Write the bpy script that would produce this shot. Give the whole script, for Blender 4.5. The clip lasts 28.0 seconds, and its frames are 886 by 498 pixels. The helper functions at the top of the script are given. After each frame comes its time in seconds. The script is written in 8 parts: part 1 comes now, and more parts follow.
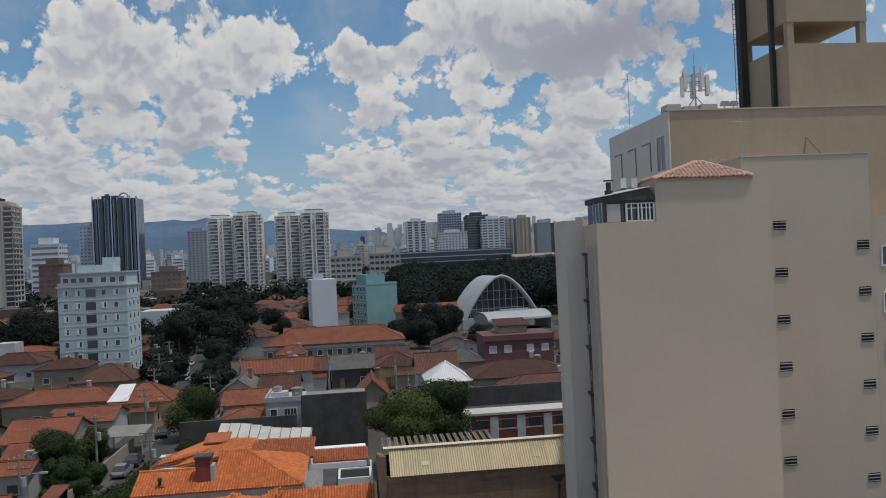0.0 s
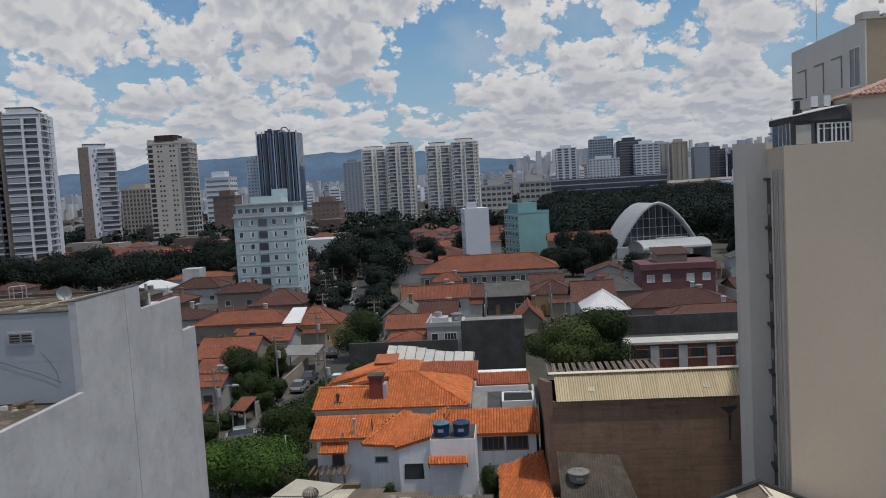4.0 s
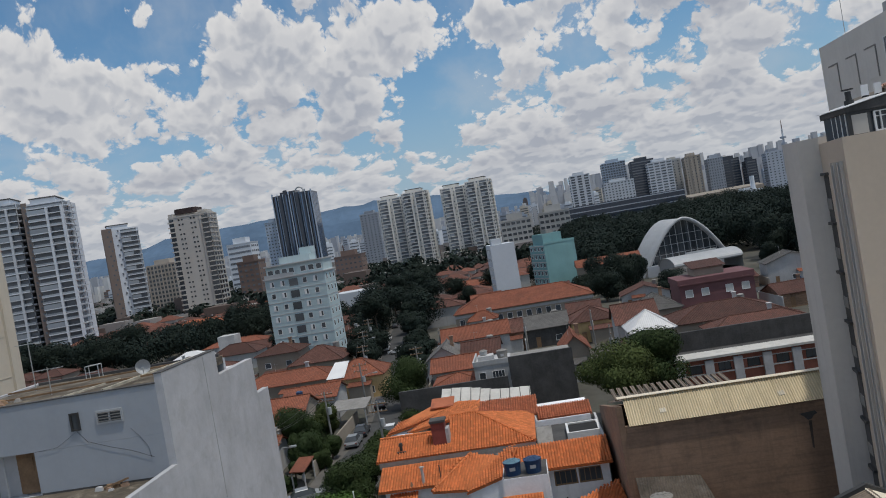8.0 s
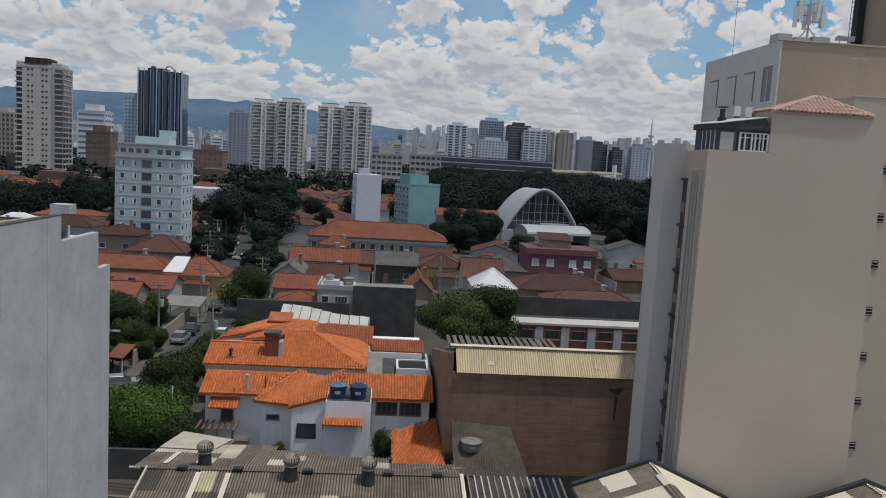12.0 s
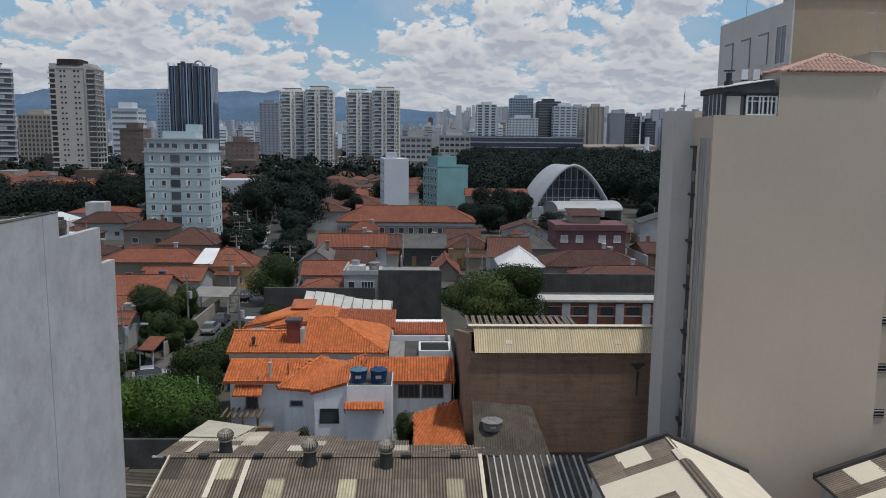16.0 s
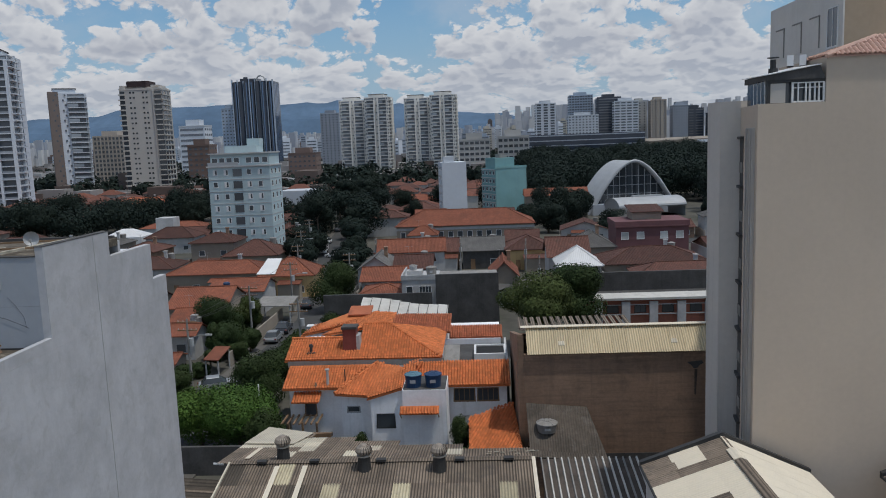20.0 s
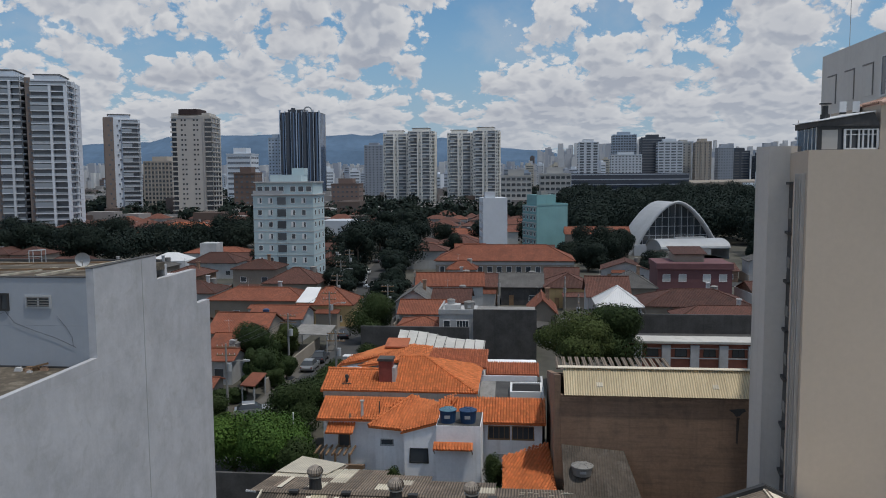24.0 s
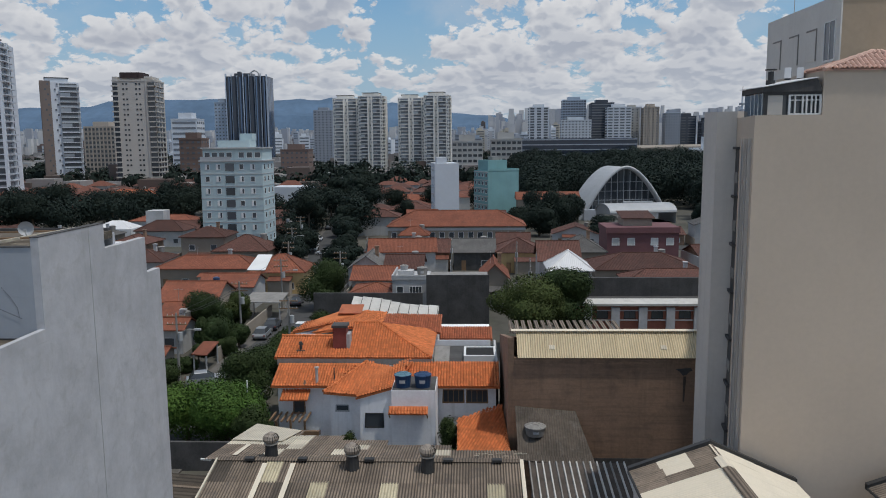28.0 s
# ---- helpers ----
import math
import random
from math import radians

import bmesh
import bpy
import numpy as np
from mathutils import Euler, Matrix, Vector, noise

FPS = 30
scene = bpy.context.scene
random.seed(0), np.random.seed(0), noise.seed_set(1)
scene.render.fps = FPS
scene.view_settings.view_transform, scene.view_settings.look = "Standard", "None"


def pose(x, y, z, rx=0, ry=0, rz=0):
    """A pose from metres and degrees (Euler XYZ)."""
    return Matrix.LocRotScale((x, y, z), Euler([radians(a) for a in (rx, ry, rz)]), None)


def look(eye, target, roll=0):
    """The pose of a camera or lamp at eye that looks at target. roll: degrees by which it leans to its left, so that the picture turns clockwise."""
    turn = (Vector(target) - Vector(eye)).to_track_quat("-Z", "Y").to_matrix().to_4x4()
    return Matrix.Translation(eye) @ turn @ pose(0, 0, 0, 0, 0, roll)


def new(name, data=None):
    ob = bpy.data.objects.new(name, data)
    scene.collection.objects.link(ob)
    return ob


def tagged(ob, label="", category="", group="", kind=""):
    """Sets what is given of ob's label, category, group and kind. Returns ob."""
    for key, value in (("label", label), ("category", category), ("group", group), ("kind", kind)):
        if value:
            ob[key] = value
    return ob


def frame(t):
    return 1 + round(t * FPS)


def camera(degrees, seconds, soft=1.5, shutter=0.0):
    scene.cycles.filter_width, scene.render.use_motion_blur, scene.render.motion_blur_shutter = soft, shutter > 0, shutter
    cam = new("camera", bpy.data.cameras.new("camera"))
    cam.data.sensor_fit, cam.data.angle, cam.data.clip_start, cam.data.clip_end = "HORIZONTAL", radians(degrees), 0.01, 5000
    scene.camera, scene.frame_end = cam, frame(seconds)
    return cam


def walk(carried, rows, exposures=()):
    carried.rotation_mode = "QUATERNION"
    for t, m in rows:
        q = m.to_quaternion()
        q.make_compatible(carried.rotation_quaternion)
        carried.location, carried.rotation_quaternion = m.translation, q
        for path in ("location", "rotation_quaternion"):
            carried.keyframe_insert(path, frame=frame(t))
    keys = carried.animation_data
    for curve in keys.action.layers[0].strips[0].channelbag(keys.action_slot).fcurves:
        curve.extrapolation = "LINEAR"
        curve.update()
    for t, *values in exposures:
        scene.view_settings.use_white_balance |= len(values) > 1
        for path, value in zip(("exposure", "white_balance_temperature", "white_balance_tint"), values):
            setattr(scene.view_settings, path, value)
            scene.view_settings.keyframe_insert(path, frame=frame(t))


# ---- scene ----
cam = camera(59.8, 28.0, soft=1.0)
PATH = [
    (0, (2.09, 0.187, 25.737), (2.32, 2.174, 25.752), -2.6),
    (0.5, (1.877, -0.016, 25.776), (1.98, 1.981, 25.744), -1.5),
    (1, (1.727, -0.194, 25.813), (1.668, 1.805, 25.786), -0.6),
    (1.5, (1.615, -0.337, 25.827), (1.517, 1.658, 25.719), 0.9),
    (2, (1.545, -0.427, 25.807), (1.427, 1.563, 25.648), 0.8),
    (2.5, (1.38, -0.392, 25.802), (1.185, 1.59, 25.617), 0.1),
    (4.5, (0.668, 0.187, 25.777), (0.481, 2.174, 25.651), -4.9),
    (5, (0.416, 0.315, 25.736), (0.066, 2.282, 25.645), -4.9),
    (5.5, (0.172, 0.382, 25.688), (-0.086, 2.364, 25.621), -5.3),
    (6, (-0.182, 0.479, 25.736), (-0.482, 2.455, 25.663), -5.4),
    (6.5, (-0.514, 0.486, 25.739), (-0.958, 2.435, 25.688), -7.8),
    (7, (-0.786, 0.375, 25.706), (-1.084, 2.352, 25.656), -9.6),
    (7.5, (-1.032, 0.306, 25.707), (-1.227, 2.296, 25.645), -8.3),
    (8, (-1.275, 0.288, 25.69), (-1.479, 2.278, 25.654), -9.9),
    (8.5, (-1.584, 0.423, 25.734), (-1.79, 2.412, 25.718), -9.3),
    (9, (-1.87, 0.463, 25.735), (-2.079, 2.452, 25.725), -9.0),
    (9.5, (-2.126, 0.462, 25.726), (-2.383, 2.445, 25.711), -8.2),
    (10, (-2.308, 0.462, 25.748), (-2.498, 2.453, 25.73), -6.5),
    (10.5, (-2.329, 0.38, 25.73), (-2.353, 2.38, 25.715), -1.7),
    (11, (-2.308, 0.187, 25.668), (-2.18, 2.182, 25.628), -0.7),
    (11.5, (-2.083, -0.052, 25.624), (-1.94, 1.935, 25.45), 1.1),
    (12, (-1.873, -0.142, 25.645), (-1.721, 1.839, 25.416), 3.4),
    (12.5, (-1.629, -0.107, 25.675), (-1.469, 1.873, 25.446), 2.6),
    (14.5, (-0.722, 0.051, 25.645), (-0.543, 2.035, 25.469), 1.5),
    (15, (-0.483, 0.003, 25.624), (-0.379, 1.986, 25.382), -0.4),
    (15.5, (-0.299, 0.018, 25.601), (-0.237, 1.997, 25.32), 0.4),
    (16, (-0.145, 0.097, 25.621), (-0.085, 2.077, 25.341), 0.6),
    (16.5, (-0.004, 0.158, 25.636), (0.052, 2.141, 25.381), -0.6),
    (17, (0.082, 0.186, 25.655), (-0.02, 2.165, 25.385), -0.5),
    (17.5, (0.272, 0.096, 25.635), (0.19, 2.076, 25.364), -0.6),
    (18, (0.45, 0.009, 25.637), (0.492, 1.99, 25.369), -0.3),
    (18.5, (0.664, -0.024, 25.643), (0.733, 1.956, 25.37), 3.2),
    (19, (0.818, -0.038, 25.623), (0.864, 1.944, 25.356), 1.0),
    (19.5, (0.936, -0.036, 25.63), (0.837, 1.944, 25.364), 0.0),
    (20, (1.059, 0.005, 25.695), (0.952, 1.983, 25.424), -2.2),
    (20.5, (1.231, 0.019, 25.906), (1.122, 2.014, 25.84), -0.4),
    (21, (1.384, -0.031, 25.933), (1.271, 1.966, 25.912), 0.3),
    (21.5, (1.445, -0.058, 25.838), (1.253, 1.932, 25.773), 0.4),
    (23.5, (0.947, 0.068, 25.795), (0.691, 2.045, 25.625), -0.6),
    (24, (0.916, -0.002, 25.745), (0.711, 1.979, 25.564), -0.4),
    (24.5, (0.888, -0.1, 25.736), (0.885, 1.883, 25.477), 0.3),
    (25, (0.866, -0.079, 25.737), (0.879, 1.884, 25.353), 0.6),
    (25.5, (0.758, 0.064, 25.751), (0.77, 2.045, 25.476), -0.0),
    (26, (0.736, 0.098, 25.75), (0.731, 2.082, 25.493), -0.4),
    (26.5, (0.746, 0.067, 25.725), (0.701, 2.051, 25.474), -0.9),
    (27, (0.728, 0.058, 25.73), (0.653, 2.04, 25.477), -1.1),
    (27.5, (0.738, 0.029, 25.734), (0.657, 2.011, 25.478), -0.9),
    (28, (0.772, -0.048, 25.746), (0.692, 1.932, 25.476), -0.5),
]
walk(cam, [(t, look(eye, target, roll)) for t, eye, target, roll in PATH], exposures=((0.0, -0.57, 6530, 10), (2.0, -0.53, 6570, 10), (8.0, -0.49, 6480, 10), (11.0, -0.53, 6540, 10), (12.5, -0.47, 6540, 10), (16.0, -0.44, 6380, 10), (20.0, -0.53, 6260, 10), (21.0, -0.58, 6260, 10), (24.0, -0.52, 6340, 10), (25.0, -0.36, 6440, 10), (26.0, -0.41, 6370, 10), (28.0, -0.43, 6340, 10)))

# ---- world and sun ----
SUN = Vector((0.30, -0.14, 0.94)).normalized()
world = bpy.data.worlds.new("world")
scene.world = world
world.use_nodes = True


class Nodes:
    """Short hand for wiring a node tree."""

    def __init__(self, tree):
        self.tree = tree
        tree.nodes.clear()

    def add(self, kind, ins=None, operation="", use_clamp=False, data_type="", blend_type="", interpolation_type="", noise_dimensions="", sky=None, feature=""):
        n = self.tree.nodes.new(kind)
        if operation:
            n.operation = operation
        if use_clamp:
            n.use_clamp = True
        if data_type:
            n.data_type, n.blend_type = data_type, blend_type
        if interpolation_type:
            n.interpolation_type = interpolation_type
        if noise_dimensions:
            n.noise_dimensions = noise_dimensions
        if feature:
            n.feature = feature
        if sky:
            n.sky_type, n.sun_disc, n.sun_elevation, n.sun_rotation = "NISHITA", False, sky[0], sky[1]
            n.air_density, n.dust_density, n.ozone_density = 1.0, 1.2, 1.5
        for k, v in (ins or {}).items():
            self.put(n.inputs[k], v)
        return n

    def put(self, socket, v):
        if isinstance(v, bpy.types.NodeSocket):
            self.tree.links.new(v, socket)
        else:
            socket.default_value = v

    def math(self, op, a, b=0.0, clamp=False):
        return self.add("ShaderNodeMath", {0: a, 1: b}, operation=op, use_clamp=clamp).outputs[0]

    def noise(self, vec, scale, detail=4.0, rough=0.55, dist=0.0):
        return self.add("ShaderNodeTexNoise", {"Vector": vec, "Scale": scale, "Detail": detail, "Roughness": rough, "Distortion": dist}).outputs["Fac"]

    def ramp(self, fac, lo, hi, a=0.0, b=1.0, smooth=True):
        return self.add("ShaderNodeMapRange", {"Value": fac, "From Min": lo, "From Max": hi, "To Min": a, "To Max": b}, interpolation_type="SMOOTHSTEP" if smooth else "LINEAR").outputs[0]

    def mix(self, fac, a, b, mode="MIX"):
        n = self.add("ShaderNodeMix", data_type="RGBA", blend_type=mode)
        self.put(n.inputs[0], fac)
        self.put(n.inputs[6], a)
        self.put(n.inputs[7], b)
        return n.outputs[2]


def rgb(r, g, b):
    return (r, g, b, 1.0)


def build_sky():
    n = Nodes(world.node_tree)
    d = n.add("ShaderNodeTexCoord").outputs["Generated"]
    x, y, z = n.add("ShaderNodeSeparateXYZ", {0: d}).outputs
    az = n.math("MULTIPLY", n.math("ARCTAN2", x, y), 57.2958)
    el = n.math("MULTIPLY", n.math("ARCSINE", z), 57.2958)
    up = n.math("MULTIPLY", n.math("LOGARITHM", n.math("ADD", n.math("MAXIMUM", el, -1.5), 3.0), 2.71828), 1.75)
    p = n.add("ShaderNodeCombineXYZ", {0: n.math("MULTIPLY", az, 0.105), 1: up, 2: 0.37}).outputs[0]
    ae = n.add("ShaderNodeCombineXYZ", {0: az, 1: el, 2: 0.0}).outputs[0]

    def vec(op, a, b):
        return n.add("ShaderNodeVectorMath", {0: a, 1: b}, operation=op).outputs[0]

    def wander(v, scale, by):
        c = n.add("ShaderNodeTexNoise", {"Vector": v, "Scale": scale, "Detail": 4.0, "Roughness": 0.55}).outputs["Color"]
        k = n.add("ShaderNodeVectorMath", {0: vec("SUBTRACT", c, (0.5, 0.5, 0.5)), "Scale": by}, operation="SCALE").outputs[0]
        return k

    pw = vec("ADD", p, wander(p, 2.6, 0.22))
    aw = vec("ADD", ae, wander(p, 1.9, 5.0))

    def heaps(v, fine):
        """Round cauliflower heaps on several scales."""
        a = n.add("ShaderNodeTexVoronoi", {"Vector": v, "Scale": 2.7, "Smoothness": 0.3, "Detail": fine, "Roughness": 0.56, "Lacunarity": 2.3}, feature="SMOOTH_F1").outputs["Distance"]
        return n.math("ADD", n.math("MULTIPLY", n.noise(v, 1.3, 2.0 + 2.0 * fine, 0.54), 0.62), n.math("MULTIPLY", a, -0.50))

    def blobs(v, masses):
        out = 0.0
        for a, e, w, h, k in masses:
            q = vec("DIVIDE", vec("SUBTRACT", v, (a, e, 0.0)), (w, h, 1.0))
            r = n.add("ShaderNodeVectorMath", {0: q, 1: q}, operation="DOT_PRODUCT").outputs["Value"]
            out = n.math("ADD", out, n.math("MULTIPLY", n.math("POWER", 2.718, n.math("MULTIPLY", r, -1.0)), k))
        return out

    big = heaps(pw, 4.0)
    soft = heaps(pw, 2.0)
    above = heaps(vec("ADD", pw, (0.02, 0.07, 0.0)), 2.0)
    mass = blobs(aw, SKY_MASSES)
    base = n.math("ADD", n.ramp(el, 2.5, 11.0, 0.46, 0.235), n.ramp(el, 20.0, 45.0, 0.0, 0.04))
    cover = n.math("ADD", n.math("ADD", big, mass), base)
    mask = n.ramp(cover, 0.0, 0.09)
    deep = n.ramp(n.math("ADD", n.math("ADD", soft, mass), base), 0.06, 0.45)
    top = n.ramp(n.math("SUBTRACT", soft, above), -0.12, 0.10)
    crisp = n.ramp(n.math("SUBTRACT", big, soft), -0.06, 0.06, -0.5, 0.5)
    dark = n.math("MINIMUM", n.math("ADD", blobs(aw, SKY_DARK), 0.0), 1.0)
    lit = n.math("ADD", n.math("MULTIPLY", top, 0.52), n.math("MULTIPLY", n.math("SUBTRACT", 1.0, deep), 0.42))
    lit = n.math("ADD", lit, n.math("MULTIPLY", crisp, 0.22))
    lit = n.math("ADD", lit, n.ramp(el, 6.0, 14.0, 0.0, 0.14))
    lit = n.math("SUBTRACT", lit, n.math("MULTIPLY", dark, 0.75), clamp=True)
    shade = n.mix(lit, rgb(0.60, 0.645, 0.735), rgb(1.14, 1.13, 1.12))
    shade = n.mix(n.math("MULTIPLY", dark, 0.55, clamp=True), shade, rgb(0.43, 0.43, 0.51))
    shade = n.mix(n.ramp(el, 0.0, 6.0, 0.55, 0.0), shade, rgb(0.70, 0.76, 0.83))
    sky = n.add("ShaderNodeTexSky", sky=(math.asin(SUN.z), math.atan2(SUN.x, SUN.y)))
    blue = n.mix(1.0, sky.outputs[0], rgb(0.108, 0.150, 0.166), "MULTIPLY")
    blue = n.mix(n.ramp(el, 0.0, 14.0, 0.8, 0.0), blue, rgb(0.50, 0.64, 0.82))
    # thin veil in the gaps
    veil = n.math("MULTIPLY", n.ramp(n.noise(pw, 1.1, 5.0, 0.6), 0.42, 0.75), 0.4)
    blue = n.mix(veil, blue, rgb(0.74, 0.80, 0.88))
    col = n.mix(mask, blue, shade)
    bg = n.add("ShaderNodeBackground", {"Color": col, "Strength": 0.88})
    n.add("ShaderNodeOutputWorld", {"Surface": bg.outputs[0]})


# broad masses and gaps, in degrees of azimuth and elevation: (azimuth, elevation, width, height, weight)
SKY_MASSES = (
    (-31.0, 13.5, 4.0, 3.2, 0.24), (-23.0, 10.5, 4.6, 2.8, 0.26), (-14.5, 14.5, 5.2, 3.4, 0.26), (-11.0, 10.5, 3.4, 2.0, 0.18), (-5.5, 15.5, 3.4, 2.6, 0.24),
    (1.2, 14.2, 2.5, 1.6, 0.30), (9.5, 15.5, 5.0, 3.2, 0.24), (18.5, 14.5, 6.5, 3.0, 0.34), (1.8, 8.6, 4.2, 1.7, 0.18), (12.5, 9.5, 7.0, 2.6, 0.22), (31.0, 9.0, 6.0, 4.0, 0.16), (-40.0, 9.0, 6.0, 5.0, 0.16),
    (-24.5, 16.3, 3.6, 1.8, -0.34), (-3.0, 10.2, 2.6, 3.6, -0.36), (3.0, 17.2, 3.4, 1.6, -0.34), (6.2, 11.4, 2.8, 1.1, -0.24), (-31.0, 10.0, 1.8, 0.9, -0.2), (-7.6, 7.4, 2.4, 0.9, -0.22), (27.5, 12.4, 2.2, 1.6, -0.34), (-20.0, 19.5, 9.0, 1.4, -0.22), (-9.0, 17.8, 1.6, 1.4, -0.16))
SKY_DARK = ((19.0, 14.6, 6.5, 2.4, 0.95), (28.0, 17.0, 6.0, 3.0, 0.6), (-16.5, 10.4, 3.2, 1.2, 0.32), (-10.0, 8.2, 3.0, 0.9, 0.36), (-23.0, 7.3, 4.5, 0.8, 0.32), (12.0, 7.2, 5.0, 0.8, 0.26), (26.0, 4.8, 5.0, 0.9, 0.36), (4.0, 5.6, 4.0, 0.6, 0.2), (-2.5, 4.6, 5.0, 0.5, 0.16))
build_sky()
lamp = bpy.data.lights.new("sun", "SUN")
lamp.energy, lamp.angle, lamp.color = 2.95, radians(1.2), (1.0, 0.95, 0.87)
sun = new("sun", lamp)
sun.matrix_world = look(SUN * 100, (0, 0, 0))

# ---- materials ----
def surface(name, col, rough=0.85, var=0.18, big=0.35, fine=9.0, bump=0.25, streak=0.0, dirt=(0.10, 0.09, 0.08), rnd=0.0, metal=0.0, tiles=None, waves=None, grime=0.0, spec=0.4, isle=0.0, alt=None, ribs=None, bands=0.0):
    """A weathered surface: broad patches, fine grain, rain streaks, and for roofs rows of tiles or waves."""
    m = bpy.data.materials.new(name)
    m.use_nodes = True
    n = Nodes(m.node_tree)
    co = n.add("ShaderNodeTexCoord")
    p = co.outputs["Object"]
    seed = n.add("ShaderNodeObjectInfo").outputs["Random"]
    if rnd:
        p = n.add("ShaderNodeVectorMath", {0: p, 1: n.math("MULTIPLY", seed, 37.0)}, operation="ADD").outputs[0]
    n1 = n.noise(p, big, 5.0, 0.6)
    n2 = n.noise(p, fine, 4.0, 0.6)
    f = n.math("ADD", n.math("MULTIPLY", n.ramp(n1, 0.3, 0.7), 0.65), n.math("MULTIPLY", n.ramp(n2, 0.25, 0.75), 0.35))
    lo = tuple(c * (1 - var) for c in col)
    hi = tuple(min(1.0, c * (1 + var)) for c in col)
    c = n.mix(f, rgb(*lo), rgb(*hi))
    height = n2
    if tiles:
        uv = n.add("ShaderNodeSeparateXYZ", {0: co.outputs["UV"]})
        u = n.math("DIVIDE", uv.outputs[0], tiles[0])
        v = n.math("DIVIDE", uv.outputs[1], tiles[1])
        cell = n.add("ShaderNodeCombineXYZ", {0: n.math("FLOOR", u), 1: n.math("FLOOR", v), 2: n.math("MULTIPLY", seed, 91.0)}).outputs[0]
        w = n.add("ShaderNodeTexWhiteNoise", {"Vector": cell}, noise_dimensions="3D").outputs["Value"]
        c = n.mix(n.ramp(w, 0.0, 1.0, 0.0, tiles[2], False), c, rgb(*(k * 0.45 for k in col)))
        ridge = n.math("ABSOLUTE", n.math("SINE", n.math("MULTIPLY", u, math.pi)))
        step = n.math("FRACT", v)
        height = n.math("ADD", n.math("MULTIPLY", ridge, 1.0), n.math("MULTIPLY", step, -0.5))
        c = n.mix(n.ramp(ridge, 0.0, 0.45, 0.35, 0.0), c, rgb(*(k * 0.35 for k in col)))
    if waves:
        uv = n.add("ShaderNodeSeparateXYZ", {0: co.outputs["UV"]})
        height = n.math("ABSOLUTE", n.math("SINE", n.math("MULTIPLY", uv.outputs[0], math.pi / waves)))
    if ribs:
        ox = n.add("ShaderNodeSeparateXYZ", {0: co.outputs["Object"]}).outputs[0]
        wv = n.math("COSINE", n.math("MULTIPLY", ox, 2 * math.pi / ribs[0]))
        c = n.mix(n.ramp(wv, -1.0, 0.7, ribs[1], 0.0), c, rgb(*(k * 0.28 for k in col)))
    if streak:
        q = n.add("ShaderNodeMapping", {"Vector": p, "Scale": (1.6, 1.6, 0.09)}).outputs[0]
        s = n.ramp(n.noise(q, 1.0, 5.0, 0.65), 0.48, 0.75)
        c = n.mix(n.math("MULTIPLY", s, streak), c, rgb(*dirt))
    if bands:
        q = n.add("ShaderNodeMapping", {"Vector": p, "Scale": (0.3, 0.3, 4.0)}).outputs[0]
        c = n.mix(n.math("MULTIPLY", n.ramp(n.noise(q, 1.0, 6.0, 0.7), 0.42, 0.7), bands), c, rgb(*dirt))
    if grime:
        g = n.ramp(n.noise(p, big * 2.3, 6.0, 0.68, 0.6), 0.50, 0.68)
        c = n.mix(n.math("MULTIPLY", g, grime), c, rgb(*dirt))
    if isle:
        pick = n.add("ShaderNodeNewGeometry").outputs["Random Per Island"]
        c = n.mix(n.math("MULTIPLY", pick, isle), c, rgb(*(alt or tuple(v * 0.4 for v in col))))
    if rnd:
        k = n.ramp(seed, 0.0, 1.0, 1 - rnd, 1 + rnd, False)
        c = n.mix(1.0, c, n.add("ShaderNodeCombineXYZ", {0: k, 1: k, 2: k}).outputs[0], "MULTIPLY")
    b = n.add("ShaderNodeBump", {"Height": height, "Strength": bump, "Distance": 0.06 if (tiles or waves) else 0.02})
    s = n.add("ShaderNodeBsdfPrincipled", {"Base Color": c, "Roughness": rough, "Metallic": metal, "Normal": b.outputs[0], "Specular IOR Level": spec})
    n.add("ShaderNodeOutputMaterial", {"Surface": s.outputs[0]})
    return m


def glass(name, col, rough=0.08, spec=0.6, rnd=0.35, metal=0.0):
    """Dark window glass seen from outside: glossy, with a little unevenness from pane to pane."""
    m = bpy.data.materials.new(name)
    m.use_nodes = True
    n = Nodes(m.node_tree)
    seed = n.add("ShaderNodeObjectInfo").outputs["Random"]
    isl = n.add("ShaderNodeNewGeometry").outputs["Random Per Island"]
    k = n.math("ADD", n.math("MULTIPLY", seed, rnd), n.math("MULTIPLY", isl, rnd))
    c = n.mix(k, rgb(*col), rgb(*(min(1, v * 3 + 0.05) for v in col)))
    p = n.add("ShaderNodeTexCoord").outputs["Object"]
    b = n.add("ShaderNodeBump", {"Height": n.noise(p, 0.7, 2.0), "Strength": 0.04, "Distance": 0.05})
    s = n.add("ShaderNodeBsdfPrincipled", {"Base Color": c, "Roughness": rough, "Metallic": metal, "Specular IOR Level": spec, "Normal": b.outputs[0]})
    n.add("ShaderNodeOutputMaterial", {"Surface": s.outputs[0]})
    return m


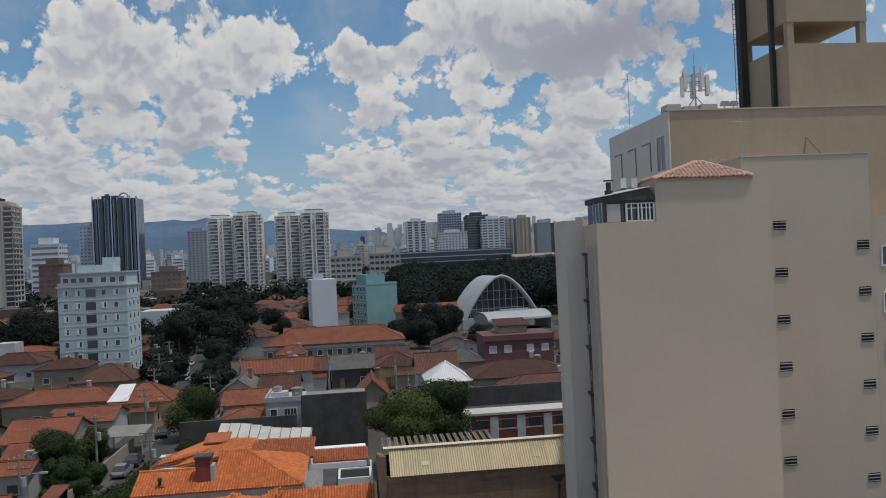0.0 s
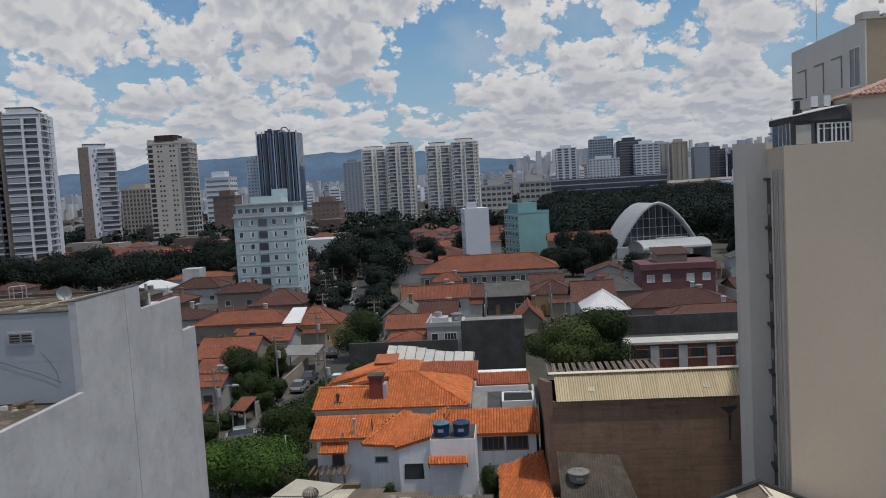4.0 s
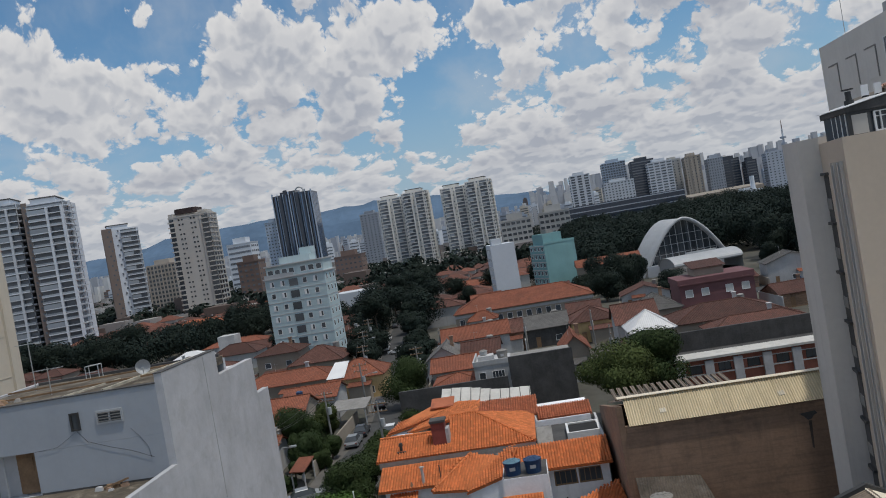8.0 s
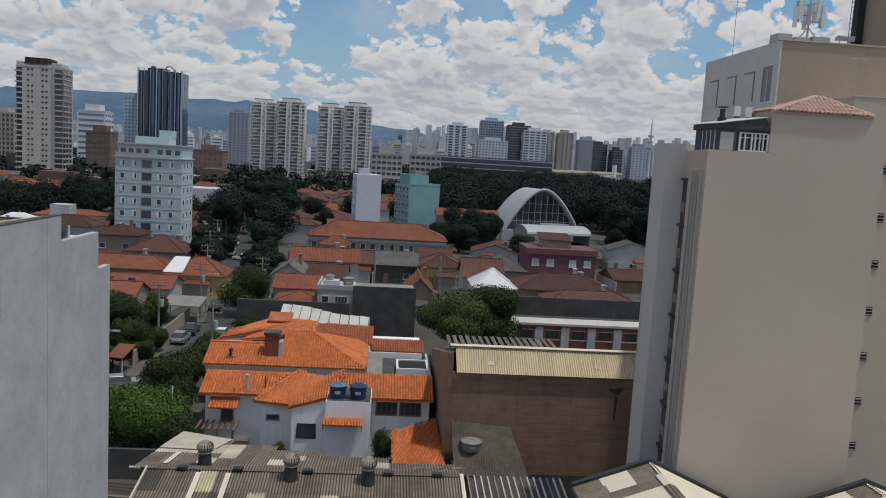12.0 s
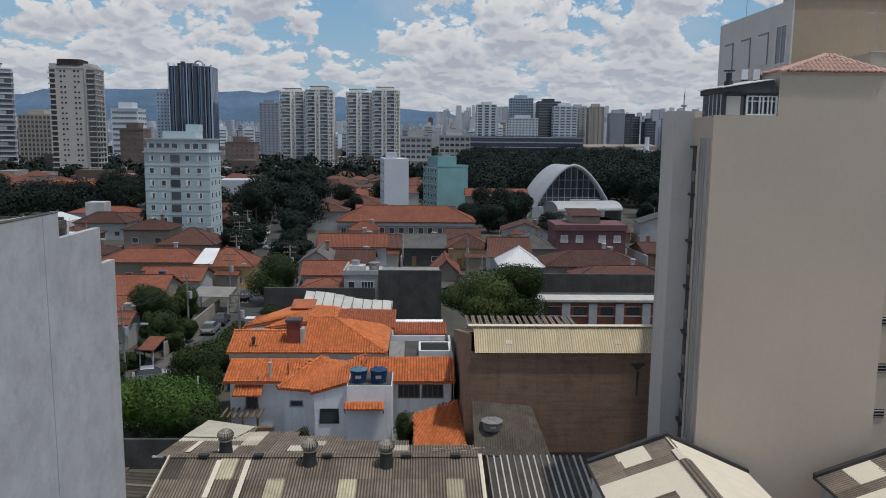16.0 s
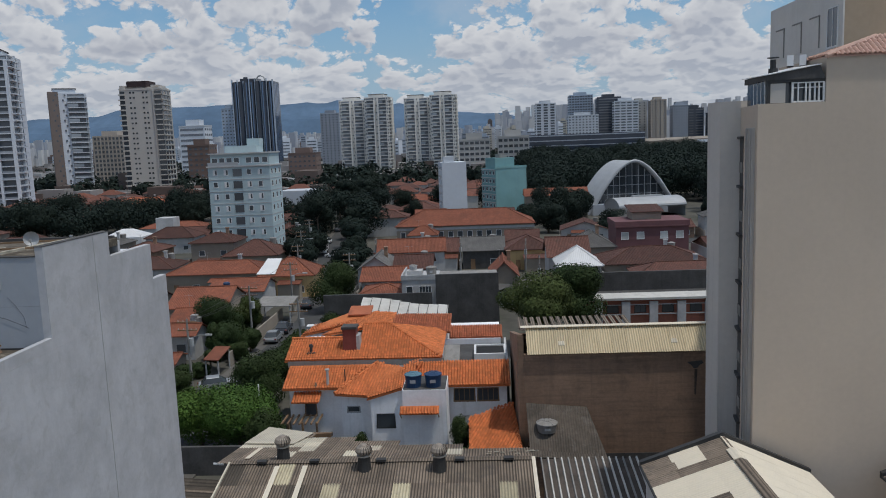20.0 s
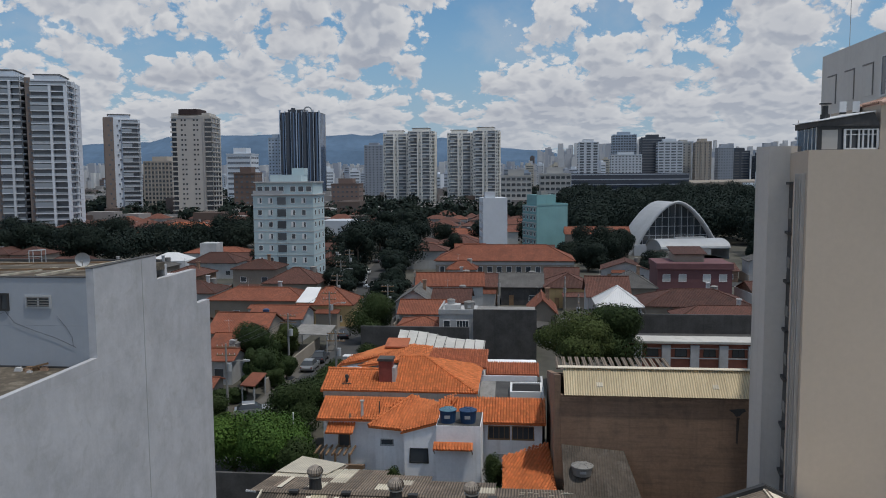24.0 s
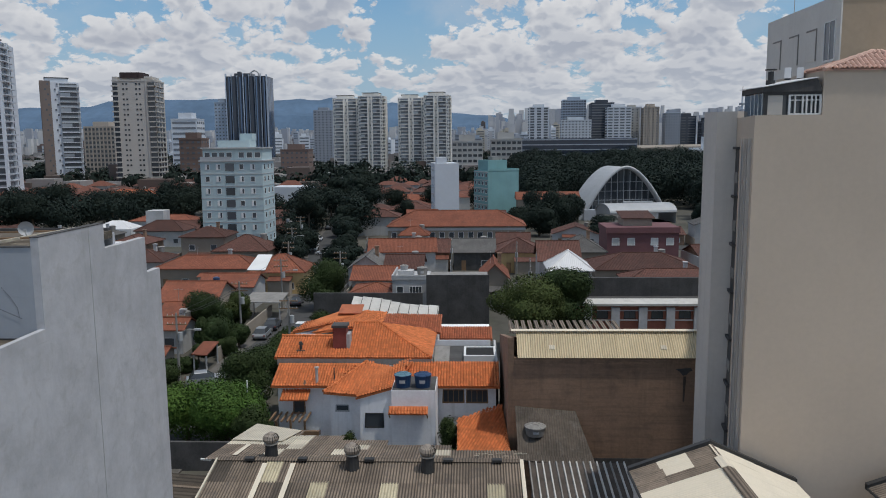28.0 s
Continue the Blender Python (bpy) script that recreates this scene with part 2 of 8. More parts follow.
def foliage(name, col, var=0.5):
    m = bpy.data.materials.new(name)
    m.use_nodes = True
    n = Nodes(m.node_tree)
    isl = n.add("ShaderNodeNewGeometry").outputs["Random Per Island"]
    seed = n.add("ShaderNodeObjectInfo").outputs["Random"]
    p = n.add("ShaderNodeTexCoord").outputs["Object"]
    f = n.math("ADD", n.math("MULTIPLY", isl, 0.35), n.math("MULTIPLY", n.ramp(n.noise(p, 0.6, 4.0), 0.3, 0.7), 0.65))
    c = n.mix(f, rgb(*(v * (1 - var) for v in col)), rgb(*(v * (1 + var) for v in col)))
    c = n.mix(n.math("MULTIPLY", seed, 0.4), c, rgb(col[0] * 1.12, col[1] * 0.97, col[2] * 0.7))
    s = n.add("ShaderNodeBsdfPrincipled", {"Base Color": c, "Roughness": 0.7, "Specular IOR Level": 0.1})
    n.add("ShaderNodeOutputMaterial", {"Surface": s.outputs[0]})
    return m


MAT = {}
for key, spec in {
    "tan": dict(col=(0.525, 0.44, 0.355), var=0.07, big=0.12, fine=3.0, streak=0.04, dirt=(0.26, 0.23, 0.20), bump=0.1),
    "pale_wall": dict(col=(0.66, 0.64, 0.60), var=0.07, big=0.2, fine=2.5, streak=0.15, dirt=(0.36, 0.33, 0.29), bump=0.1),
    "tan_side": dict(col=(0.53, 0.50, 0.465), var=0.08, big=0.15, fine=3.0, streak=0.25, dirt=(0.20, 0.18, 0.16), bump=0.1),
    "ochre": dict(col=(0.41, 0.325, 0.235), var=0.10, big=0.15, fine=2.5, streak=0.15, dirt=(0.25, 0.19, 0.13), bump=0.1),
    "cream_warm": dict(col=(0.58, 0.515, 0.42), var=0.06, big=0.2, fine=2.0, streak=0.12, dirt=(0.36, 0.30, 0.23), bump=0.1),
    "cream": dict(col=(0.48, 0.44, 0.37), var=0.07, big=0.2, fine=2.0, streak=0.15, dirt=(0.30, 0.26, 0.21), bump=0.1),
    "plaster_grey": dict(col=(0.46, 0.46, 0.475), var=0.15, big=0.5, fine=1.6, streak=0.22, dirt=(0.34, 0.335, 0.33), bump=1.0, grime=0.4),
    "paint_bluegrey": dict(col=(0.35, 0.375, 0.41), var=0.06, big=0.4, fine=3.0, streak=0.12, dirt=(0.24, 0.25, 0.26), bump=0.15),
    "house_white": dict(col=(0.88, 0.88, 0.90), var=0.10, big=0.4, fine=5.0, streak=0.25, dirt=(0.40, 0.39, 0.37), grime=0.1),
    # dimmed white and cream: cloud shade over the quarter is put in
    "plaster_white": dict(col=(0.45, 0.45, 0.45), var=0.14, big=0.4, fine=5.0, streak=0.35, dirt=(0.32, 0.30, 0.28), rnd=0.12, grime=0.15),
    "plaster_cream": dict(col=(0.29, 0.25, 0.205), var=0.12, big=0.4, fine=5.0, streak=0.35, dirt=(0.30, 0.25, 0.2), rnd=0.15, grime=0.15),
    "plaster_ochre": dict(col=(0.56, 0.40, 0.20), var=0.10, big=0.4, fine=5.0, streak=0.25, dirt=(0.3, 0.2, 0.1), rnd=0.1),
    "plaster_pink": dict(col=(0.16, 0.075, 0.08), var=0.12, big=0.4, fine=5.0, streak=0.3, dirt=(0.12, 0.07, 0.07)),
    "mint": dict(col=(0.44, 0.54, 0.56), var=0.06, big=0.3, fine=3.0, streak=0.2, dirt=(0.34, 0.36, 0.36)),
    "teal": dict(col=(0.20, 0.37, 0.38), var=0.10, big=0.2, fine=3.0, streak=0.3, dirt=(0.16, 0.26, 0.25)),
    # far white and grey lean blue: haze is put into both colours
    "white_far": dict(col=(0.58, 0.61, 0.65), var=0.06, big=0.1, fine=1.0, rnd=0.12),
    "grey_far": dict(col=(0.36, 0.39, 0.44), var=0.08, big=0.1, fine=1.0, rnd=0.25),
    "white_tower": dict(col=(0.74, 0.715, 0.67), var=0.06, big=0.1, fine=1.0, rnd=0.05, streak=0.12, dirt=(0.45, 0.43, 0.40)),
    "tan_pale": dict(col=(0.43, 0.42, 0.40), var=0.08, big=0.1, fine=1.0, rnd=0.1),
    "tan_far": dict(col=(0.40, 0.35, 0.30), var=0.08, big=0.1, fine=1.0, rnd=0.1),
    "brick_red": dict(col=(0.30, 0.115, 0.08), var=0.2, big=0.5, fine=5.0, streak=0.3, dirt=(0.14, 0.08, 0.06)),
    "roof_dark": dict(col=(0.045, 0.03, 0.03), var=0.2),
    "brick_wall": dict(bands=0.35, col=(0.27, 0.175, 0.12), var=0.22, big=0.25, fine=4.0, streak=0.35, grime=0.3, dirt=(0.085, 0.065, 0.05), bump=0.5),
    "rib_brown": dict(col=(0.075, 0.06, 0.05), var=0.35, big=0.8, fine=6.0, streak=0.3, dirt=(0.03, 0.025, 0.02)),
    "brick_far": dict(col=(0.19, 0.135, 0.115), var=0.10, big=0.1, fine=1.0, rnd=0.25),
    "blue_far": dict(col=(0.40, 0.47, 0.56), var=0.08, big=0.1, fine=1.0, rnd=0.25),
    "brown_clad": dict(col=(0.20, 0.16, 0.14), var=0.08, big=0.2, fine=1.0),
    "concrete": dict(col=(0.26, 0.25, 0.235), var=0.18, big=0.5, fine=6.0, streak=0.4, grime=0.35, dirt=(0.12, 0.11, 0.10)),
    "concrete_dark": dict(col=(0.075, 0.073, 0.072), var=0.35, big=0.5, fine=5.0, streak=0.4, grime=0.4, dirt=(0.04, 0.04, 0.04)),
    "terrace": dict(col=(0.095, 0.078, 0.058), var=0.5, big=0.6, fine=5.0, grime=0.6, dirt=(0.30, 0.26, 0.20), bump=0.4),
    "brick_old": dict(bands=0.5, col=(0.31, 0.20, 0.135), var=0.25, big=0.5, fine=4.0, streak=0.5, grime=0.45, dirt=(0.08, 0.06, 0.05), bump=0.5),
    "tile_new": dict(col=(0.70, 0.215, 0.072), var=0.14, big=0.8, fine=6.0, bump=0.15, grime=0.3, dirt=(0.34, 0.13, 0.06), isle=0.55),
    "tile_worn": dict(col=(0.52, 0.165, 0.08), var=0.18, big=0.6, fine=6.0, bump=0.15, grime=0.45, dirt=(0.16, 0.06, 0.04), isle=0.6),
    "tile_pale": dict(col=(0.55, 0.36, 0.29), var=0.15, big=0.8, fine=6.0, bump=0.15, grime=0.3, dirt=(0.33, 0.22, 0.18)),
    # base colours lowered: cloud shade over the quarter is put into both tiles
    "tile_old_shaded": dict(col=(0.115, 0.050, 0.037), var=0.25, big=0.35, fine=5.0, tiles=(0.26, 0.38, 0.5), bump=0.8, grime=0.45, dirt=(0.06, 0.04, 0.032), rnd=0.3),
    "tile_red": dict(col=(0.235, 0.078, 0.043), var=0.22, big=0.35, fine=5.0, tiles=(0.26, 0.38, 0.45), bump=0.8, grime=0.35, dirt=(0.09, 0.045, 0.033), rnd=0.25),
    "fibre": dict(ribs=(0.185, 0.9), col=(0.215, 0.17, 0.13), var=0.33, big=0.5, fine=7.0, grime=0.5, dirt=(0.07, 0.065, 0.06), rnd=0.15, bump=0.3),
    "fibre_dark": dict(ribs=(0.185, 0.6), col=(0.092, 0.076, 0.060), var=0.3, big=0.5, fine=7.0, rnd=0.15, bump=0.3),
    "fibre_flat": dict(col=(0.11, 0.105, 0.10), var=0.25, big=0.4, fine=4.0, waves=0.18, grime=0.4, dirt=(0.09, 0.09, 0.085), rnd=0.3, bump=0.6),
    "fibre_old": dict(col=(0.092, 0.075, 0.060), var=0.4, big=0.7, fine=6.0, waves=0.18, grime=0.5, dirt=(0.17, 0.15, 0.13), bump=0.6),
    "sheet_dirty": dict(ribs=(0.185, 0.4), col=(0.46, 0.405, 0.28), var=0.2, big=0.6, fine=6.0, grime=0.4, dirt=(0.20, 0.18, 0.13), rnd=0.2, bump=0.2),
    "strip_grey": dict(col=(0.52, 0.505, 0.47), var=0.12, big=0.3, fine=3.0, grime=0.3, dirt=(0.25, 0.24, 0.22)),
    "sheet_light": dict(ribs=(0.185, 0.35), col=(0.55, 0.50, 0.40), var=0.15, big=0.5, fine=7.0, grime=0.25, dirt=(0.30, 0.27, 0.20), rnd=0.1, bump=0.2),
    "sheet_white": dict(ribs=(0.185, 0.10), col=(0.70, 0.625, 0.50), var=0.06, big=0.5, fine=6.0, grime=0.10, dirt=(0.44, 0.40, 0.33), bump=0.08),
    "sheet_yellow": dict(ribs=(0.185, 0.35), col=(0.60, 0.50, 0.33), var=0.10, big=0.4, fine=5.0, grime=0.2, dirt=(0.35, 0.29, 0.17), rnd=0.04, bump=0.2),
    "metal_white": dict(col=(0.66, 0.66, 0.66), var=0.08, big=0.4, fine=4.0, waves=0.3, rough=0.5, bump=0.4, grime=0.15, dirt=(0.4, 0.39, 0.37)),
    "asphalt": dict(col=(0.06, 0.06, 0.06), var=0.25, big=0.3, fine=6.0, rough=0.9),
    "pavement": dict(col=(0.12, 0.112, 0.10), var=0.25, big=0.5, fine=5.0, grime=0.4, dirt=(0.12, 0.11, 0.10)),
    "ground": dict(col=(0.085, 0.08, 0.065), var=0.4, big=0.05, fine=0.6, grime=0.5, dirt=(0.05, 0.06, 0.035)),
    "iron": dict(col=(0.05, 0.05, 0.05), var=0.3, rough=0.6, metal=0.3),
    "steel": dict(col=(0.45, 0.45, 0.44), var=0.2, rough=0.45, metal=0.7, fine=14.0, grime=0.35, dirt=(0.20, 0.14, 0.09)),
    "paint_white": dict(col=(0.75, 0.75, 0.74), var=0.06, rough=0.5),
    "paint_grey": dict(col=(0.40, 0.41, 0.42), var=0.1, rough=0.5),
    "wood": dict(col=(0.24, 0.15, 0.085), var=0.3, big=1.0, fine=12.0, streak=0.4, dirt=(0.10, 0.07, 0.05)),
    "bark": dict(col=(0.11, 0.085, 0.065), var=0.35, big=1.0, fine=8.0, bump=0.6),
    "tank_blue": dict(col=(0.02, 0.055, 0.13), var=0.15, rough=0.5, big=1.0),
    "tank_lid": dict(col=(0.10, 0.20, 0.26), var=0.15, rough=0.5, big=1.0),
    "chimney_red": dict(col=(0.20, 0.055, 0.045), var=0.2, big=1.0, fine=8.0),
    "car_white": dict(col=(0.75, 0.76, 0.77), var=0.03, rough=0.3, bump=0.0, spec=0.6),
    "car_dark": dict(col=(0.045, 0.05, 0.06), var=0.1, rough=0.25, bump=0.0, spec=0.6),
    "car_silver": dict(col=(0.38, 0.39, 0.40), var=0.05, rough=0.3, metal=0.5, bump=0.0),
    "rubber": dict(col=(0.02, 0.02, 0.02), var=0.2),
    "curtain": dict(col=(0.55, 0.56, 0.55), var=0.12, rnd=0.25, big=1.0),
    "tarp": dict(col=(0.15, 0.42, 0.52), var=0.2, big=1.5, rough=0.4),
    "roofs_far": dict(col=(0.42, 0.41, 0.40), var=0.2, big=0.02, fine=0.08, bump=0.0, isle=1.0, alt=(0.11, 0.075, 0.06)),
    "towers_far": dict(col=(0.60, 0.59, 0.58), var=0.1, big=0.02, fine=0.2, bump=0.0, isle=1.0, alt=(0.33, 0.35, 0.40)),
    # white metal darkened: the cloud shade on the hall is in this colour
    "arch_shaded": dict(col=(0.40, 0.41, 0.42), var=0.10, big=0.2, fine=2.0, waves=0.6, rough=0.5, grime=0.2, dirt=(0.3, 0.3, 0.29)),
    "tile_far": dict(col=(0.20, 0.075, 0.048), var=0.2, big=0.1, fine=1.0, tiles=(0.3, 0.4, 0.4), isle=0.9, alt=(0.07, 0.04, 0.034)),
    "wall_far": dict(col=(0.48, 0.47, 0.45), var=0.15, big=0.2, fine=1.5, isle=0.9, alt=(0.22, 0.18, 0.14)),
    "beige_far": dict(col=(0.50, 0.47, 0.43), var=0.06, big=0.1, fine=1.0),
    "turbine": dict(col=(0.30, 0.26, 0.22), var=0.25, rough=0.65, metal=0.3, fine=9.0, grime=0.4, dirt=(0.14, 0.10, 0.08)),
    # blue base of the wooded ridge carries the haze of distance
    "hill_haze": dict(col=(0.105, 0.16, 0.235), var=0.18, big=0.004, fine=0.03, bump=0.0, rough=1.0, spec=0.0),
}.items():
    MAT[key] = surface(key, **spec)
MAT["glass"] = glass("glass", (0.03, 0.035, 0.04))
# far panes paler and bluer, with haze put into the glass colour
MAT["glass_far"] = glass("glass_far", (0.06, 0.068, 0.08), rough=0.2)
MAT["glass_tower"] = glass("glass_tower", (0.022, 0.032, 0.05), rough=0.12, rnd=0.08)
# blue of the reflected sky put into the glass colour
MAT["glass_sky_tint"] = glass("glass_sky_tint", (0.10, 0.16, 0.26), rough=0.1, rnd=0.05, metal=0.5)
MAT["rail_glass"] = glass("rail_glass", (0.16, 0.18, 0.20), rough=0.25)
MAT["leaf_dark"] = foliage("leaf_dark", (0.03, 0.045, 0.02))
MAT["leaf"] = foliage("leaf", (0.034, 0.053, 0.020))
MAT["leaf_light"] = foliage("leaf_light", (0.056, 0.076, 0.026))
MAT["leaf_hedge"] = foliage("leaf_hedge", (0.066, 0.125, 0.028))
# blue cast of the far leaves is haze mixed into the green
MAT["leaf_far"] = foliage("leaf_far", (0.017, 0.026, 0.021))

# ---- mesh tools ----
class M:
    """Collects faces; finish() makes a mesh whose UV runs in metres along the eave and up the slope."""

    def __init__(self):
        self.v, self.f = [], []

    def poly(self, *pts):
        i = len(self.v)
        self.v += [tuple(p) for p in pts]
        self.f.append(tuple(range(i, i + len(pts))))
        return self

    def hull(self, lower, upper):
        """Closed body between two rings of the same count, both counter-clockwise from above."""
        n, i = len(lower), len(self.v)
        self.v += [tuple(p) for p in lower] + [tuple(p) for p in upper]
        self.f.append(tuple(i + k for k in reversed(range(n))))
        self.f.append(tuple(i + n + k for k in range(n)))
        for k in range(n):
            j = (k + 1) % n
            self.f.append((i + k, i + j, i + n + j, i + n + k))
        return self

    def box(self, x0, x1, y0, y1, z0, z1):
        return self.hull([(x0, y0, z0), (x1, y0, z0), (x1, y1, z0), (x0, y1, z0)], [(x0, y0, z1), (x1, y0, z1), (x1, y1, z1), (x0, y1, z1)])

    def prism(self, pts, z0, z1):
        return self.hull([(x, y, z0) for x, y in pts], [(x, y, z1) for x, y in pts])

    def slab(self, pts, t):
        """A sheet with thickness t below the given corners (counter-clockwise from above)."""
        return self.hull([(x, y, z - t) for x, y, z in pts], pts)

    def cyl(self, x, y, z0, z1, r0, r1=None, n=12):
        r1 = r0 if r1 is None else r1
        ring = [(math.cos(2 * math.pi * k / n), math.sin(2 * math.pi * k / n)) for k in range(n)]
        return self.hull([(x + r0 * a, y + r0 * b, z0) for a, b in ring], [(x + r1 * a, y + r1 * b, z1) for a, b in ring])

    def tube(self, p, q, r0, r1=None, n=6):
        p, q, r1 = Vector(p), Vector(q), r0 if r1 is None else r1
        w = (q - p).normalized()
        a = w.orthogonal().normalized()
        b = w.cross(a)
        ring = [a * math.cos(2 * math.pi * k / n) + b * math.sin(2 * math.pi * k / n) for k in range(n)]
        return self.hull([p + c * r0 for c in ring], [q + c * r1 for c in ring])

    def rail(self, pts, r=0.03, n=5):
        for p, q in zip(pts, pts[1:]):
            self.tube(p, q, r, r, n)
        return self

    def finish(self, name, off=(0, 0, 0), smooth=False):
        me = bpy.data.meshes.new(name)
        co = np.array(self.v, dtype=float) - np.array(off)
        me.from_pydata([tuple(c) for c in co], [], self.f)
        me.update()
        nl = len(me.loops)
        vi = np.empty(nl, dtype=np.int32)
        me.loops.foreach_get("vertex_index", vi)
        nrm = np.empty(len(me.polygons) * 3)
        me.polygons.foreach_get("normal", nrm)
        nrm = nrm.reshape(-1, 3)
        tot = np.empty(len(me.polygons), dtype=np.int32)
        me.polygons.foreach_get("loop_total", tot)
        fn = np.repeat(nrm, tot, axis=0)
        u = np.stack([-fn[:, 1], fn[:, 0], np.zeros(nl)], 1)
        ln = np.linalg.norm(u, axis=1)
        u[ln < 1e-3] = (1, 0, 0)
        u /= np.maximum(np.linalg.norm(u, axis=1), 1e-9)[:, None]
        w = np.cross(fn, u)
        pos = np.array(self.v, dtype=float)[vi]
        uv = me.uv_layers.new(name="UVMap")
        uv.data.foreach_set("uv", np.stack([(pos * u).sum(1), (pos * w).sum(1)], 1).ravel())
        if smooth:
            me.polygons.foreach_set("use_smooth", [True] * len(me.polygons))
        return me


def part(name, m, material, parent, label="", smooth=False, at=None):
    """One mesh under a thing or under a part. m: an M in the thing's own coordinates, or a ready mesh."""
    me = m
    if isinstance(m, M):
        me = m.finish(name, smooth=smooth)
    if not me.materials:
        me.materials.append(MAT[material])
    ob = new(name, me)
    ob.parent = parent
    if at is not None:
        ob.matrix_basis = at if isinstance(at, Matrix) else Matrix.Translation(at)
    if label:
        ob["label"] = label
    if name in STUFF:
        ob["kind"] = "stuff"
    return ob


# pieces too small to tell apart
STUFF = {"ridge_cap", "glazing", "cable", "tiles"}


def thing(name, label, category, x=0.0, y=0.0, z=0.0, yaw=0.0, group="", kind=""):
    e = new(name)
    e.empty_display_size = 0.5
    e.matrix_basis = pose(x, y, z, 0, 0, yaw)
    return tagged(e, label, category, group, kind)


def solo(name, m, material, label, category, group="", kind="", at=(0, 0, 0), smooth=False):
    me = m.finish(name, off=at, smooth=smooth) if isinstance(m, M) else m
    if not me.materials:
        me.materials.append(MAT[material])
    ob = new(name, me)
    ob.location = at
    return tagged(ob, label, category, group, kind)


SHARED = {}


def shared(key, make):
    """One mesh for alike pieces."""
    if key not in SHARED:
        SHARED[key] = make()
    return SHARED[key]


def mesh_of(m, name, material, smooth=False):
    me = m.finish(name, smooth=smooth)
    me.materials.append(MAT[material])
    return me


def window(parent, x, y, z, w, h, face="-y", glassy="glass", frame_mat="paint_white", bars=0, name="window", depth=0.06, sill=0.05):
    """A window: frame with its sill in one ring, pane and, near by, mullions; centre of the sill at x, y, z."""
    turn = {"-y": 0, "+x": 90, "+y": 180, "-x": -90}[face]

    def make_frame():
        m, t, a = M(), 0.07, w / 2
        out = [(-a - sill, -sill), (a + sill, -sill), (a, h), (-a, h)]
        inn = [(-a + t, t), (a - t, t), (a - t, h - t), (-a + t, h - t)]
        for yy, k in ((-depth, 1.0), (0.02, 1.0)):
            m.v += [(px, yy, pz) for px, pz in out] + [(px, yy, pz) for px, pz in inn]
        for k in range(4):
            j = (k + 1) % 4
            m.f += [(k, j, 4 + j, 4 + k), (8 + j, 8 + k, 12 + k, 12 + j), (8 + k, 8 + j, j, k), (4 + k, 4 + j, 12 + j, 12 + k)]
        return mesh_of(m, "window_frame", frame_mat)

    def make_pane():
        return mesh_of(M().box(-w / 2 + 0.07, w / 2 - 0.07, -0.02, 0.015, 0.07, h - 0.07), "pane", glassy)

    f = part(name, shared(("wf", w, h, frame_mat, depth, sill), make_frame), frame_mat, parent, at=pose(x, y, z, 0, 0, turn))
    part("pane", shared(("wp", w, h, glassy), make_pane), glassy, f)
    for k in range(1, bars + 1):
        c = -w / 2 + w * k / (bars + 1)
        part("mullion", shared(("wm", h, frame_mat, depth), lambda: mesh_of(M().box(-0.03, 0.03, -depth + 0.01, 0.01, 0.07, h - 0.07), "mullion", frame_mat)), frame_mat, f, at=(c, 0, 0))
    return f


def sheet_mesh(key, w, l, pitch, amp, material, square=False, thick=0.012):
    """A corrugated sheet, w wide and l long, lying in its own plane with the waves running along y."""
    def make():
        m = M()
        n = max(2, round(w / pitch)) * (4 if square else 6)
        xs = [w * k / n for k in range(n + 1)]
        if square:
            hs = [amp if (k % 4) in (1, 2) else -amp for k in range(n + 1)]
            xs = [x + (0.25 * w / n if (k % 4) in (1, 3) else 0) for k, x in enumerate(xs)]
        else:
            hs = [amp * math.cos(2 * math.pi * k / 6) for k in range(n + 1)]
        i = 0
        for x, h in zip(xs, hs):
            m.v += [(x, 0, h), (x, l, h)]
        for k in range(n):
            m.f.append((2 * k, 2 * k + 2, 2 * k + 3, 2 * k + 1))
        i = len(m.v)
        for x, h in zip(xs, hs):
            m.v += [(x, 0, h), (x, 0, h - thick)]
        for k in range(n):
            m.f.append((i + 2 * k, i + 2 * k + 1, i + 2 * k + 3, i + 2 * k + 2))
        return mesh_of(m, "sheet", material, smooth=not square)
    return shared(("sheet", key, w, l, pitch, amp, material), make)


def slope_frame(a, b, c):
    """The pose whose x runs from a to b, and whose y runs up the slope towards c."""
    a, b, c = Vector(a), Vector(b), Vector(c)
    x = (b - a).normalized()
    y = (c - a - x * (c - a).dot(x)).normalized()
    z = x.cross(y)
    m = Matrix((x, y, z)).transposed().to_4x4()
    return Matrix.Translation(a) @ m


def root_of(ob):
    while ob.parent:
        ob = ob.parent
    return ob


def wpart(name, m, material, parent, label="", smooth=False):
    """A part whose M is in world coordinates, under an unturned thing."""
    return part(name, m.finish(name, off=root_of(parent).location, smooth=smooth), material, parent, label)


def wwindow(parent, x, y, z, w, h, **how):
    o = root_of(parent).location
    return window(parent, x - o.x, y - o.y, z - o.z, w, h, **how)


def inside(p, poly):
    x, y = p
    hit = False
    for (x0, y0), (x1, y1) in zip(poly, poly[1:] + poly[:1]):
        if (y0 > y) != (y1 > y) and x < (x1 - x0) * (y - y0) / (y1 - y0) + x0:
            hit = not hit
    return hit


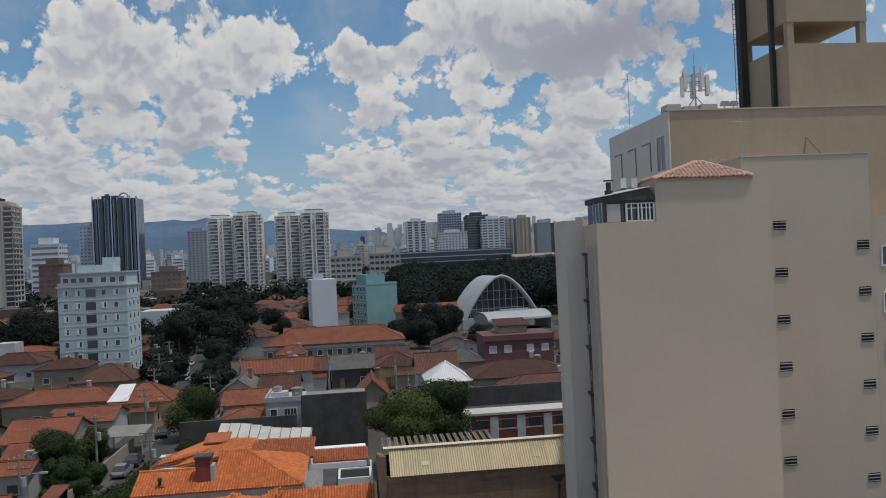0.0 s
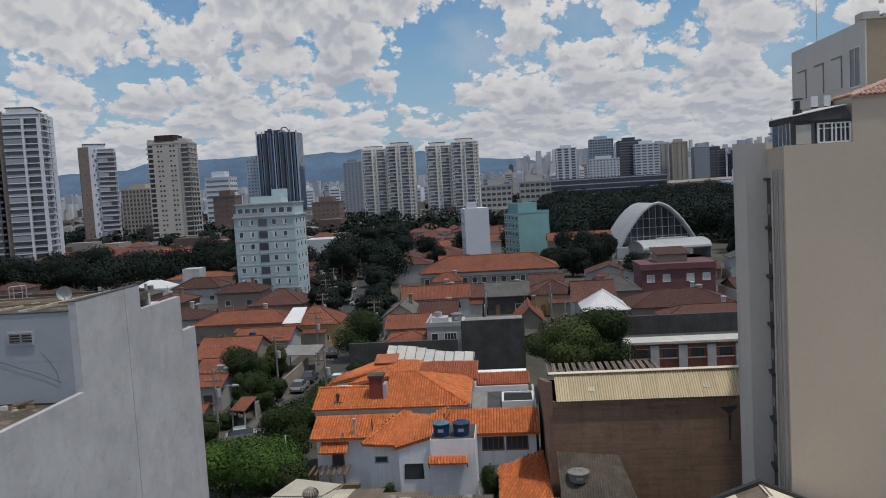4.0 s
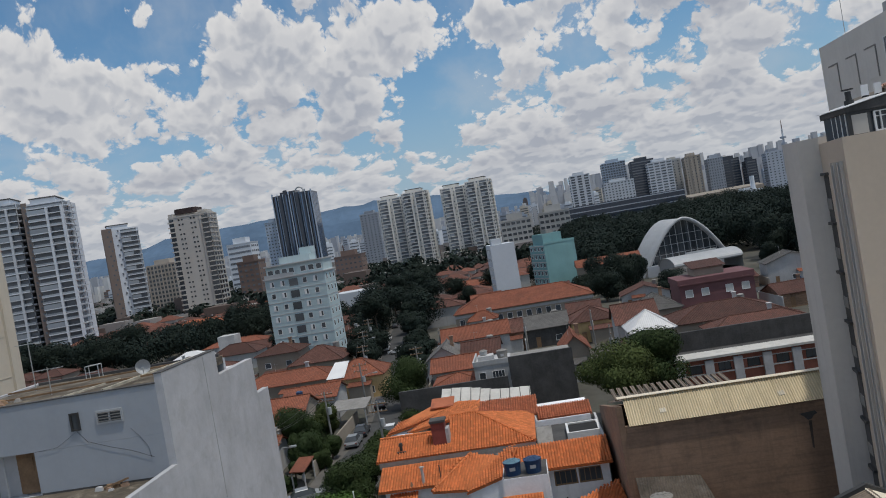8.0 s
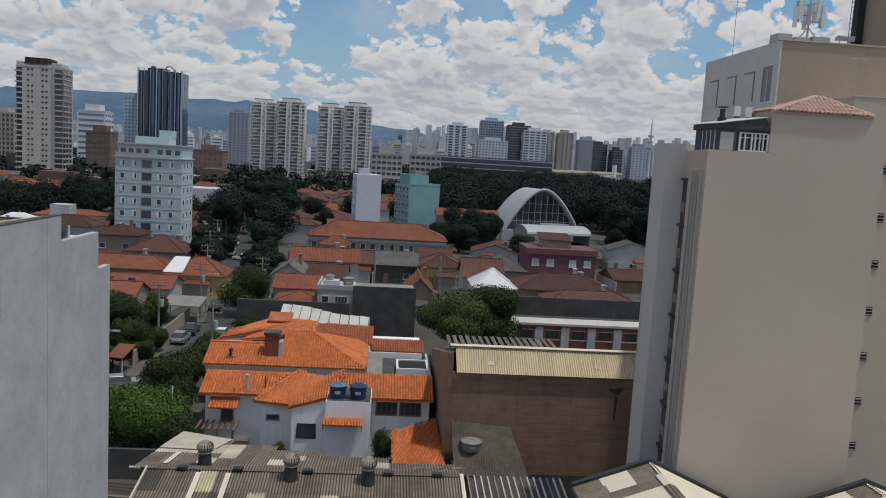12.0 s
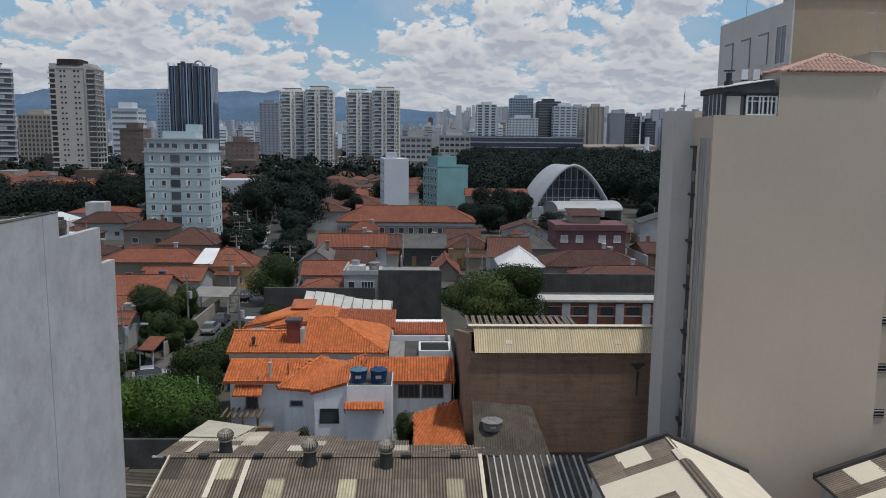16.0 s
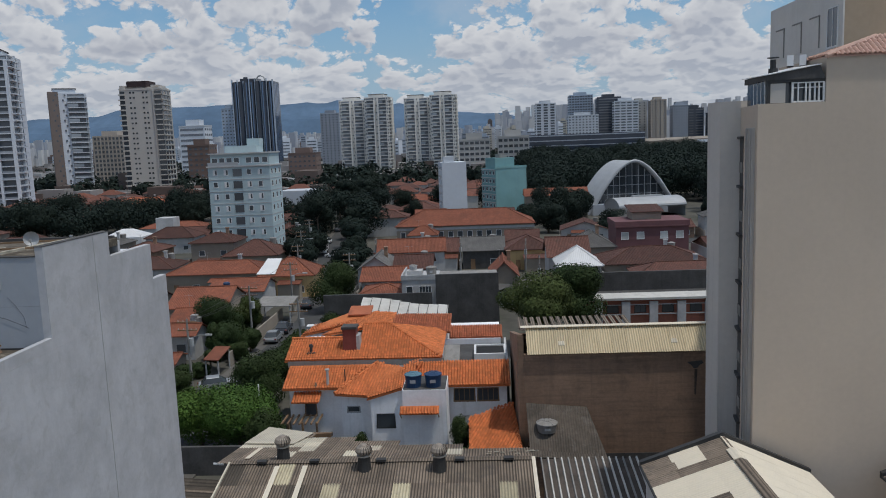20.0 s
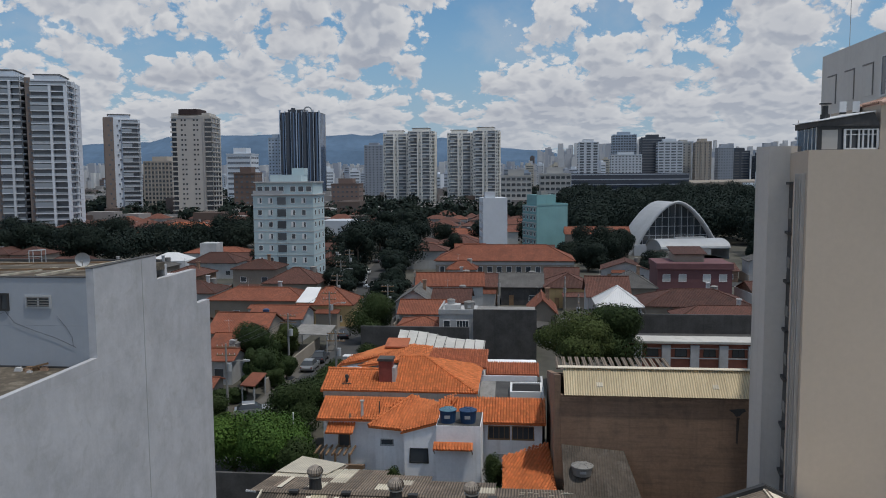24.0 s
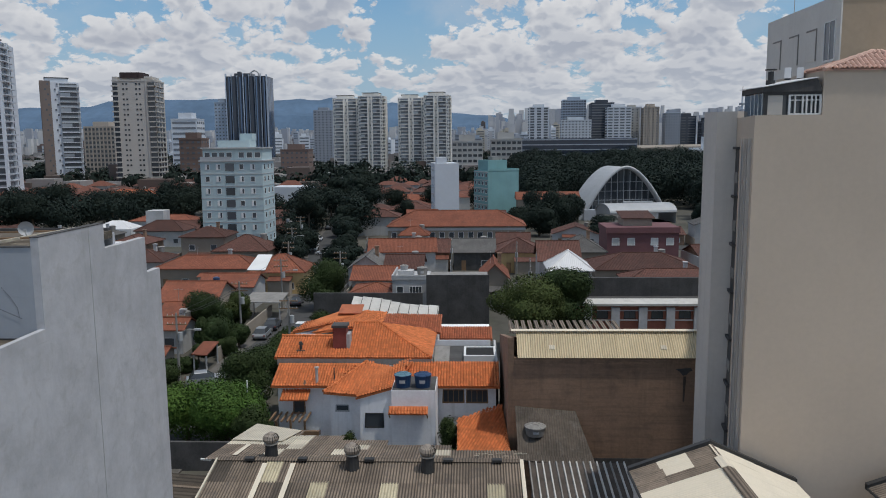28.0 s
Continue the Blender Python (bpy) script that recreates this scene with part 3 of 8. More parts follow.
def tile_field(m, pts, pitch=0.24, course=0.36):
    """Rows of barrel tiles on a flat roof plane; pts in world coordinates, the eave first."""
    f = slope_frame(pts[0], pts[1], pts[2] if len(pts) == 3 else pts[-1])
    inv = f.inverted()
    loc = [inv @ Vector(p) for p in pts]
    poly = [(p.x, p.y) for p in loc]
    x0, x1 = min(p[0] for p in poly), max(p[0] for p in poly)
    y0, y1 = min(p[1] for p in poly), max(p[1] for p in poly)
    prof = ((0.0, 0.0), (0.16, 0.06), (0.38, 0.115), (0.62, 0.115), (0.84, 0.06), (1.0, 0.0))
    for i in range(math.ceil((x1 - x0) / pitch)):
        for j in range(math.ceil((y1 - y0) / course)):
            u, v = x0 + i * pitch, y0 + j * course
            if not inside((u + pitch / 2, v + course / 2), poly):
                continue
            du, dv, dz = random.uniform(-0.012, 0.012), random.uniform(-0.02, 0.02), random.uniform(0, 0.015)
            k = len(m.v)
            for t, h in prof:
                m.v.append(tuple(f @ Vector((u + t * pitch + du, v - 0.03 + dv, h + 0.045 + dz))))
                m.v.append(tuple(f @ Vector((u + t * pitch * 0.92 + 0.01 + du, v + course + dv, h + 0.005 + dz))))
            for q in range(5):
                m.f.append((k + 2 * q, k + 2 * q + 2, k + 2 * q + 3, k + 2 * q + 1))
    return m


def tiled_plane(parent, pts, material, thick=0.14):
    """A roof plane with its boarding and its tiles."""
    r = wpart("roof", M().slab([tuple(p) for p in pts], thick), material, parent)
    o = root_of(parent).location
    t = part("tiles", tile_field(M(), pts).finish("tiles", off=o), material, r)
    t["kind"] = "stuff"
    return r


def ridge_caps(parent, p, q, material):
    """A row of ridge tiles between two points."""
    p, q = Vector(p), Vector(q)
    n = max(2, round((q - p).length / 0.4))
    m = M()
    for k in range(n):
        a, b = p.lerp(q, k / n), p.lerp(q, (k + 1.06) / n)
        m.tube(a + Vector((0, 0, 0.05)), b + Vector((0, 0, 0.02)), 0.15, 0.12, 7)
    return wpart("ridge_cap", m, material, parent)

# ---- ground and streets ----
solo("ground", M().poly((-5000, -300, 0), (5000, -300, 0), (5000, 5000, 0), (-5000, 5000, 0)), "ground", "dusty built-up ground with patches of dry grass", "ground", kind="structure")


def strip(name, pts, half, z, material, label, kind="structure"):
    """A road or pavement ribbon along points, as a thin raised sheet."""
    m = M()
    for (x0, y0), (x1, y1) in zip(pts, pts[1:]):
        d = Vector((x1 - x0, y1 - y0)).normalized()
        s = Vector((d.y, -d.x)) * half
        m.hull([(x0 + s.x, y0 + s.y, -0.3), (x1 + s.x, y1 + s.y, -0.3), (x1 - s.x, y1 - s.y, -0.3), (x0 - s.x, y0 - s.y, -0.3)],
               [(x0 + s.x, y0 + s.y, z), (x1 + s.x, y1 + s.y, z), (x1 - s.x, y1 - s.y, z), (x0 - s.x, y0 - s.y, z)])
    return solo(name, m, material, label, name, kind=kind)


STREET = [(-27.0, 40), (-25.8, 85), (-24.9, 112), (-29.0, 145), (-37, 186), (-46, 279), (-56, 366), (-75, 520)]
strip("pavement", STREET, 3.9, 0.15, "pavement", "worn concrete pavement with stone kerb beside the street")
strip("road", STREET, 2.6, 0.17, "asphalt", "patched grey asphalt residential street")
strip("road", [(-110, 176), (-37, 183), (60, 190)], 4.0, 0.174, "asphalt", "grey asphalt cross street")


# ---- white rendered block beside the camera, with roof terrace ----
def left_block():
    b = thing("apartment_block", "whitewashed blind-walled apartment block with weathered roof terrace and rooftop room", "building", -19.5, 24, 0)
    m = M()
    m.box(-24.2, -14.8, -6, 37.1, 0, 18.75)
    wpart("wall", m, "plaster_grey", b)
    # terrace parapet along the blind side and the far low step
    wpart("parapet", M().box(-15.02, -14.8, -6, 26.7, 18.754, 19.2), "plaster_grey", b)
    wpart("parapet", M().box(-24.2, -23.9, -6, 26.7, 18.754, 19.3), "concrete", b, "mossy concrete parapet")
    wpart("terrace_floor", M().box(-23.89, -15.06, -6, 26.69, 18.754, 18.79), "terrace", b, "stained bare concrete terrace floor")
    wpart("upper_wall", M().box(-15.1, -14.8, 26.7, 31.6, 18.754, 22.55).box(-15.1, -14.8, 31.6, 35.6, 18.754, 21.5).box(-15.1, -14.8, 35.6, 37.1, 18.754, 19.8), "plaster_grey", b)
    wpart("room_wall", M().box(-24.0, -15.101, 26.7, 26.95, 20.4, 22.2), "paint_bluegrey", b, "blue-grey rendered rooftop room wall with cracks")
    wpart("room_wall", M().box(-20.15, -15.101, 26.7, 26.95, 18.754, 20.396), "paint_bluegrey", b)
    wpart("recess_wall", M().box(-23.7, -20.16, 27.3, 27.45, 18.754, 21.6).box(-20.15, -20.0, 26.955, 27.296, 18.754, 21.6), "plaster_grey", b, "stained recessed wall beside the door")
    wpart("recess_ceiling", M().box(-23.7, -20.16, 26.955, 27.296, 20.5, 20.6), "plaster_grey", b)
    wpart("room_wall", M().box(-24.0, -23.75, 26.951, 33.2, 18.754, 22.2).box(-23.75, -15.101, 33.0, 33.2, 18.754, 22.0), "plaster_grey", b)
    wpart("room_roof", M().box(-23.74, -15.101, 26.951, 32.99, 21.8, 22.12), "terrace", b, "stained rough flat roof behind a low rim")
    wpart("coping", M().box(-24.02, -15.1, 26.67, 26.9, 22.204, 22.24), "concrete_dark", b)
    wpart("coping", M().box(-15.12, -14.79, 26.68, 31.6, 22.554, 22.585), "concrete_dark", b)
    wpart("step_roof", M().poly((-19.5, 32.99, 21.3), (-15.12, 32.99, 21.3), (-15.12, 35.6, 21.3), (-19.5, 35.6, 21.3)), "metal_white", b, "white corrugated metal roof panel")
    wpart("pipe", M().rail([(-14.785, 30.3, 22.5), (-14.785, 30.3, 6.0)], 0.014), "plaster_white", b)
    # rooftop openings
    wwindow(b, -17.0, 26.7, 21.05, 1.02, 0.5, bars=1, frame_mat="paint_grey", sill=0.0)
    for k in range(4):
        wpart("louvre", M().box(-17.44, -16.56, 26.625, 26.66, 21.14 + 0.1 * k, 21.17 + 0.1 * k), "concrete", b)
    wwindow(b, -18.35, 26.7, 20.95, 0.36, 0.66, bars=0, frame_mat="iron", sill=0.0)
    d = wpart("door", M().box(-21.25, -20.45, 27.2, 27.296, 18.8, 20.3), "wood", b, "weathered brown wooden door")
    wpart("door_panel", M().box(-21.1, -20.6, 27.18, 27.199, 19.6, 20.15), "wood", d)
    wpart("shutter", M().box(-23.3, -22.2, 27.22, 27.296, 18.8, 20.2), "paint_grey", b, "pale grey sheet-metal panel")
    wpart("downpipe", M().rail([(-23.6, 26.6, 22.1), (-23.6, 26.6, 18.8)], 0.06), "plaster_white", b)
    wpart("downpipe", M().rail([(-21.7, 27.1, 20.3), (-21.7, 27.1, 18.8)], 0.05), "plaster_white", b)
    wpart("cable", M().rail([(-18.35, 26.67, 20.95), (-18.0, 26.67, 20.5), (-17.2, 26.67, 20.2), (-16.4, 26.67, 19.95), (-15.6, 26.67, 19.6)], 0.007, 4).rail([(-16.3, 26.69, 20.75), (-16.0, 26.69, 20.4), (-15.75, 26.69, 20.0), (-15.7, 26.69, 19.6)], 0.005, 4).rail([(-18.4, 26.67, 20.9), (-19.2, 26.67, 20.45), (-20.1, 26.67, 20.4)], 0.006, 4), "concrete_dark", b)
    wpart("foot_stain", M().box(-20.1, -15.12, 26.68, 26.698, 18.79, 18.86), "concrete_dark", b)
    # rim planks and clutter of the room's roof
    for y, z in ((28.4, 22.2), (30.6, 22.22)):
        wpart("batten", M().tube((-23.6, y, z), (-15.3, y + 0.6, z + 0.1), 0.05, 0.05, 4), "wood", b)
    wpart("beam", M().tube((-17.4, 27.2, 22.2), (-15.5, 32.6, 22.42), 0.07, 0.07, 4), "sheet_light", b, "bleached wooden beam")
    wpart("beam", M().tube((-18.9, 27.1, 22.2), (-17.9, 29.4, 22.25), 0.05, 0.05, 4), "sheet_light", b)
    wpart("net_rim", M().box(-23.7, -15.2, 32.8, 32.98, 22.124, 22.24), "concrete_dark", b, "dark weathered rim at the far edge")
    rg = random.Random(5)
    for k in range(14):
        x, y, r = rg.uniform(-23.2, -21.6), rg.uniform(27.2, 28.6), rg.uniform(0.08, 0.22)
        wpart("rubble", M().hull([(x - r, y - r, 22.12), (x + r, y - r * 0.7, 22.12), (x + r * 0.8, y + r, 22.12), (x - r, y + r * 0.8, 22.12)], [(x - r * 0.5, y - r * 0.6, 22.12 + r), (x + r * 0.6, y - r * 0.4, 22.12 + r * 0.8), (x + r * 0.4, y + r * 0.6, 22.12 + r * 0.9), (x - r * 0.6, y + r * 0.4, 22.12 + r * 1.1)]), rg.choice(("brick_old", "concrete", "wood")), b)
    return b


left_block()
fr = thing("metal_frame", "small white metal frame standing at the far roof rim", "frame", -20.6, 32.0, 22.12)
fr.scale = (0.6, 0.6, 0.6)
part("frame", M().rail([(-0.5, 0, 0), (-0.5, 0, 0.95), (0.5, 0, 1.0), (0.5, 0, 0)], 0.035, 6).rail([(-0.5, 0.5, 0), (-0.5, 0.5, 0.95), (0.5, 0.5, 1.0), (0.5, 0.5, 0)], 0.035, 6), "paint_grey", fr)
part("cross_bar", M().rail([(-0.5, 0, 0.5), (0.5, 0, 0.52)], 0.03, 6).rail([(-0.5, 0, 0.95), (-0.5, 0.5, 0.95)], 0.03, 6).rail([(0.5, 0, 1.0), (0.5, 0.5, 1.0)], 0.03, 6), "paint_grey", fr)


def antenna_mast(x, y, z, h, label="thin metal television antenna on a rooftop"):
    a = thing("antenna", label, "antenna", x, y, z)
    part("mast", M().tube((0, 0, 0), (0, 0, h), 0.025, 0.02, 6), "steel", a)
    m = M().tube((-0.6, 0, h * 0.92), (0.6, 0.1, h * 0.92), 0.014, 0.014, 5)
    part("boom", m, "steel", a)
    for k in range(6):
        u = -0.5 + k * 0.2
        part("element", M().tube((u, -0.3 + 0.02 * k, h * 0.92), (u, 0.3, h * 0.92), 0.009, 0.009, 4), "steel", a)
    return a


def dish(x, y, z, yaw, r=0.42):
    a = thing("satellite_dish", "small grey satellite dish on a short pole on the roof", "satellite dish", x, y, z, yaw)
    part("pole", M().tube((0, 0, 0), (0, 0, 0.55), 0.03), "steel", a)
    m = M()
    ring, n = [], 14
    for i in range(4):
        rr = r * i / 3
        ring.append([(rr * math.cos(2 * math.pi * k / n), -0.18 + 0.16 * (i / 3) ** 2 * -1 + 0.16, 0.75 + rr * math.sin(2 * math.pi * k / n)) for k in range(n)])
    for i in range(3):
        for k in range(n):
            j = (k + 1) % n
            m.poly(ring[i][k], ring[i][j], ring[i + 1][j], ring[i + 1][k])
    part("reflector", m, "paint_grey", a)
    part("feed_arm", M().tube((0, -0.1, 0.45), (0, -0.55, 0.7), 0.015).box(-0.05, 0.05, -0.62, -0.5, 0.66, 0.76), "steel", a)
    return a


antenna_mast(-22.6, 31.0, 22.12, 2.2)
antenna_mast(-20.6, 29.0, 22.12, 1.1, "short bent antenna rod on a rooftop")
dish(-17.4, 30.4, 21.75, 25, 0.30)


def rubble(x, y, z, label="small heap of broken wood and bricks on the terrace floor"):
    a = thing("rubble_heap", label, "rubble", x, y, z)
    rs = random.Random(5)
    for k in range(9):
        u, v, s = rs.uniform(-0.5, 0.5), rs.uniform(-0.25, 0.25), rs.uniform(0.06, 0.16)
        part("fragment", M().hull([(-s, -s * 0.6, 0), (s, -s * 0.5, 0), (s * 0.8, s * 0.6, 0), (-s, s * 0.5, 0)], [(-s * 0.6, -s * 0.4, s), (s * 0.7, -s * 0.4, s * 0.8), (s * 0.6, s * 0.3, s), (-s * 0.7, s * 0.4, s * 0.9)]), ("wood", "brick_old", "plaster_white")[k % 3], a, at=(u, v, 0))
    part("plank", M().tube((-0.3, 0, 0.05), (0.6, 0.1, 0.28), 0.05, 0.05, 4), "wood", a)


rubble(-17.1, 26.2, 18.79)


# ---- cream tower on the far side of the terrace block ----
def cream_tower():
    b = thing("apartment_tower", "tall cream apartment tower with small bathroom windows", "building", -48, 56, 0)
    wpart("wall", M().box(-62, -39.8, 48, 54.4, 0, 80), "cream_warm", b)
    wpart("pilaster", M().box(-39.797, -39.6, 53.4, 54.39, 0, 80), "cream_warm", b)
    wpart("pilaster", M().box(-43.2, -40.75, 47.6, 47.997, 0, 80), "cream_warm", b)
    for k in range(26):
        z = 0.95 + 2.97 * k
        wwindow(b, -39.8, 49.3, z + 0.2, 0.55, 0.75, face="+x", bars=0, frame_mat="paint_grey")
        wwindow(b, -41.45, 47.6, z, 1.15, 1.25, bars=1, glassy="curtain", frame_mat="cream_warm", sill=0.0)
        wpart("band", M().box(-39.79, -39.77, 48.0, 53.39, z - 0.9, z - 0.87), "cream", b)
        wwindow(b, -46.8, 48.0, z, 1.5, 1.25, bars=1)
    wpart("annexe", M().box(-70, -55, 40, 47, 0, 16.5), "plaster_cream", b)
    return b


cream_tower()


# ---- tan apartment building across the yard ----
def tan_building():
    b = thing("apartment_building", "tan rendered apartment building with blind wall, terraces and roof tank tower", "building", 24, 50, 0)
    wpart("front_wall", M().prism([(14.98, 40.0), (18.3, 40.0), (18.3, 45.25), (15.86, 45.25)], 0, 27.05).box(18.302, 24.8, 40.0, 46.2, 0, 29.25), "tan", b)
    wpart("side_wing", M().prism([(14.82, 45.6), (15.86, 45.26), (18.0, 45.26), (18.0, 47.3), (14.6, 47.3)], 0, 27.45), "tan_side", b)
    # return with two upright slits and, next to the wing, a shaft of openings with ledges
    rx = lambda y: 14.98 + (y - 40.0) * 0.1676
    def on_return(name, y0, y1, z0, z1, out, mat, label=""):
        return wpart(name, M().prism([(rx(y0) - out, y0), (rx(y0) - 0.003, y0), (rx(y1) - 0.003, y1), (rx(y1) - out, y1)], z0, z1), mat, b, label)
    # flat dark panels stand for the shade inside slits and shaft
    for y0, y1 in ((40.7, 41.15), (42.1, 42.6)):
        on_return("shaft_slot", y0, y1, 0, 25.7, 0.02, "glass", "dark glass panel standing for a deep slit")
        on_return("slot_fin", y0 - 0.12, y0 - 0.005, 0, 25.9, 0.16, "tan_side")
        on_return("slot_fin", y1 + 0.005, y1 + 0.12, 0, 25.9, 0.16, "tan_side")
    on_return("shaft_opening", 44.1, 45.2, 0, 25.4, 0.02, "concrete_dark", "dark panel standing for the shaded shaft beside the wing")
    for k in range(9):
        on_return("ledge", 44.0, 45.2, 25.3 - 2.75 * k, 25.45 - 2.75 * k, 0.2, "concrete_dark")
        on_return("opening_sill", 44.2, 45.2, 23.4 - 2.75 * k, 24.0 - 2.75 * k, 0.05, "concrete")
    wpart("right_wall", M().box(26.4, 35.0, 46, 51.9, 0, 31.0), "tan", b)
    wpart("far_wall", M().box(35.0, 52, 46.4, 51.9, 0, 27.0), "tan", b)
    wpart("coping", M().box(26.35, 35.05, 45.95, 46.3, 31.004, 31.08), "tan_side", b)
    for k in range(10):
        z = 26.4 - 2.97 * k
        if z < 0.3:
            break
        for x, dz in ((28.8, 0.0), (34.4, -1.45)):
            z = 26.4 - 2.97 * k + dz
            # black panel on the wall stands for the dark behind the slats
            v = wpart("louvre_window", M().box(x - 0.42, x + 0.42, 45.99, 45.998, z - 0.06, z + 0.52), "rubber", b, "dark ventilation opening with slats")
            for q in range(3):
                wpart("slat", M().hull([(x - 0.44, 45.93, z + 0.2 * q - 0.01), (x + 0.44, 45.93, z + 0.2 * q - 0.01), (x + 0.44, 45.985, z + 0.2 * q + 0.02), (x - 0.44, 45.985, z + 0.2 * q + 0.02)],
                                       [(x - 0.44, 45.93, z + 0.2 * q + 0.02), (x + 0.44, 45.93, z + 0.2 * q + 0.02), (x + 0.44, 45.985, z + 0.2 * q + 0.05), (x - 0.44, 45.985, z + 0.2 * q + 0.05)]), "concrete", v)
        wwindow(b, 36.6, 46.4, z - 1.2, 1.4, 1.3, bars=1)
    wpart("downpipe", M().rail([(35.2, 46.3, 26.8), (35.2, 46.3, 0)], 0.06), "tan", b)
    # small hipped tile roof on the blind wall
    x0, x1, y0, y1, z = 18.25, 23.85, 39.9, 43.0, 29.254
    p, q = (21.2, 41.3, 30.2), (21.6, 41.3, 30.2)
    for pts in (((x0, y0, z), (x1, y0, z), q, p), ((x1, y1, z), (x0, y1, z), p, q)):
        tiled_plane(b, pts, "tile_pale", 0.05)
    for pts in (((x1, y0, z), (x1, y1, z), q), ((x0, y1, z), (x0, y0, z), p)):
        tiled_plane(b, pts, "tile_pale", 0.05)
    for c, e in ((p, (x0, y0, z)), (q, (x1, y0, z)), (p, q)):
        ridge_caps(b, c, e, "tile_pale")
    # glazed terrace room under a dark lean-to canopy
    g = wpart("terrace_room", M().prism([(15.5, 40.25), (18.29, 40.25), (18.29, 43.4), (15.6, 43.4)], 27.054, 28.2), "glass", b, "dark glazed terrace enclosure")
    wpart("canopy", M().hull([(15.35, 40.02, 28.2), (18.29, 40.02, 28.2), (18.29, 43.6, 28.2), (15.5, 43.6, 28.2)], [(15.35, 40.02, 28.42), (18.0, 40.02, 28.86), (18.0, 43.6, 29.0), (15.5, 43.6, 28.5)]), "concrete_dark", g, "dark sheet fascia of the canopy")
    wpart("canopy_sheet", M().slab([(15.3, 39.96, 28.47), (18.05, 39.96, 28.92), (18.05, 43.7, 29.06), (15.4, 43.7, 28.55)], 0.04), "metal_white", g, "white metal canopy sheet")
    wpart("beam", M().box(15.42, 18.28, 40.06, 40.16, 28.06, 28.196), "iron", g)
    wpart("screen", M().box(15.62, 16.36, 40.1, 40.16, 27.07, 28.03), "beige_far", g, "beige weathered screen panel")
    wpart("post", M().box(15.44, 15.6, 40.06, 40.2, 27.06, 28.05), "iron", g)
    wpart("window_frame", M().box(16.66, 18.26, 40.08, 40.16, 28.0, 28.06).box(16.66, 18.26, 40.08, 40.16, 27.06, 27.13).box(16.66, 18.26, 40.09, 40.15, 27.76, 27.81), "paint_white", g, "white painted casement frame")
    for x, wd in ((16.7, 0.05), (16.98, 0.03), (17.36, 0.035), (17.55, 0.035), (17.8, 0.03), (18.0, 0.03), (18.24, 0.05)):
        wpart("mullion", M().box(x - wd, x + wd, 40.07, 40.16, 27.13, 28.0), "paint_white", g)
    for k in range(5):
        y = 40.5 + 0.62 * k
        wpart("side_mullion", M().box(15.47 + 0.031 * k, 15.53 + 0.031 * k, y - 0.035, y + 0.035, 27.06, 28.19), "paint_white", g)
    wpart("flue", M().cyl(16.35, 41.8, 28.6, 28.9, 0.24, n=10).cyl(16.35, 41.8, 28.9, 29.35, 0.15, n=10).cyl(16.35, 41.8, 29.42, 29.47, 0.3, n=10), "iron", b)
    # tall rear block with roof tank tower
    wpart("rear_wall", M().box(24.5, 52, 52.0, 64.5, 0, 35.1), "ochre", b)
    wpart("rear_side", M().box(24.4, 24.497, 52.0, 64.5, 0, 35.1), "pale_wall", b, "pale rendered side wall")
    wwindow(b, 24.4, 53.4, 31.0, 1.6, 2.6, face="-x", bars=1, glassy="glass_far")
    for y in (56.2, 59.2, 62.4):
        wpart("panel", M().box(24.37, 24.399, y - 0.75, y + 0.75, 31.2, 33.3), "pale_wall", b, "blocked-up pale window panel")
        wpart("reveal", M().box(24.33, 24.399, y - 0.82, y - 0.752, 31.2, 33.4).box(24.33, 24.399, y - 0.752, y + 0.82, 33.304, 33.4), "concrete", b)
    wpart("tower_wall", M().box(34.2, 52, 53, 59.5, 35.104, 40.0), "ochre", b)
    for x, y in ((34.5, 53.3), (40.2, 53.3), (34.5, 59.2), (40.2, 59.2)):
        wpart("pillar", M().box(x - 0.25, x + 0.25, y - 0.25, y + 0.25, 40.004, 41.6), "ochre", b)
    wpart("water_tank_box", M().box(34.2, 40.5, 53.0, 59.5, 41.604, 48), "ochre", b)
    wpart("duct", M().box(33.6, 34.15, 58.6, 59.3, 35.104, 50), "iron", b, "black vertical duct")
    wpart("duct", M().box(33.85, 34.15, 54.6, 54.95, 35.104, 50), "iron", b, "black vertical duct")
    m = M()
    for k in range(38):
        m.tube((33.2, 58.9, 35.2 + 0.4 * k), (33.5, 58.9, 35.2 + 0.4 * k), 0.02, 0.02, 4)
    m.tube((33.2, 58.9, 35.2), (33.2, 58.9, 50), 0.025).tube((33.5, 58.9, 35.2), (33.5, 58.9, 50), 0.025)
    wpart("ladder", m, "iron", b)
    wpart("coping", M().box(24.15, 52, 51.9, 52.2, 35.104, 35.2), "cream", b)
    return b


tan_building()


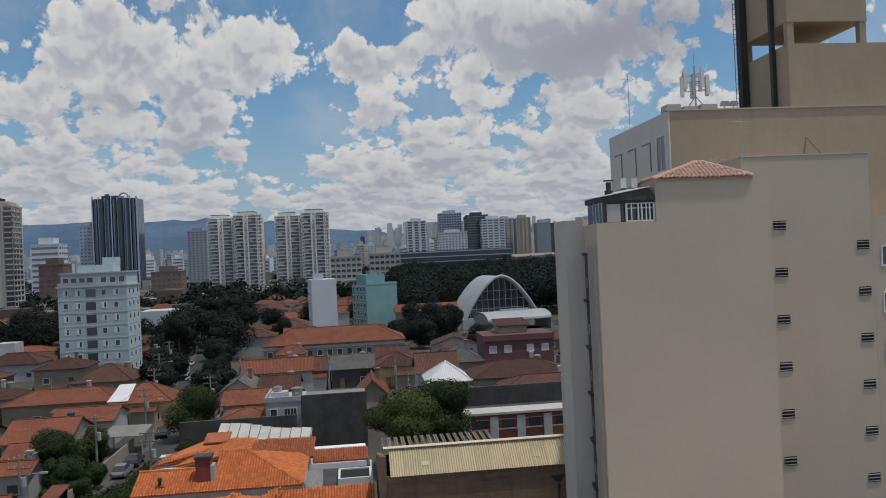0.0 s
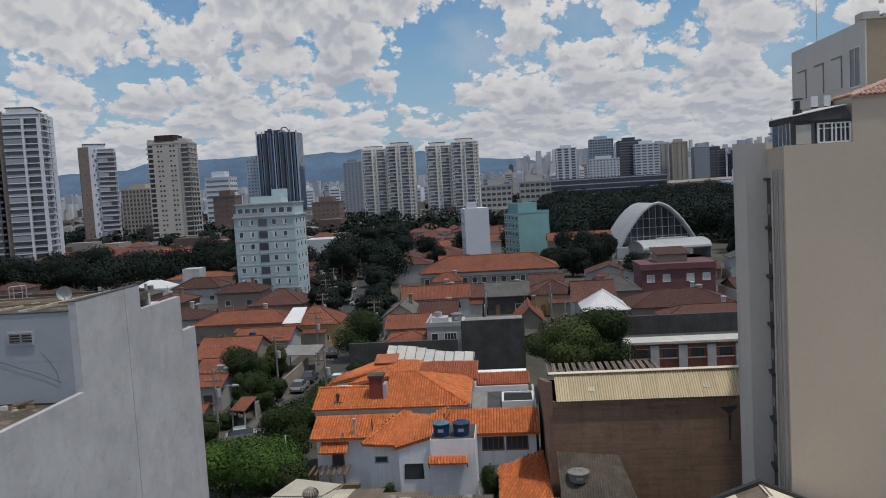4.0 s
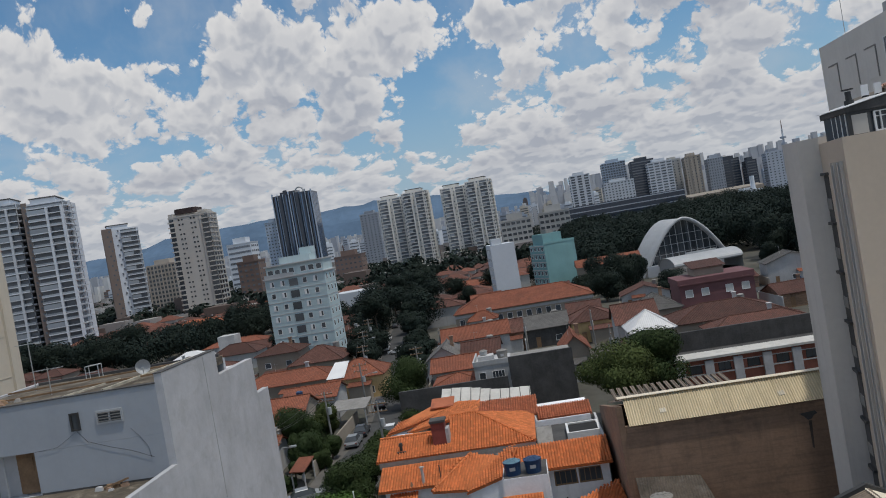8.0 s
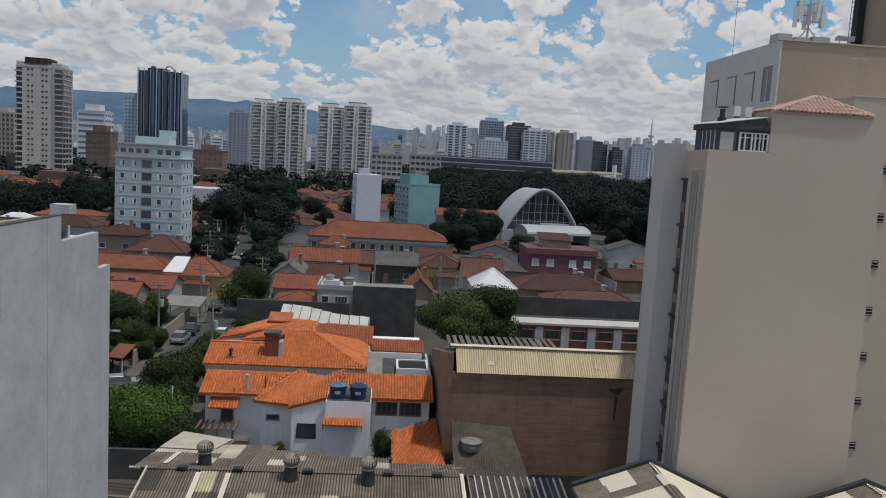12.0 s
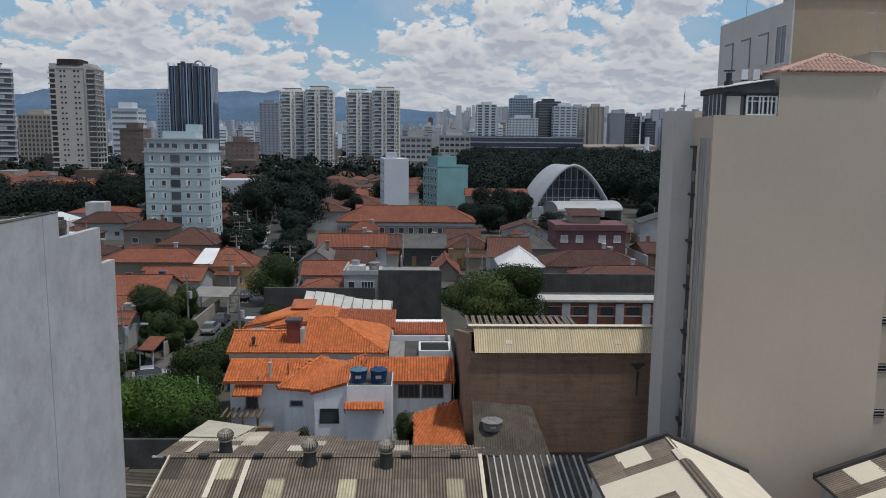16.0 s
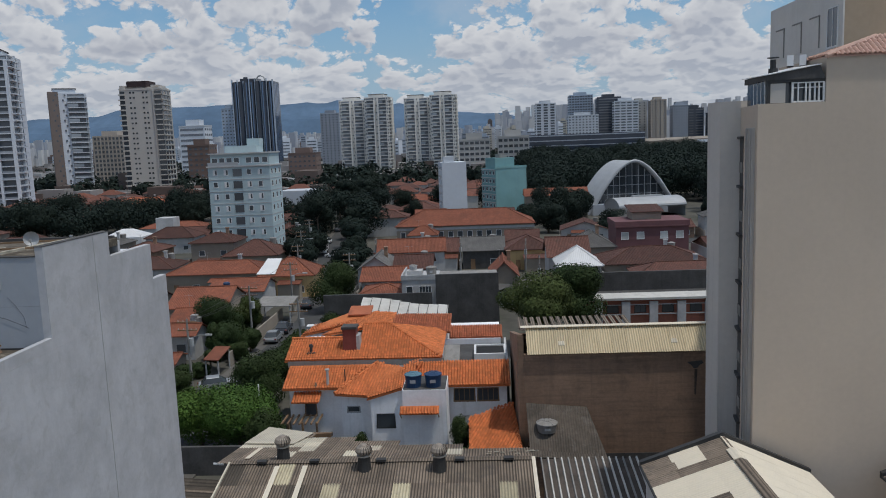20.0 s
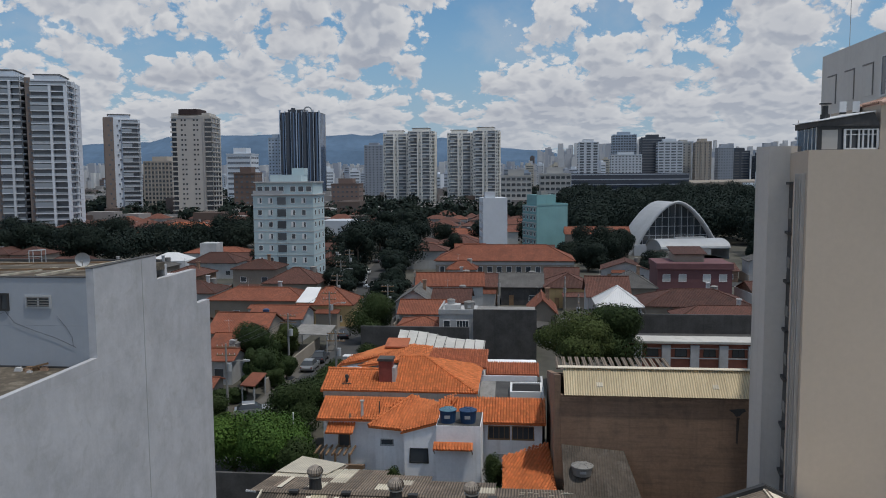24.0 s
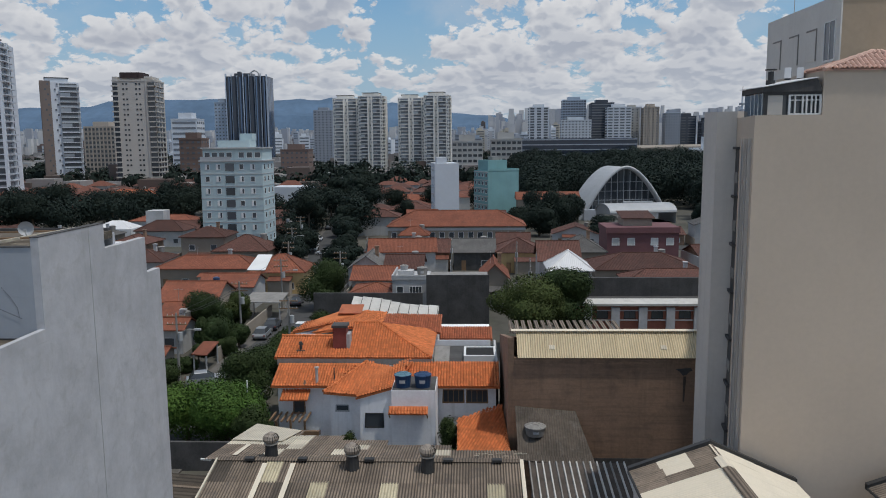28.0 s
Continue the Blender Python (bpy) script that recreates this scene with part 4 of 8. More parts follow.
def cell_antenna(x, y, z):
    a = thing("cell_antenna", "cluster of white mobile phone antenna panels on a roof mast", "antenna", x, y, z)
    part("plinth", M().box(-1.3, -0.2, -0.8, 0.8, 0, 1.0), "paint_grey", a)
    part("cabinet", M().box(-2.6, -1.5, -0.7, 0.5, 0, 1.2), "paint_grey", a)
    part("cabinet", M().box(0.1, 1.4, -0.7, 0.6, 0, 1.15), "paint_grey", a)
    part("mast", M().tube((0, 0, 0), (0, 0, 4.2), 0.09, 0.05, 8).tube((0, 0, 4.2), (0, 0, 5.2), 0.02, 0.015, 5), "steel", a)
    for k in range(9):
        t = 2 * math.pi * k / 9
        r = 0.95
        c, s = math.cos(t) * r, math.sin(t) * r
        zz = 1.9 + 0.5 * (k % 2)
        p = part("panel", M().box(c - 0.13, c + 0.13, s - 0.08, s + 0.08, zz, zz + 1.5), "paint_white" if k % 3 else "paint_grey", a)
        part("bracket", M().tube((0, 0, zz + 0.4), (c, s, zz + 0.4), 0.03).tube((0, 0, zz + 1.1), (c, s, zz + 1.1), 0.03), "steel", p)
    part("brace", M().tube((0, 0, 1.9), (0.9, 0, 0.9), 0.04).tube((0, 0, 1.9), (-0.6, 0.4, 0.9), 0.04), "steel", a)
    return a


cell_antenna(28.6, 56.5, 35.1)
antenna_mast(24.8, 60.5, 35.1, 4.6, "long whip antenna with guy wires on a rooftop")
for x in (29.6, 30.3):
    o = thing("floodlight", "twin grey floodlight on a roof stand", "lamp", x - 0.4, 53.2, 35.1, group="rooftop floodlights")
    part("stand", M().tube((0, 0, 0), (0, 0, 0.55), 0.04), "steel", o)
    part("lamp_head", M().hull([(-0.28, -0.2, 0.45), (0.28, -0.2, 0.45), (0.28, 0.15, 0.5), (-0.28, 0.15, 0.5)], [(-0.28, -0.25, 0.8), (0.28, -0.25, 0.8), (0.22, 0.15, 0.75), (-0.22, 0.15, 0.75)]), "paint_grey", o)
antenna_mast(27.0, 46.8, 31.0, 2.6)
antenna_mast(25.3, 46.8, 29.25, 1.9)
o = thing("cable_tripod", "thin wooden tripod frame on the roof edge", "frame", 31.5, 47, 31.0)
part("leg", M().tube((0, 0, 1.3), (-0.5, -0.3, 0), 0.03), "wood", o)
part("leg", M().tube((0, 0, 1.3), (1.0, -0.2, 0), 0.03), "wood", o)
part("leg", M().tube((0, 0, 1.3), (0.2, 0.6, 0), 0.03), "wood", o)
for k, x in enumerate((17.45, 18.1)):
    o = thing("air_conditioner", "white outdoor air conditioner unit on a canopy", "air conditioner", x, 42.4, 28.98, 70, group="rooftop air conditioners")
    part("casing", M().box(-0.32, 0.32, -0.16, 0.16, 0.05, 0.6), "paint_white", o)
    part("fan_grille", M().cyl(0, 0, -0.01, 0.01, 0.22, n=14), "iron", o, at=pose(0.02, -0.17, 0.33, 90))
    part("foot", M().box(-0.3, -0.22, -0.16, 0.16, 0, 0.05).box(0.22, 0.3, -0.16, 0.16, 0, 0.05), "iron", o)

# ---- orange-tiled house ----
def orange_house():
    h = thing("house", "white two-storey house with bright orange clay tile roofs", "house", -7, 66, 0)
    w = "house_white"
    # bodies
    wpart("wall", M().box(-16.0, 2.6, 63.0, 66.0, 0, 5.45), w, h)
    wpart("wall", M().box(-16.6, -3.2, 66.0, 75.0, 0, 6.95), w, h)
    wpart("wall", M().box(-11.3, -8.6, 61.9, 63.0, 0, 5.25), w, h)
    wpart("wall", M().hull([(-8.6, 60.3, 0), (-5.8, 60.3, 0), (-5.8, 63.0, 0), (-8.6, 63.0, 0)], [(-8.6, 60.3, 5.2), (-5.8, 60.3, 6.15), (-5.8, 63.0, 6.35), (-8.6, 63.0, 5.4)]), w, h)
    blk = wpart("tank_base", M().box(-5.8, -2.3, 58.7, 62.4, 0, 6.45), w, h)
    # thin dark slab covers the white top of the base
    wpart("deck", M().box(-5.75, -2.35, 58.75, 62.3, 6.454, 6.49), "concrete_dark", blk, "dark tank deck")
    wpart("wall", M().box(-10.0, 2.4, 75.004, 82, 0, 6.3), w, h)
    # lean-to roof along the front
    tiled_plane(h, [(-16.5, 62.5, 5.5), (-11.4, 62.5, 5.5), (-9.3, 65.7, 6.62), (-16.5, 65.7, 6.62)], "tile_new")
    tiled_plane(h, [(-5.0, 62.5, 5.52), (2.9, 62.5, 5.52), (2.9, 65.8, 6.64), (-5.0, 65.8, 6.64)], "tile_new")
    tiled_plane(h, [(-11.8, 61.5, 5.3), (-8.9, 61.0, 5.25), (-6.0, 64.2, 6.7), (-8.6, 65.4, 6.85)], "tile_new")
    tiled_plane(h, [(-8.9, 60.2, 5.28), (-5.7, 60.2, 6.2), (-4.6, 65.4, 6.9), (-6.0, 65.0, 6.75)], "tile_new")
    ridge_caps(h, (-11.8, 61.5, 5.36), (-8.6, 65.4, 6.92), "tile_new")
    wpart("eave_band", M().box(-16.7, -3.0, 65.75, 65.99, 6.45, 7.0), "concrete", h, "grey weathered cornice")
    # upper roof with hips
    tiled_plane(h, [(-17.0, 65.8, 7.05), (-10.4, 65.8, 7.05), (-10.4, 69.0, 8.2), (-17.0, 69.0, 8.2)], "tile_new")
    tiled_plane(h, [(-10.6, 65.8, 7.04), (-3.0, 65.8, 7.04), (-8.2, 71.2, 8.95), (-10.6, 71.2, 8.95)], "tile_new")
    tiled_plane(h, [(-3.0, 65.8, 7.04), (-3.0, 76.0, 7.04), (-8.2, 71.2, 8.95)], "tile_new")
    tiled_plane(h, [(-10.4, 72.5, 7.2), (-17.0, 72.5, 7.2), (-17.0, 69.0, 8.2), (-10.4, 69.0, 8.2)], "tile_new")
    tiled_plane(h, [(-15.6, 75.2, 6.9), (-8.0, 71.25, 8.95), (-8.0, 75.5, 9.0), (-11.0, 80.0, 8.2)], "tile_new")
    tiled_plane(h, [(-10.2, 74.6, 7.3), (-2.6, 74.6, 7.15), (-2.6, 78.8, 8.0), (-10.2, 78.8, 8.15)], "tile_worn")
    tiled_plane(h, [(-17.8, 75.3, 6.95), (-11.6, 77.4, 7.85), (-11.6, 80.6, 8.75), (-16.8, 77.8, 7.4)], "tile_new")
    wpart("wall", M().prism([(-17.4, 75.6), (-11.8, 77.6), (-11.8, 80.4), (-16.6, 77.7)], 0, 6.9), w, h)
    tiled_plane(h, [(-2.7, 75.2, 6.35), (2.6, 75.2, 6.35), (2.6, 77.6, 7.0), (-2.7, 77.6, 7.0)], "tile_worn")
    ridge_caps(h, (-3.0, 65.8, 7.1), (-8.2, 71.2, 9.0), "tile_new")
    ridge_caps(h, (-8.2, 71.2, 9.0), (-10.6, 71.2, 9.0), "tile_new")
    ridge_caps(h, (-17.0, 69.0, 8.25), (-10.4, 69.0, 8.25), "tile_new")
    # chimney
    c = wpart("chimney", M().box(-11.9, -10.7, 67.0, 68.2, 7.2, 9.5), "chimney_red", h, "dark red rendered chimney")
    wpart("cap", M().box(-12.0, -10.6, 66.9, 68.3, 9.504, 9.72), "concrete_dark", c)
    wpart("chimney_flank", M().box(-10.695, -10.4, 67.02, 68.2, 7.2, 8.9), "plaster_white", c)
    v = wpart("vent_pipe", M().cyl(-14.8, 66.9, 7.4, 8.0, 0.13, n=10).cyl(-14.8, 66.9, 8.0, 8.25, 0.22, 0.14, n=10), "iron", h)
    wpart("vent_base", M().box(-15.2, -14.4, 66.6, 67.2, 7.3, 7.52), "iron", v)
    wpart("vent_pipe", M().cyl(-12.6, 62.9, 5.3, 7.0, 0.12, n=10).cyl(-12.6, 62.9, 7.0, 7.1, 0.2, n=10), "plaster_white", h)
    wpart("vent_pipe", M().cyl(-11.2, 63.4, 5.6, 6.9, 0.05, n=8), "iron", h)
    wpart("statuette", M().cyl(-13.6, 62.7, 5.6, 6.0, 0.16, 0.06, n=8), "brick_old", h)
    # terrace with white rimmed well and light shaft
    # dark concrete carries the terrace's shade in its colour
    wpart("terrace", M().box(-3.0, 2.9, 66.004, 75.0, 0, 5.75), "concrete_dark", h, "roof terrace with its shade put into a dark grey")
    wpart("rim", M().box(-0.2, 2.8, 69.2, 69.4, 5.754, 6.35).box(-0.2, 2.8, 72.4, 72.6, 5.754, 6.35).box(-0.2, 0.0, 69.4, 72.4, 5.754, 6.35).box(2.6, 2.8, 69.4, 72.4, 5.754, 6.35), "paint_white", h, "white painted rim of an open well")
    # black box fills the well in place of its inner shade
    wpart("well", M().box(0.004, 2.596, 69.404, 72.396, 5.754, 6.22), "rubber", h, "black filling for the shaded inside of the well")
    wpart("skylight", M().hull([(-2.9, 67.4, 5.754), (-1.5, 67.4, 5.754), (-1.5, 70.6, 5.754), (-2.9, 70.6, 5.754)], [(-2.9, 67.4, 6.1), (-1.5, 67.4, 6.1), (-1.5, 70.6, 6.9), (-2.9, 70.6, 6.9)]), "concrete", h, "grey skylight hood")
    wpart("parapet", M().box(-3.0, 2.9, 66.2, 66.4, 5.754, 5.95).box(2.7, 2.9, 66.4, 75.2, 5.754, 6.3), "plaster_white", h)
    # openings
    wwindow(h, -7.4, 60.3, 2.8, 1.5, 1.2, frame_mat="iron")
    wwindow(h, -10.3, 61.9, 3.6, 1.1, 0.55, bars=0, frame_mat="paint_grey")
    for x in (-1.0, 1.0):
        wwindow(h, x, 63.0, 4.0, 1.8, 1.15, frame_mat="wood", bars=3)
    wwindow(h, -14.2, 63.0, 3.0, 1.0, 1.2, frame_mat="wood")
    wwindow(h, -3.4, 58.7, 0.9, 1.2, 0.5, bars=0, frame_mat="paint_grey")
    wpart("plinth_band", M().box(-1.5, 2.55, 62.9, 62.996, 2.5, 2.75), "plaster_white", h)
    # little tiled canopies
    tiled_plane(h, [(-6.0, 57.9, 4.75), (-2.9, 57.9, 4.75), (-2.9, 58.69, 5.15), (-6.0, 58.69, 5.15)], "tile_new", 0.05)
    tiled_plane(h, [(-15.6, 61.8, 4.5), (-13.3, 61.8, 4.5), (-13.3, 62.98, 5.0), (-15.6, 62.98, 5.0)], "tile_new", 0.05)
    wpart("bracket", M().tube((-2.95, 58.0, 4.7), (-2.95, 58.68, 4.2), 0.05).tube((-5.95, 58.0, 4.7), (-5.95, 58.68, 4.2), 0.05), "wood", h)
    # carport posts at the street end
    for x in (-15.8, -14.6, -13.4):
        wpart("post", M().box(x - 0.08, x + 0.08, 61.2, 61.36, 0, 3.0), "wood", h)
    for k in range(7):
        wpart("pergola_beam", M().box(-16.3 + 0.5 * k, -16.18 + 0.5 * k, 60.7, 62.98, 3.0, 3.14), "wood", h)
    return h


orange_house()


def water_tank(x, y, z, r=0.72, h=0.95, body="tank_blue", lid="tank_lid", label="blue plastic water tank with domed lid on the roof"):
    t = thing("water_tank", label, "water tank", x, y, z, group="roof water tanks")
    b = part("body", M().cyl(0, 0, 0, h, r * 0.86, r, 20), body, t, smooth=False)
    part("rim", M().cyl(0, 0, h, h + 0.07, r * 1.05, r * 1.05, 20), body, b)
    l = part("lid", M().cyl(0, 0, h + 0.074, h + 0.2, r * 1.03, r * 0.55, 20).cyl(0, 0, h + 0.2, h + 0.25, r * 0.3, r * 0.25, 12), lid, t)
    for k in range(6):
        a = math.pi * k / 3
        part("rib", M().tube((r * 0.98 * math.cos(a), r * 0.98 * math.sin(a), h + 0.1), (r * 0.3 * math.cos(a), r * 0.3 * math.sin(a), h + 0.24), 0.03), lid, l)
    part("label_band", M().box(-0.22, 0.22, -r * 0.97, -r * 0.9, h * 0.45, h * 0.72), "paint_grey", t)
    return t


water_tank(-4.95, 59.6, 6.49, 0.68)
water_tank(-3.35, 59.6, 6.49, 0.68, lid="tank_blue")

# low tiled annexe beside the house
an = thing("annexe", "low annexe with mono-pitch orange clay tile roof", "outbuilding", 1.4, 57, 0)
wpart("wall", M().hull([(-0.3, 53.4, 0), (3.2, 52.4, 0), (2.8, 61.2, 0), (-0.4, 59.2, 0)], [(-0.3, 53.4, 2.9), (3.2, 52.4, 2.8), (2.8, 61.2, 3.8), (-0.4, 59.2, 3.7)]), "plaster_white", an)
tiled_plane(an, [(-0.5, 53.6, 3.1), (3.4, 52.3, 3.05), (2.95, 61.3, 4.1), (-0.6, 59.0, 3.95)], "tile_new")
ridge_caps(an, (3.4, 52.3, 3.1), (2.95, 61.3, 4.15), "tile_new")


# ---- corrugated sheds in the yard ----
def sheet_roof(parent, a, b, c, w=1.1, l=2.3, pitch=0.185, amp=0.032, pick=None, square=False, shape=None):
    """Rows of corrugated sheets from the eave a-b up towards c. pick(i, j) names a sheet's material; shape(u, v) tells whether one lies there."""
    f = slope_frame(a, b, c)
    o = root_of(parent).location
    f = Matrix.Translation(-o) @ f
    wide = (Vector(b) - Vector(a)).length
    up = (f.inverted() @ (Vector(c) - o)).y
    ni, nj = round(wide / w), max(1, round(up / l))
    w, l = wide / ni, up / nj
    w, l = round(w, 4), round(l, 4)
    for j in range(nj):
        for i in range(ni):
            if shape and not shape((i + 0.5) / ni, (j + 0.5) / nj):
                continue
            mt = pick(i, j) if pick else "fibre"
            me = sheet_mesh("s", w, l + 0.12, pitch, amp, mt, square)
            part("sheet", me, mt, parent, at=f @ pose(i * w, j * l, 0.006 * (j % 2) + random.uniform(0, 0.006), random.uniform(-0.1, 0.1), 0, random.uniform(-0.2, 0.2)))


def grey_shed():
    s = thing("warehouse", "low warehouse roofed with weathered grey corrugated sheets and yellowed skylights", "warehouse", -6, 44, 0)
    wpart("wall", M().prism([(-15.6, 41.3), (-12.3, 41.3), (-12.3, 31), (3.6, 31), (3.6, 46), (-0.6, 49.0), (-16.6, 55.6)], 0, 3.0), "concrete_dark", s)
    wpart("gable", M().hull([(-15.2, 41.3, 3.0), (3.5, 41.3, 3.0), (3.5, 47.5, 3.0), (-15.2, 47.5, 3.0)], [(-15.2, 46.6, 5.45), (3.5, 46.6, 5.45), (3.5, 46.8, 5.45), (-15.2, 46.8, 5.45)]), "concrete_dark", s)

    def front(i, j):
        if (i, j) in {(3, 3), (6, 2), (10, 2), (16, 2)}:
            return "sheet_dirty"
        return "fibre_dark" if (i, j) in {(4, 2), (5, 1), (4, 1), (0, 3)} else "fibre"

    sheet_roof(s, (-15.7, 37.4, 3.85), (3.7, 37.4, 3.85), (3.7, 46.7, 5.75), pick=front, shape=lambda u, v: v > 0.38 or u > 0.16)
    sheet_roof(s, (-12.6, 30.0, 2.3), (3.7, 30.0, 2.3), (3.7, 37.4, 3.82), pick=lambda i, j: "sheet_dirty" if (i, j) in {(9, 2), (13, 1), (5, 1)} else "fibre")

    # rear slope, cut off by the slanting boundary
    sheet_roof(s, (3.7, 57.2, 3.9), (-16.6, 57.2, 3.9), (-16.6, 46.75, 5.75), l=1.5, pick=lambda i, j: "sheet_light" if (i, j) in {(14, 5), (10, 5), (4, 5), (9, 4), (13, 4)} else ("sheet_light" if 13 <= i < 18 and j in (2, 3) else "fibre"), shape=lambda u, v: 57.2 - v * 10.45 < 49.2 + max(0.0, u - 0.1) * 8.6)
    wpart("ridge_cap", M().slab([(-15.8, 46.45, 5.80), (3.75, 46.45, 5.80), (3.75, 46.75, 5.86), (-15.8, 46.75, 5.86)], 0.03).slab([(-15.8, 46.75, 5.864), (3.75, 46.75, 5.864), (3.75, 47.05, 5.80), (-15.8, 47.05, 5.80)], 0.03), "fibre", s)
    wpart("edge_board", M().tube((3.75, 46.7, 5.8), (3.75, 30, 2.45), 0.16, 0.16, 4), "sheet_white", s)
    wpart("edge_board", M().tube((-15.78, 46.7, 5.8), (-15.78, 37.6, 3.95), 0.09, 0.09, 4), "sheet_light", s, "pale bleached verge board")
    wpart("edge_board", M().tube((-16.9, 46.8, 5.7), (-16.2, 46.7, 5.7), 0.07, 0.07, 4), "paint_white", s)
    # narrow white filler strips lying on the sheets
    for x, y0, y1 in ((-12.7, 42.6, 46.2), (-10.9, 40.6, 46.2), (-15.1, 47.6, 50.8)):
        k0, k1 = (3.85 + (y0 - 37.4) * 0.2043, 3.85 + (y1 - 37.4) * 0.2043) if y0 < 46 else (5.75 - (y0 - 46.75) * 0.177, 5.75 - (y1 - 46.75) * 0.177)
        wpart("filler_strip", M().slab([(x, y0, k0 + 0.09), (x + 0.32, y0, k0 + 0.09), (x + 0.32, y1, k1 + 0.09), (x, y1, k1 + 0.09)], 0.02), "sheet_white", s, "pale filler strip")
    zz = lambda y: 5.86 - (y - 46.75) * 0.177
    wpart("roof_patch", M().slab([(x, y, zz(y)) for x, y in ((-16.6, 52.2), (-12.9, 51.8), (-12.3, 55.6), (-16.5, 58.2))], 0.04), "sheet_light", s, "pale flat patch of new sheet")
    for x in (-13.6, -10.2, -5.9, -0.9, 2.2):
        wpart("roof_vent", M().box(x - 0.3, x + 0.3, 46.3, 46.7, 5.83, 5.98), "iron", s)
    return s


grey_shed()


def turbine(x, y, z):
    t = thing("roof_turbine", "weathered metal roof ventilator turbine with globe head", "roof vent", x, y, z, group="warehouse roof turbines")
    t.scale = (1.25, 1.25, 1.15)
    part("duct", M().cyl(0, 0, -0.1, 0.75, 0.36, 0.30, 14), "iron", t)
    part("collar", M().cyl(0, 0, 0.754, 0.83, 0.36, 0.36, 14), "steel", t)
    n = 18
    h = part("hub_ring", M().cyl(0, 0, 0.832, 0.86, 0.27, 0.27, 14), "turbine", t)
    pr = [(0.26, 0.834), (0.40, 0.95), (0.43, 1.08), (0.36, 1.25), (0.15, 1.38)]

    def vane():
        m, a1 = M(), 2 * math.pi * 0.8 / n
        for (r0, z0), (r1, z1) in zip(pr, pr[1:]):
            m.poly((r0, 0, z0), (r0 * 0.92 * math.cos(a1), r0 * 0.92 * math.sin(a1), z0), (r1 * 0.92 * math.cos(a1), r1 * 0.92 * math.sin(a1), z1), (r1, 0, z1))
        return mesh_of(m, "vane", "turbine")

    for k in range(n):
        part("vane", shared("vane", vane), "turbine", h, at=pose(0, 0, 0, 0, 0, 360 * k / n))
    part("core", M().cyl(0, 0, 0.834, 1.3, 0.24, 0.2, 12), "iron", h)
    part("cap", M().cyl(0, 0, 1.36, 1.42, 0.2, 0.12, 12), "turbine", h)
    return t


for x, y in ((-12.5, 47.6), (-6.9, 45.9), (-2.15, 45.7)):
    turbine(x, y, 5.6)

# lower dark roof squeezed between the white block and the warehouse
lo = thing("lean_to", "low lean-to with dark mossy corrugated roof", "outbuilding", -18.5, 42, 0)
wpart("wall", M().box(-24, -15.4, 36, 50.5, 0, 2.6), "concrete", lo)
sheet_roof(lo, (-15.6, 36, 2.7), (-15.6, 50.5, 2.7), (-24, 50.5, 3.3), w=0.5, l=4.2, pitch=0.5, amp=0.05, pick=lambda i, j: "fibre_dark" if i % 5 else "fibre")
wpart("gutter", M().tube((-15.3, 35, 2.9), (-15.3, 44, 3.4), 0.07, 0.07, 5), "wood", lo)

# shed with trapezoid ribs
rb = thing("shed", "small shed with dark wide-ribbed corrugated roof", "shed", 7.3, 45.5, 0)
wpart("wall", M().box(4.5, 10.3, 43.3, 48.0, 0, 4.1), "plaster_grey", rb)
wpart("fascia", M().box(4.3, 10.4, 43.0, 43.28, 3.5, 4.15), "iron", rb)
for k in range(7):
    x = 4.3 + 0.9 * k
    wpart("sheet", M().slab([(x, 42.9, 4.25 + 0.012 * (k % 2)), (x + 0.92, 42.9, 4.25 + 0.012 * (k % 2)), (x + 0.92, 48.3, 5.0 + 0.012 * (k % 2)), (x, 48.3, 5.0 + 0.012 * (k % 2))], 0.03), "rib_brown", rb, "dark brown roof sheet")
for k in range(15):
    x = 4.35 + 0.44 * k
    wpart("rib", M().hull([(x - 0.07, 42.88, 4.27), (x + 0.07, 42.88, 4.27), (x + 0.07, 48.3, 5.03), (x - 0.07, 48.3, 5.03)], [(x - 0.04, 42.88, 4.37), (x + 0.04, 42.88, 4.37), (x + 0.04, 48.3, 5.13), (x - 0.04, 48.3, 5.13)]), "strip_grey" if k % 4 else "concrete", rb, "pale raised sheet rib")
sheet_w = thing("canopy", "low canopy of white corrugated sheets", "canopy", 3.3, 37, 0)
wpart("post", M().box(0.9, 1.1, 33.2, 33.4, 0, 4.0).box(5.6, 5.8, 33.2, 33.4, 0, 4.0), "paint_grey", sheet_w)
wpart("beam", M().box(0.7, 5.9, 33.0, 33.2, 4.0, 4.2).box(0.7, 5.9, 40.6, 40.8, 4.3, 4.45), "paint_grey", sheet_w)
wpart("post", M().box(0.9, 1.1, 40.4, 40.58, 0, 4.3).box(5.6, 5.8, 40.4, 40.58, 0, 4.3), "paint_grey", sheet_w)
sheet_roof(sheet_w, (0.7, 32.8, 4.25), (5.9, 32.8, 4.25), (5.9, 41.0, 4.55), w=1.05, l=2.8, pick=lambda i, j: "sheet_white")

# grey roof with a round concrete tank
gr = thing("outbuilding", "outbuilding under a dirty grey fibre-cement roof", "outbuilding", 6.5, 54, 0)
wpart("wall", M().prism([(4.1, 52.6), (9.0, 51.9), (8.0, 55.6), (3.9, 55.6)], 0, 3.2), "brick_old", gr)
wpart("roof", M().slab([(3.9, 52.4, 3.45), (9.3, 51.6, 3.3), (8.3, 55.62, 5.9), (3.8, 55.62, 6.3)], 0.1), "fibre_old", gr)
water_tank(5.2, 54.0, 4.7, 0.75, 0.6, "concrete", "concrete", "round grey concrete water tank on a low roof")


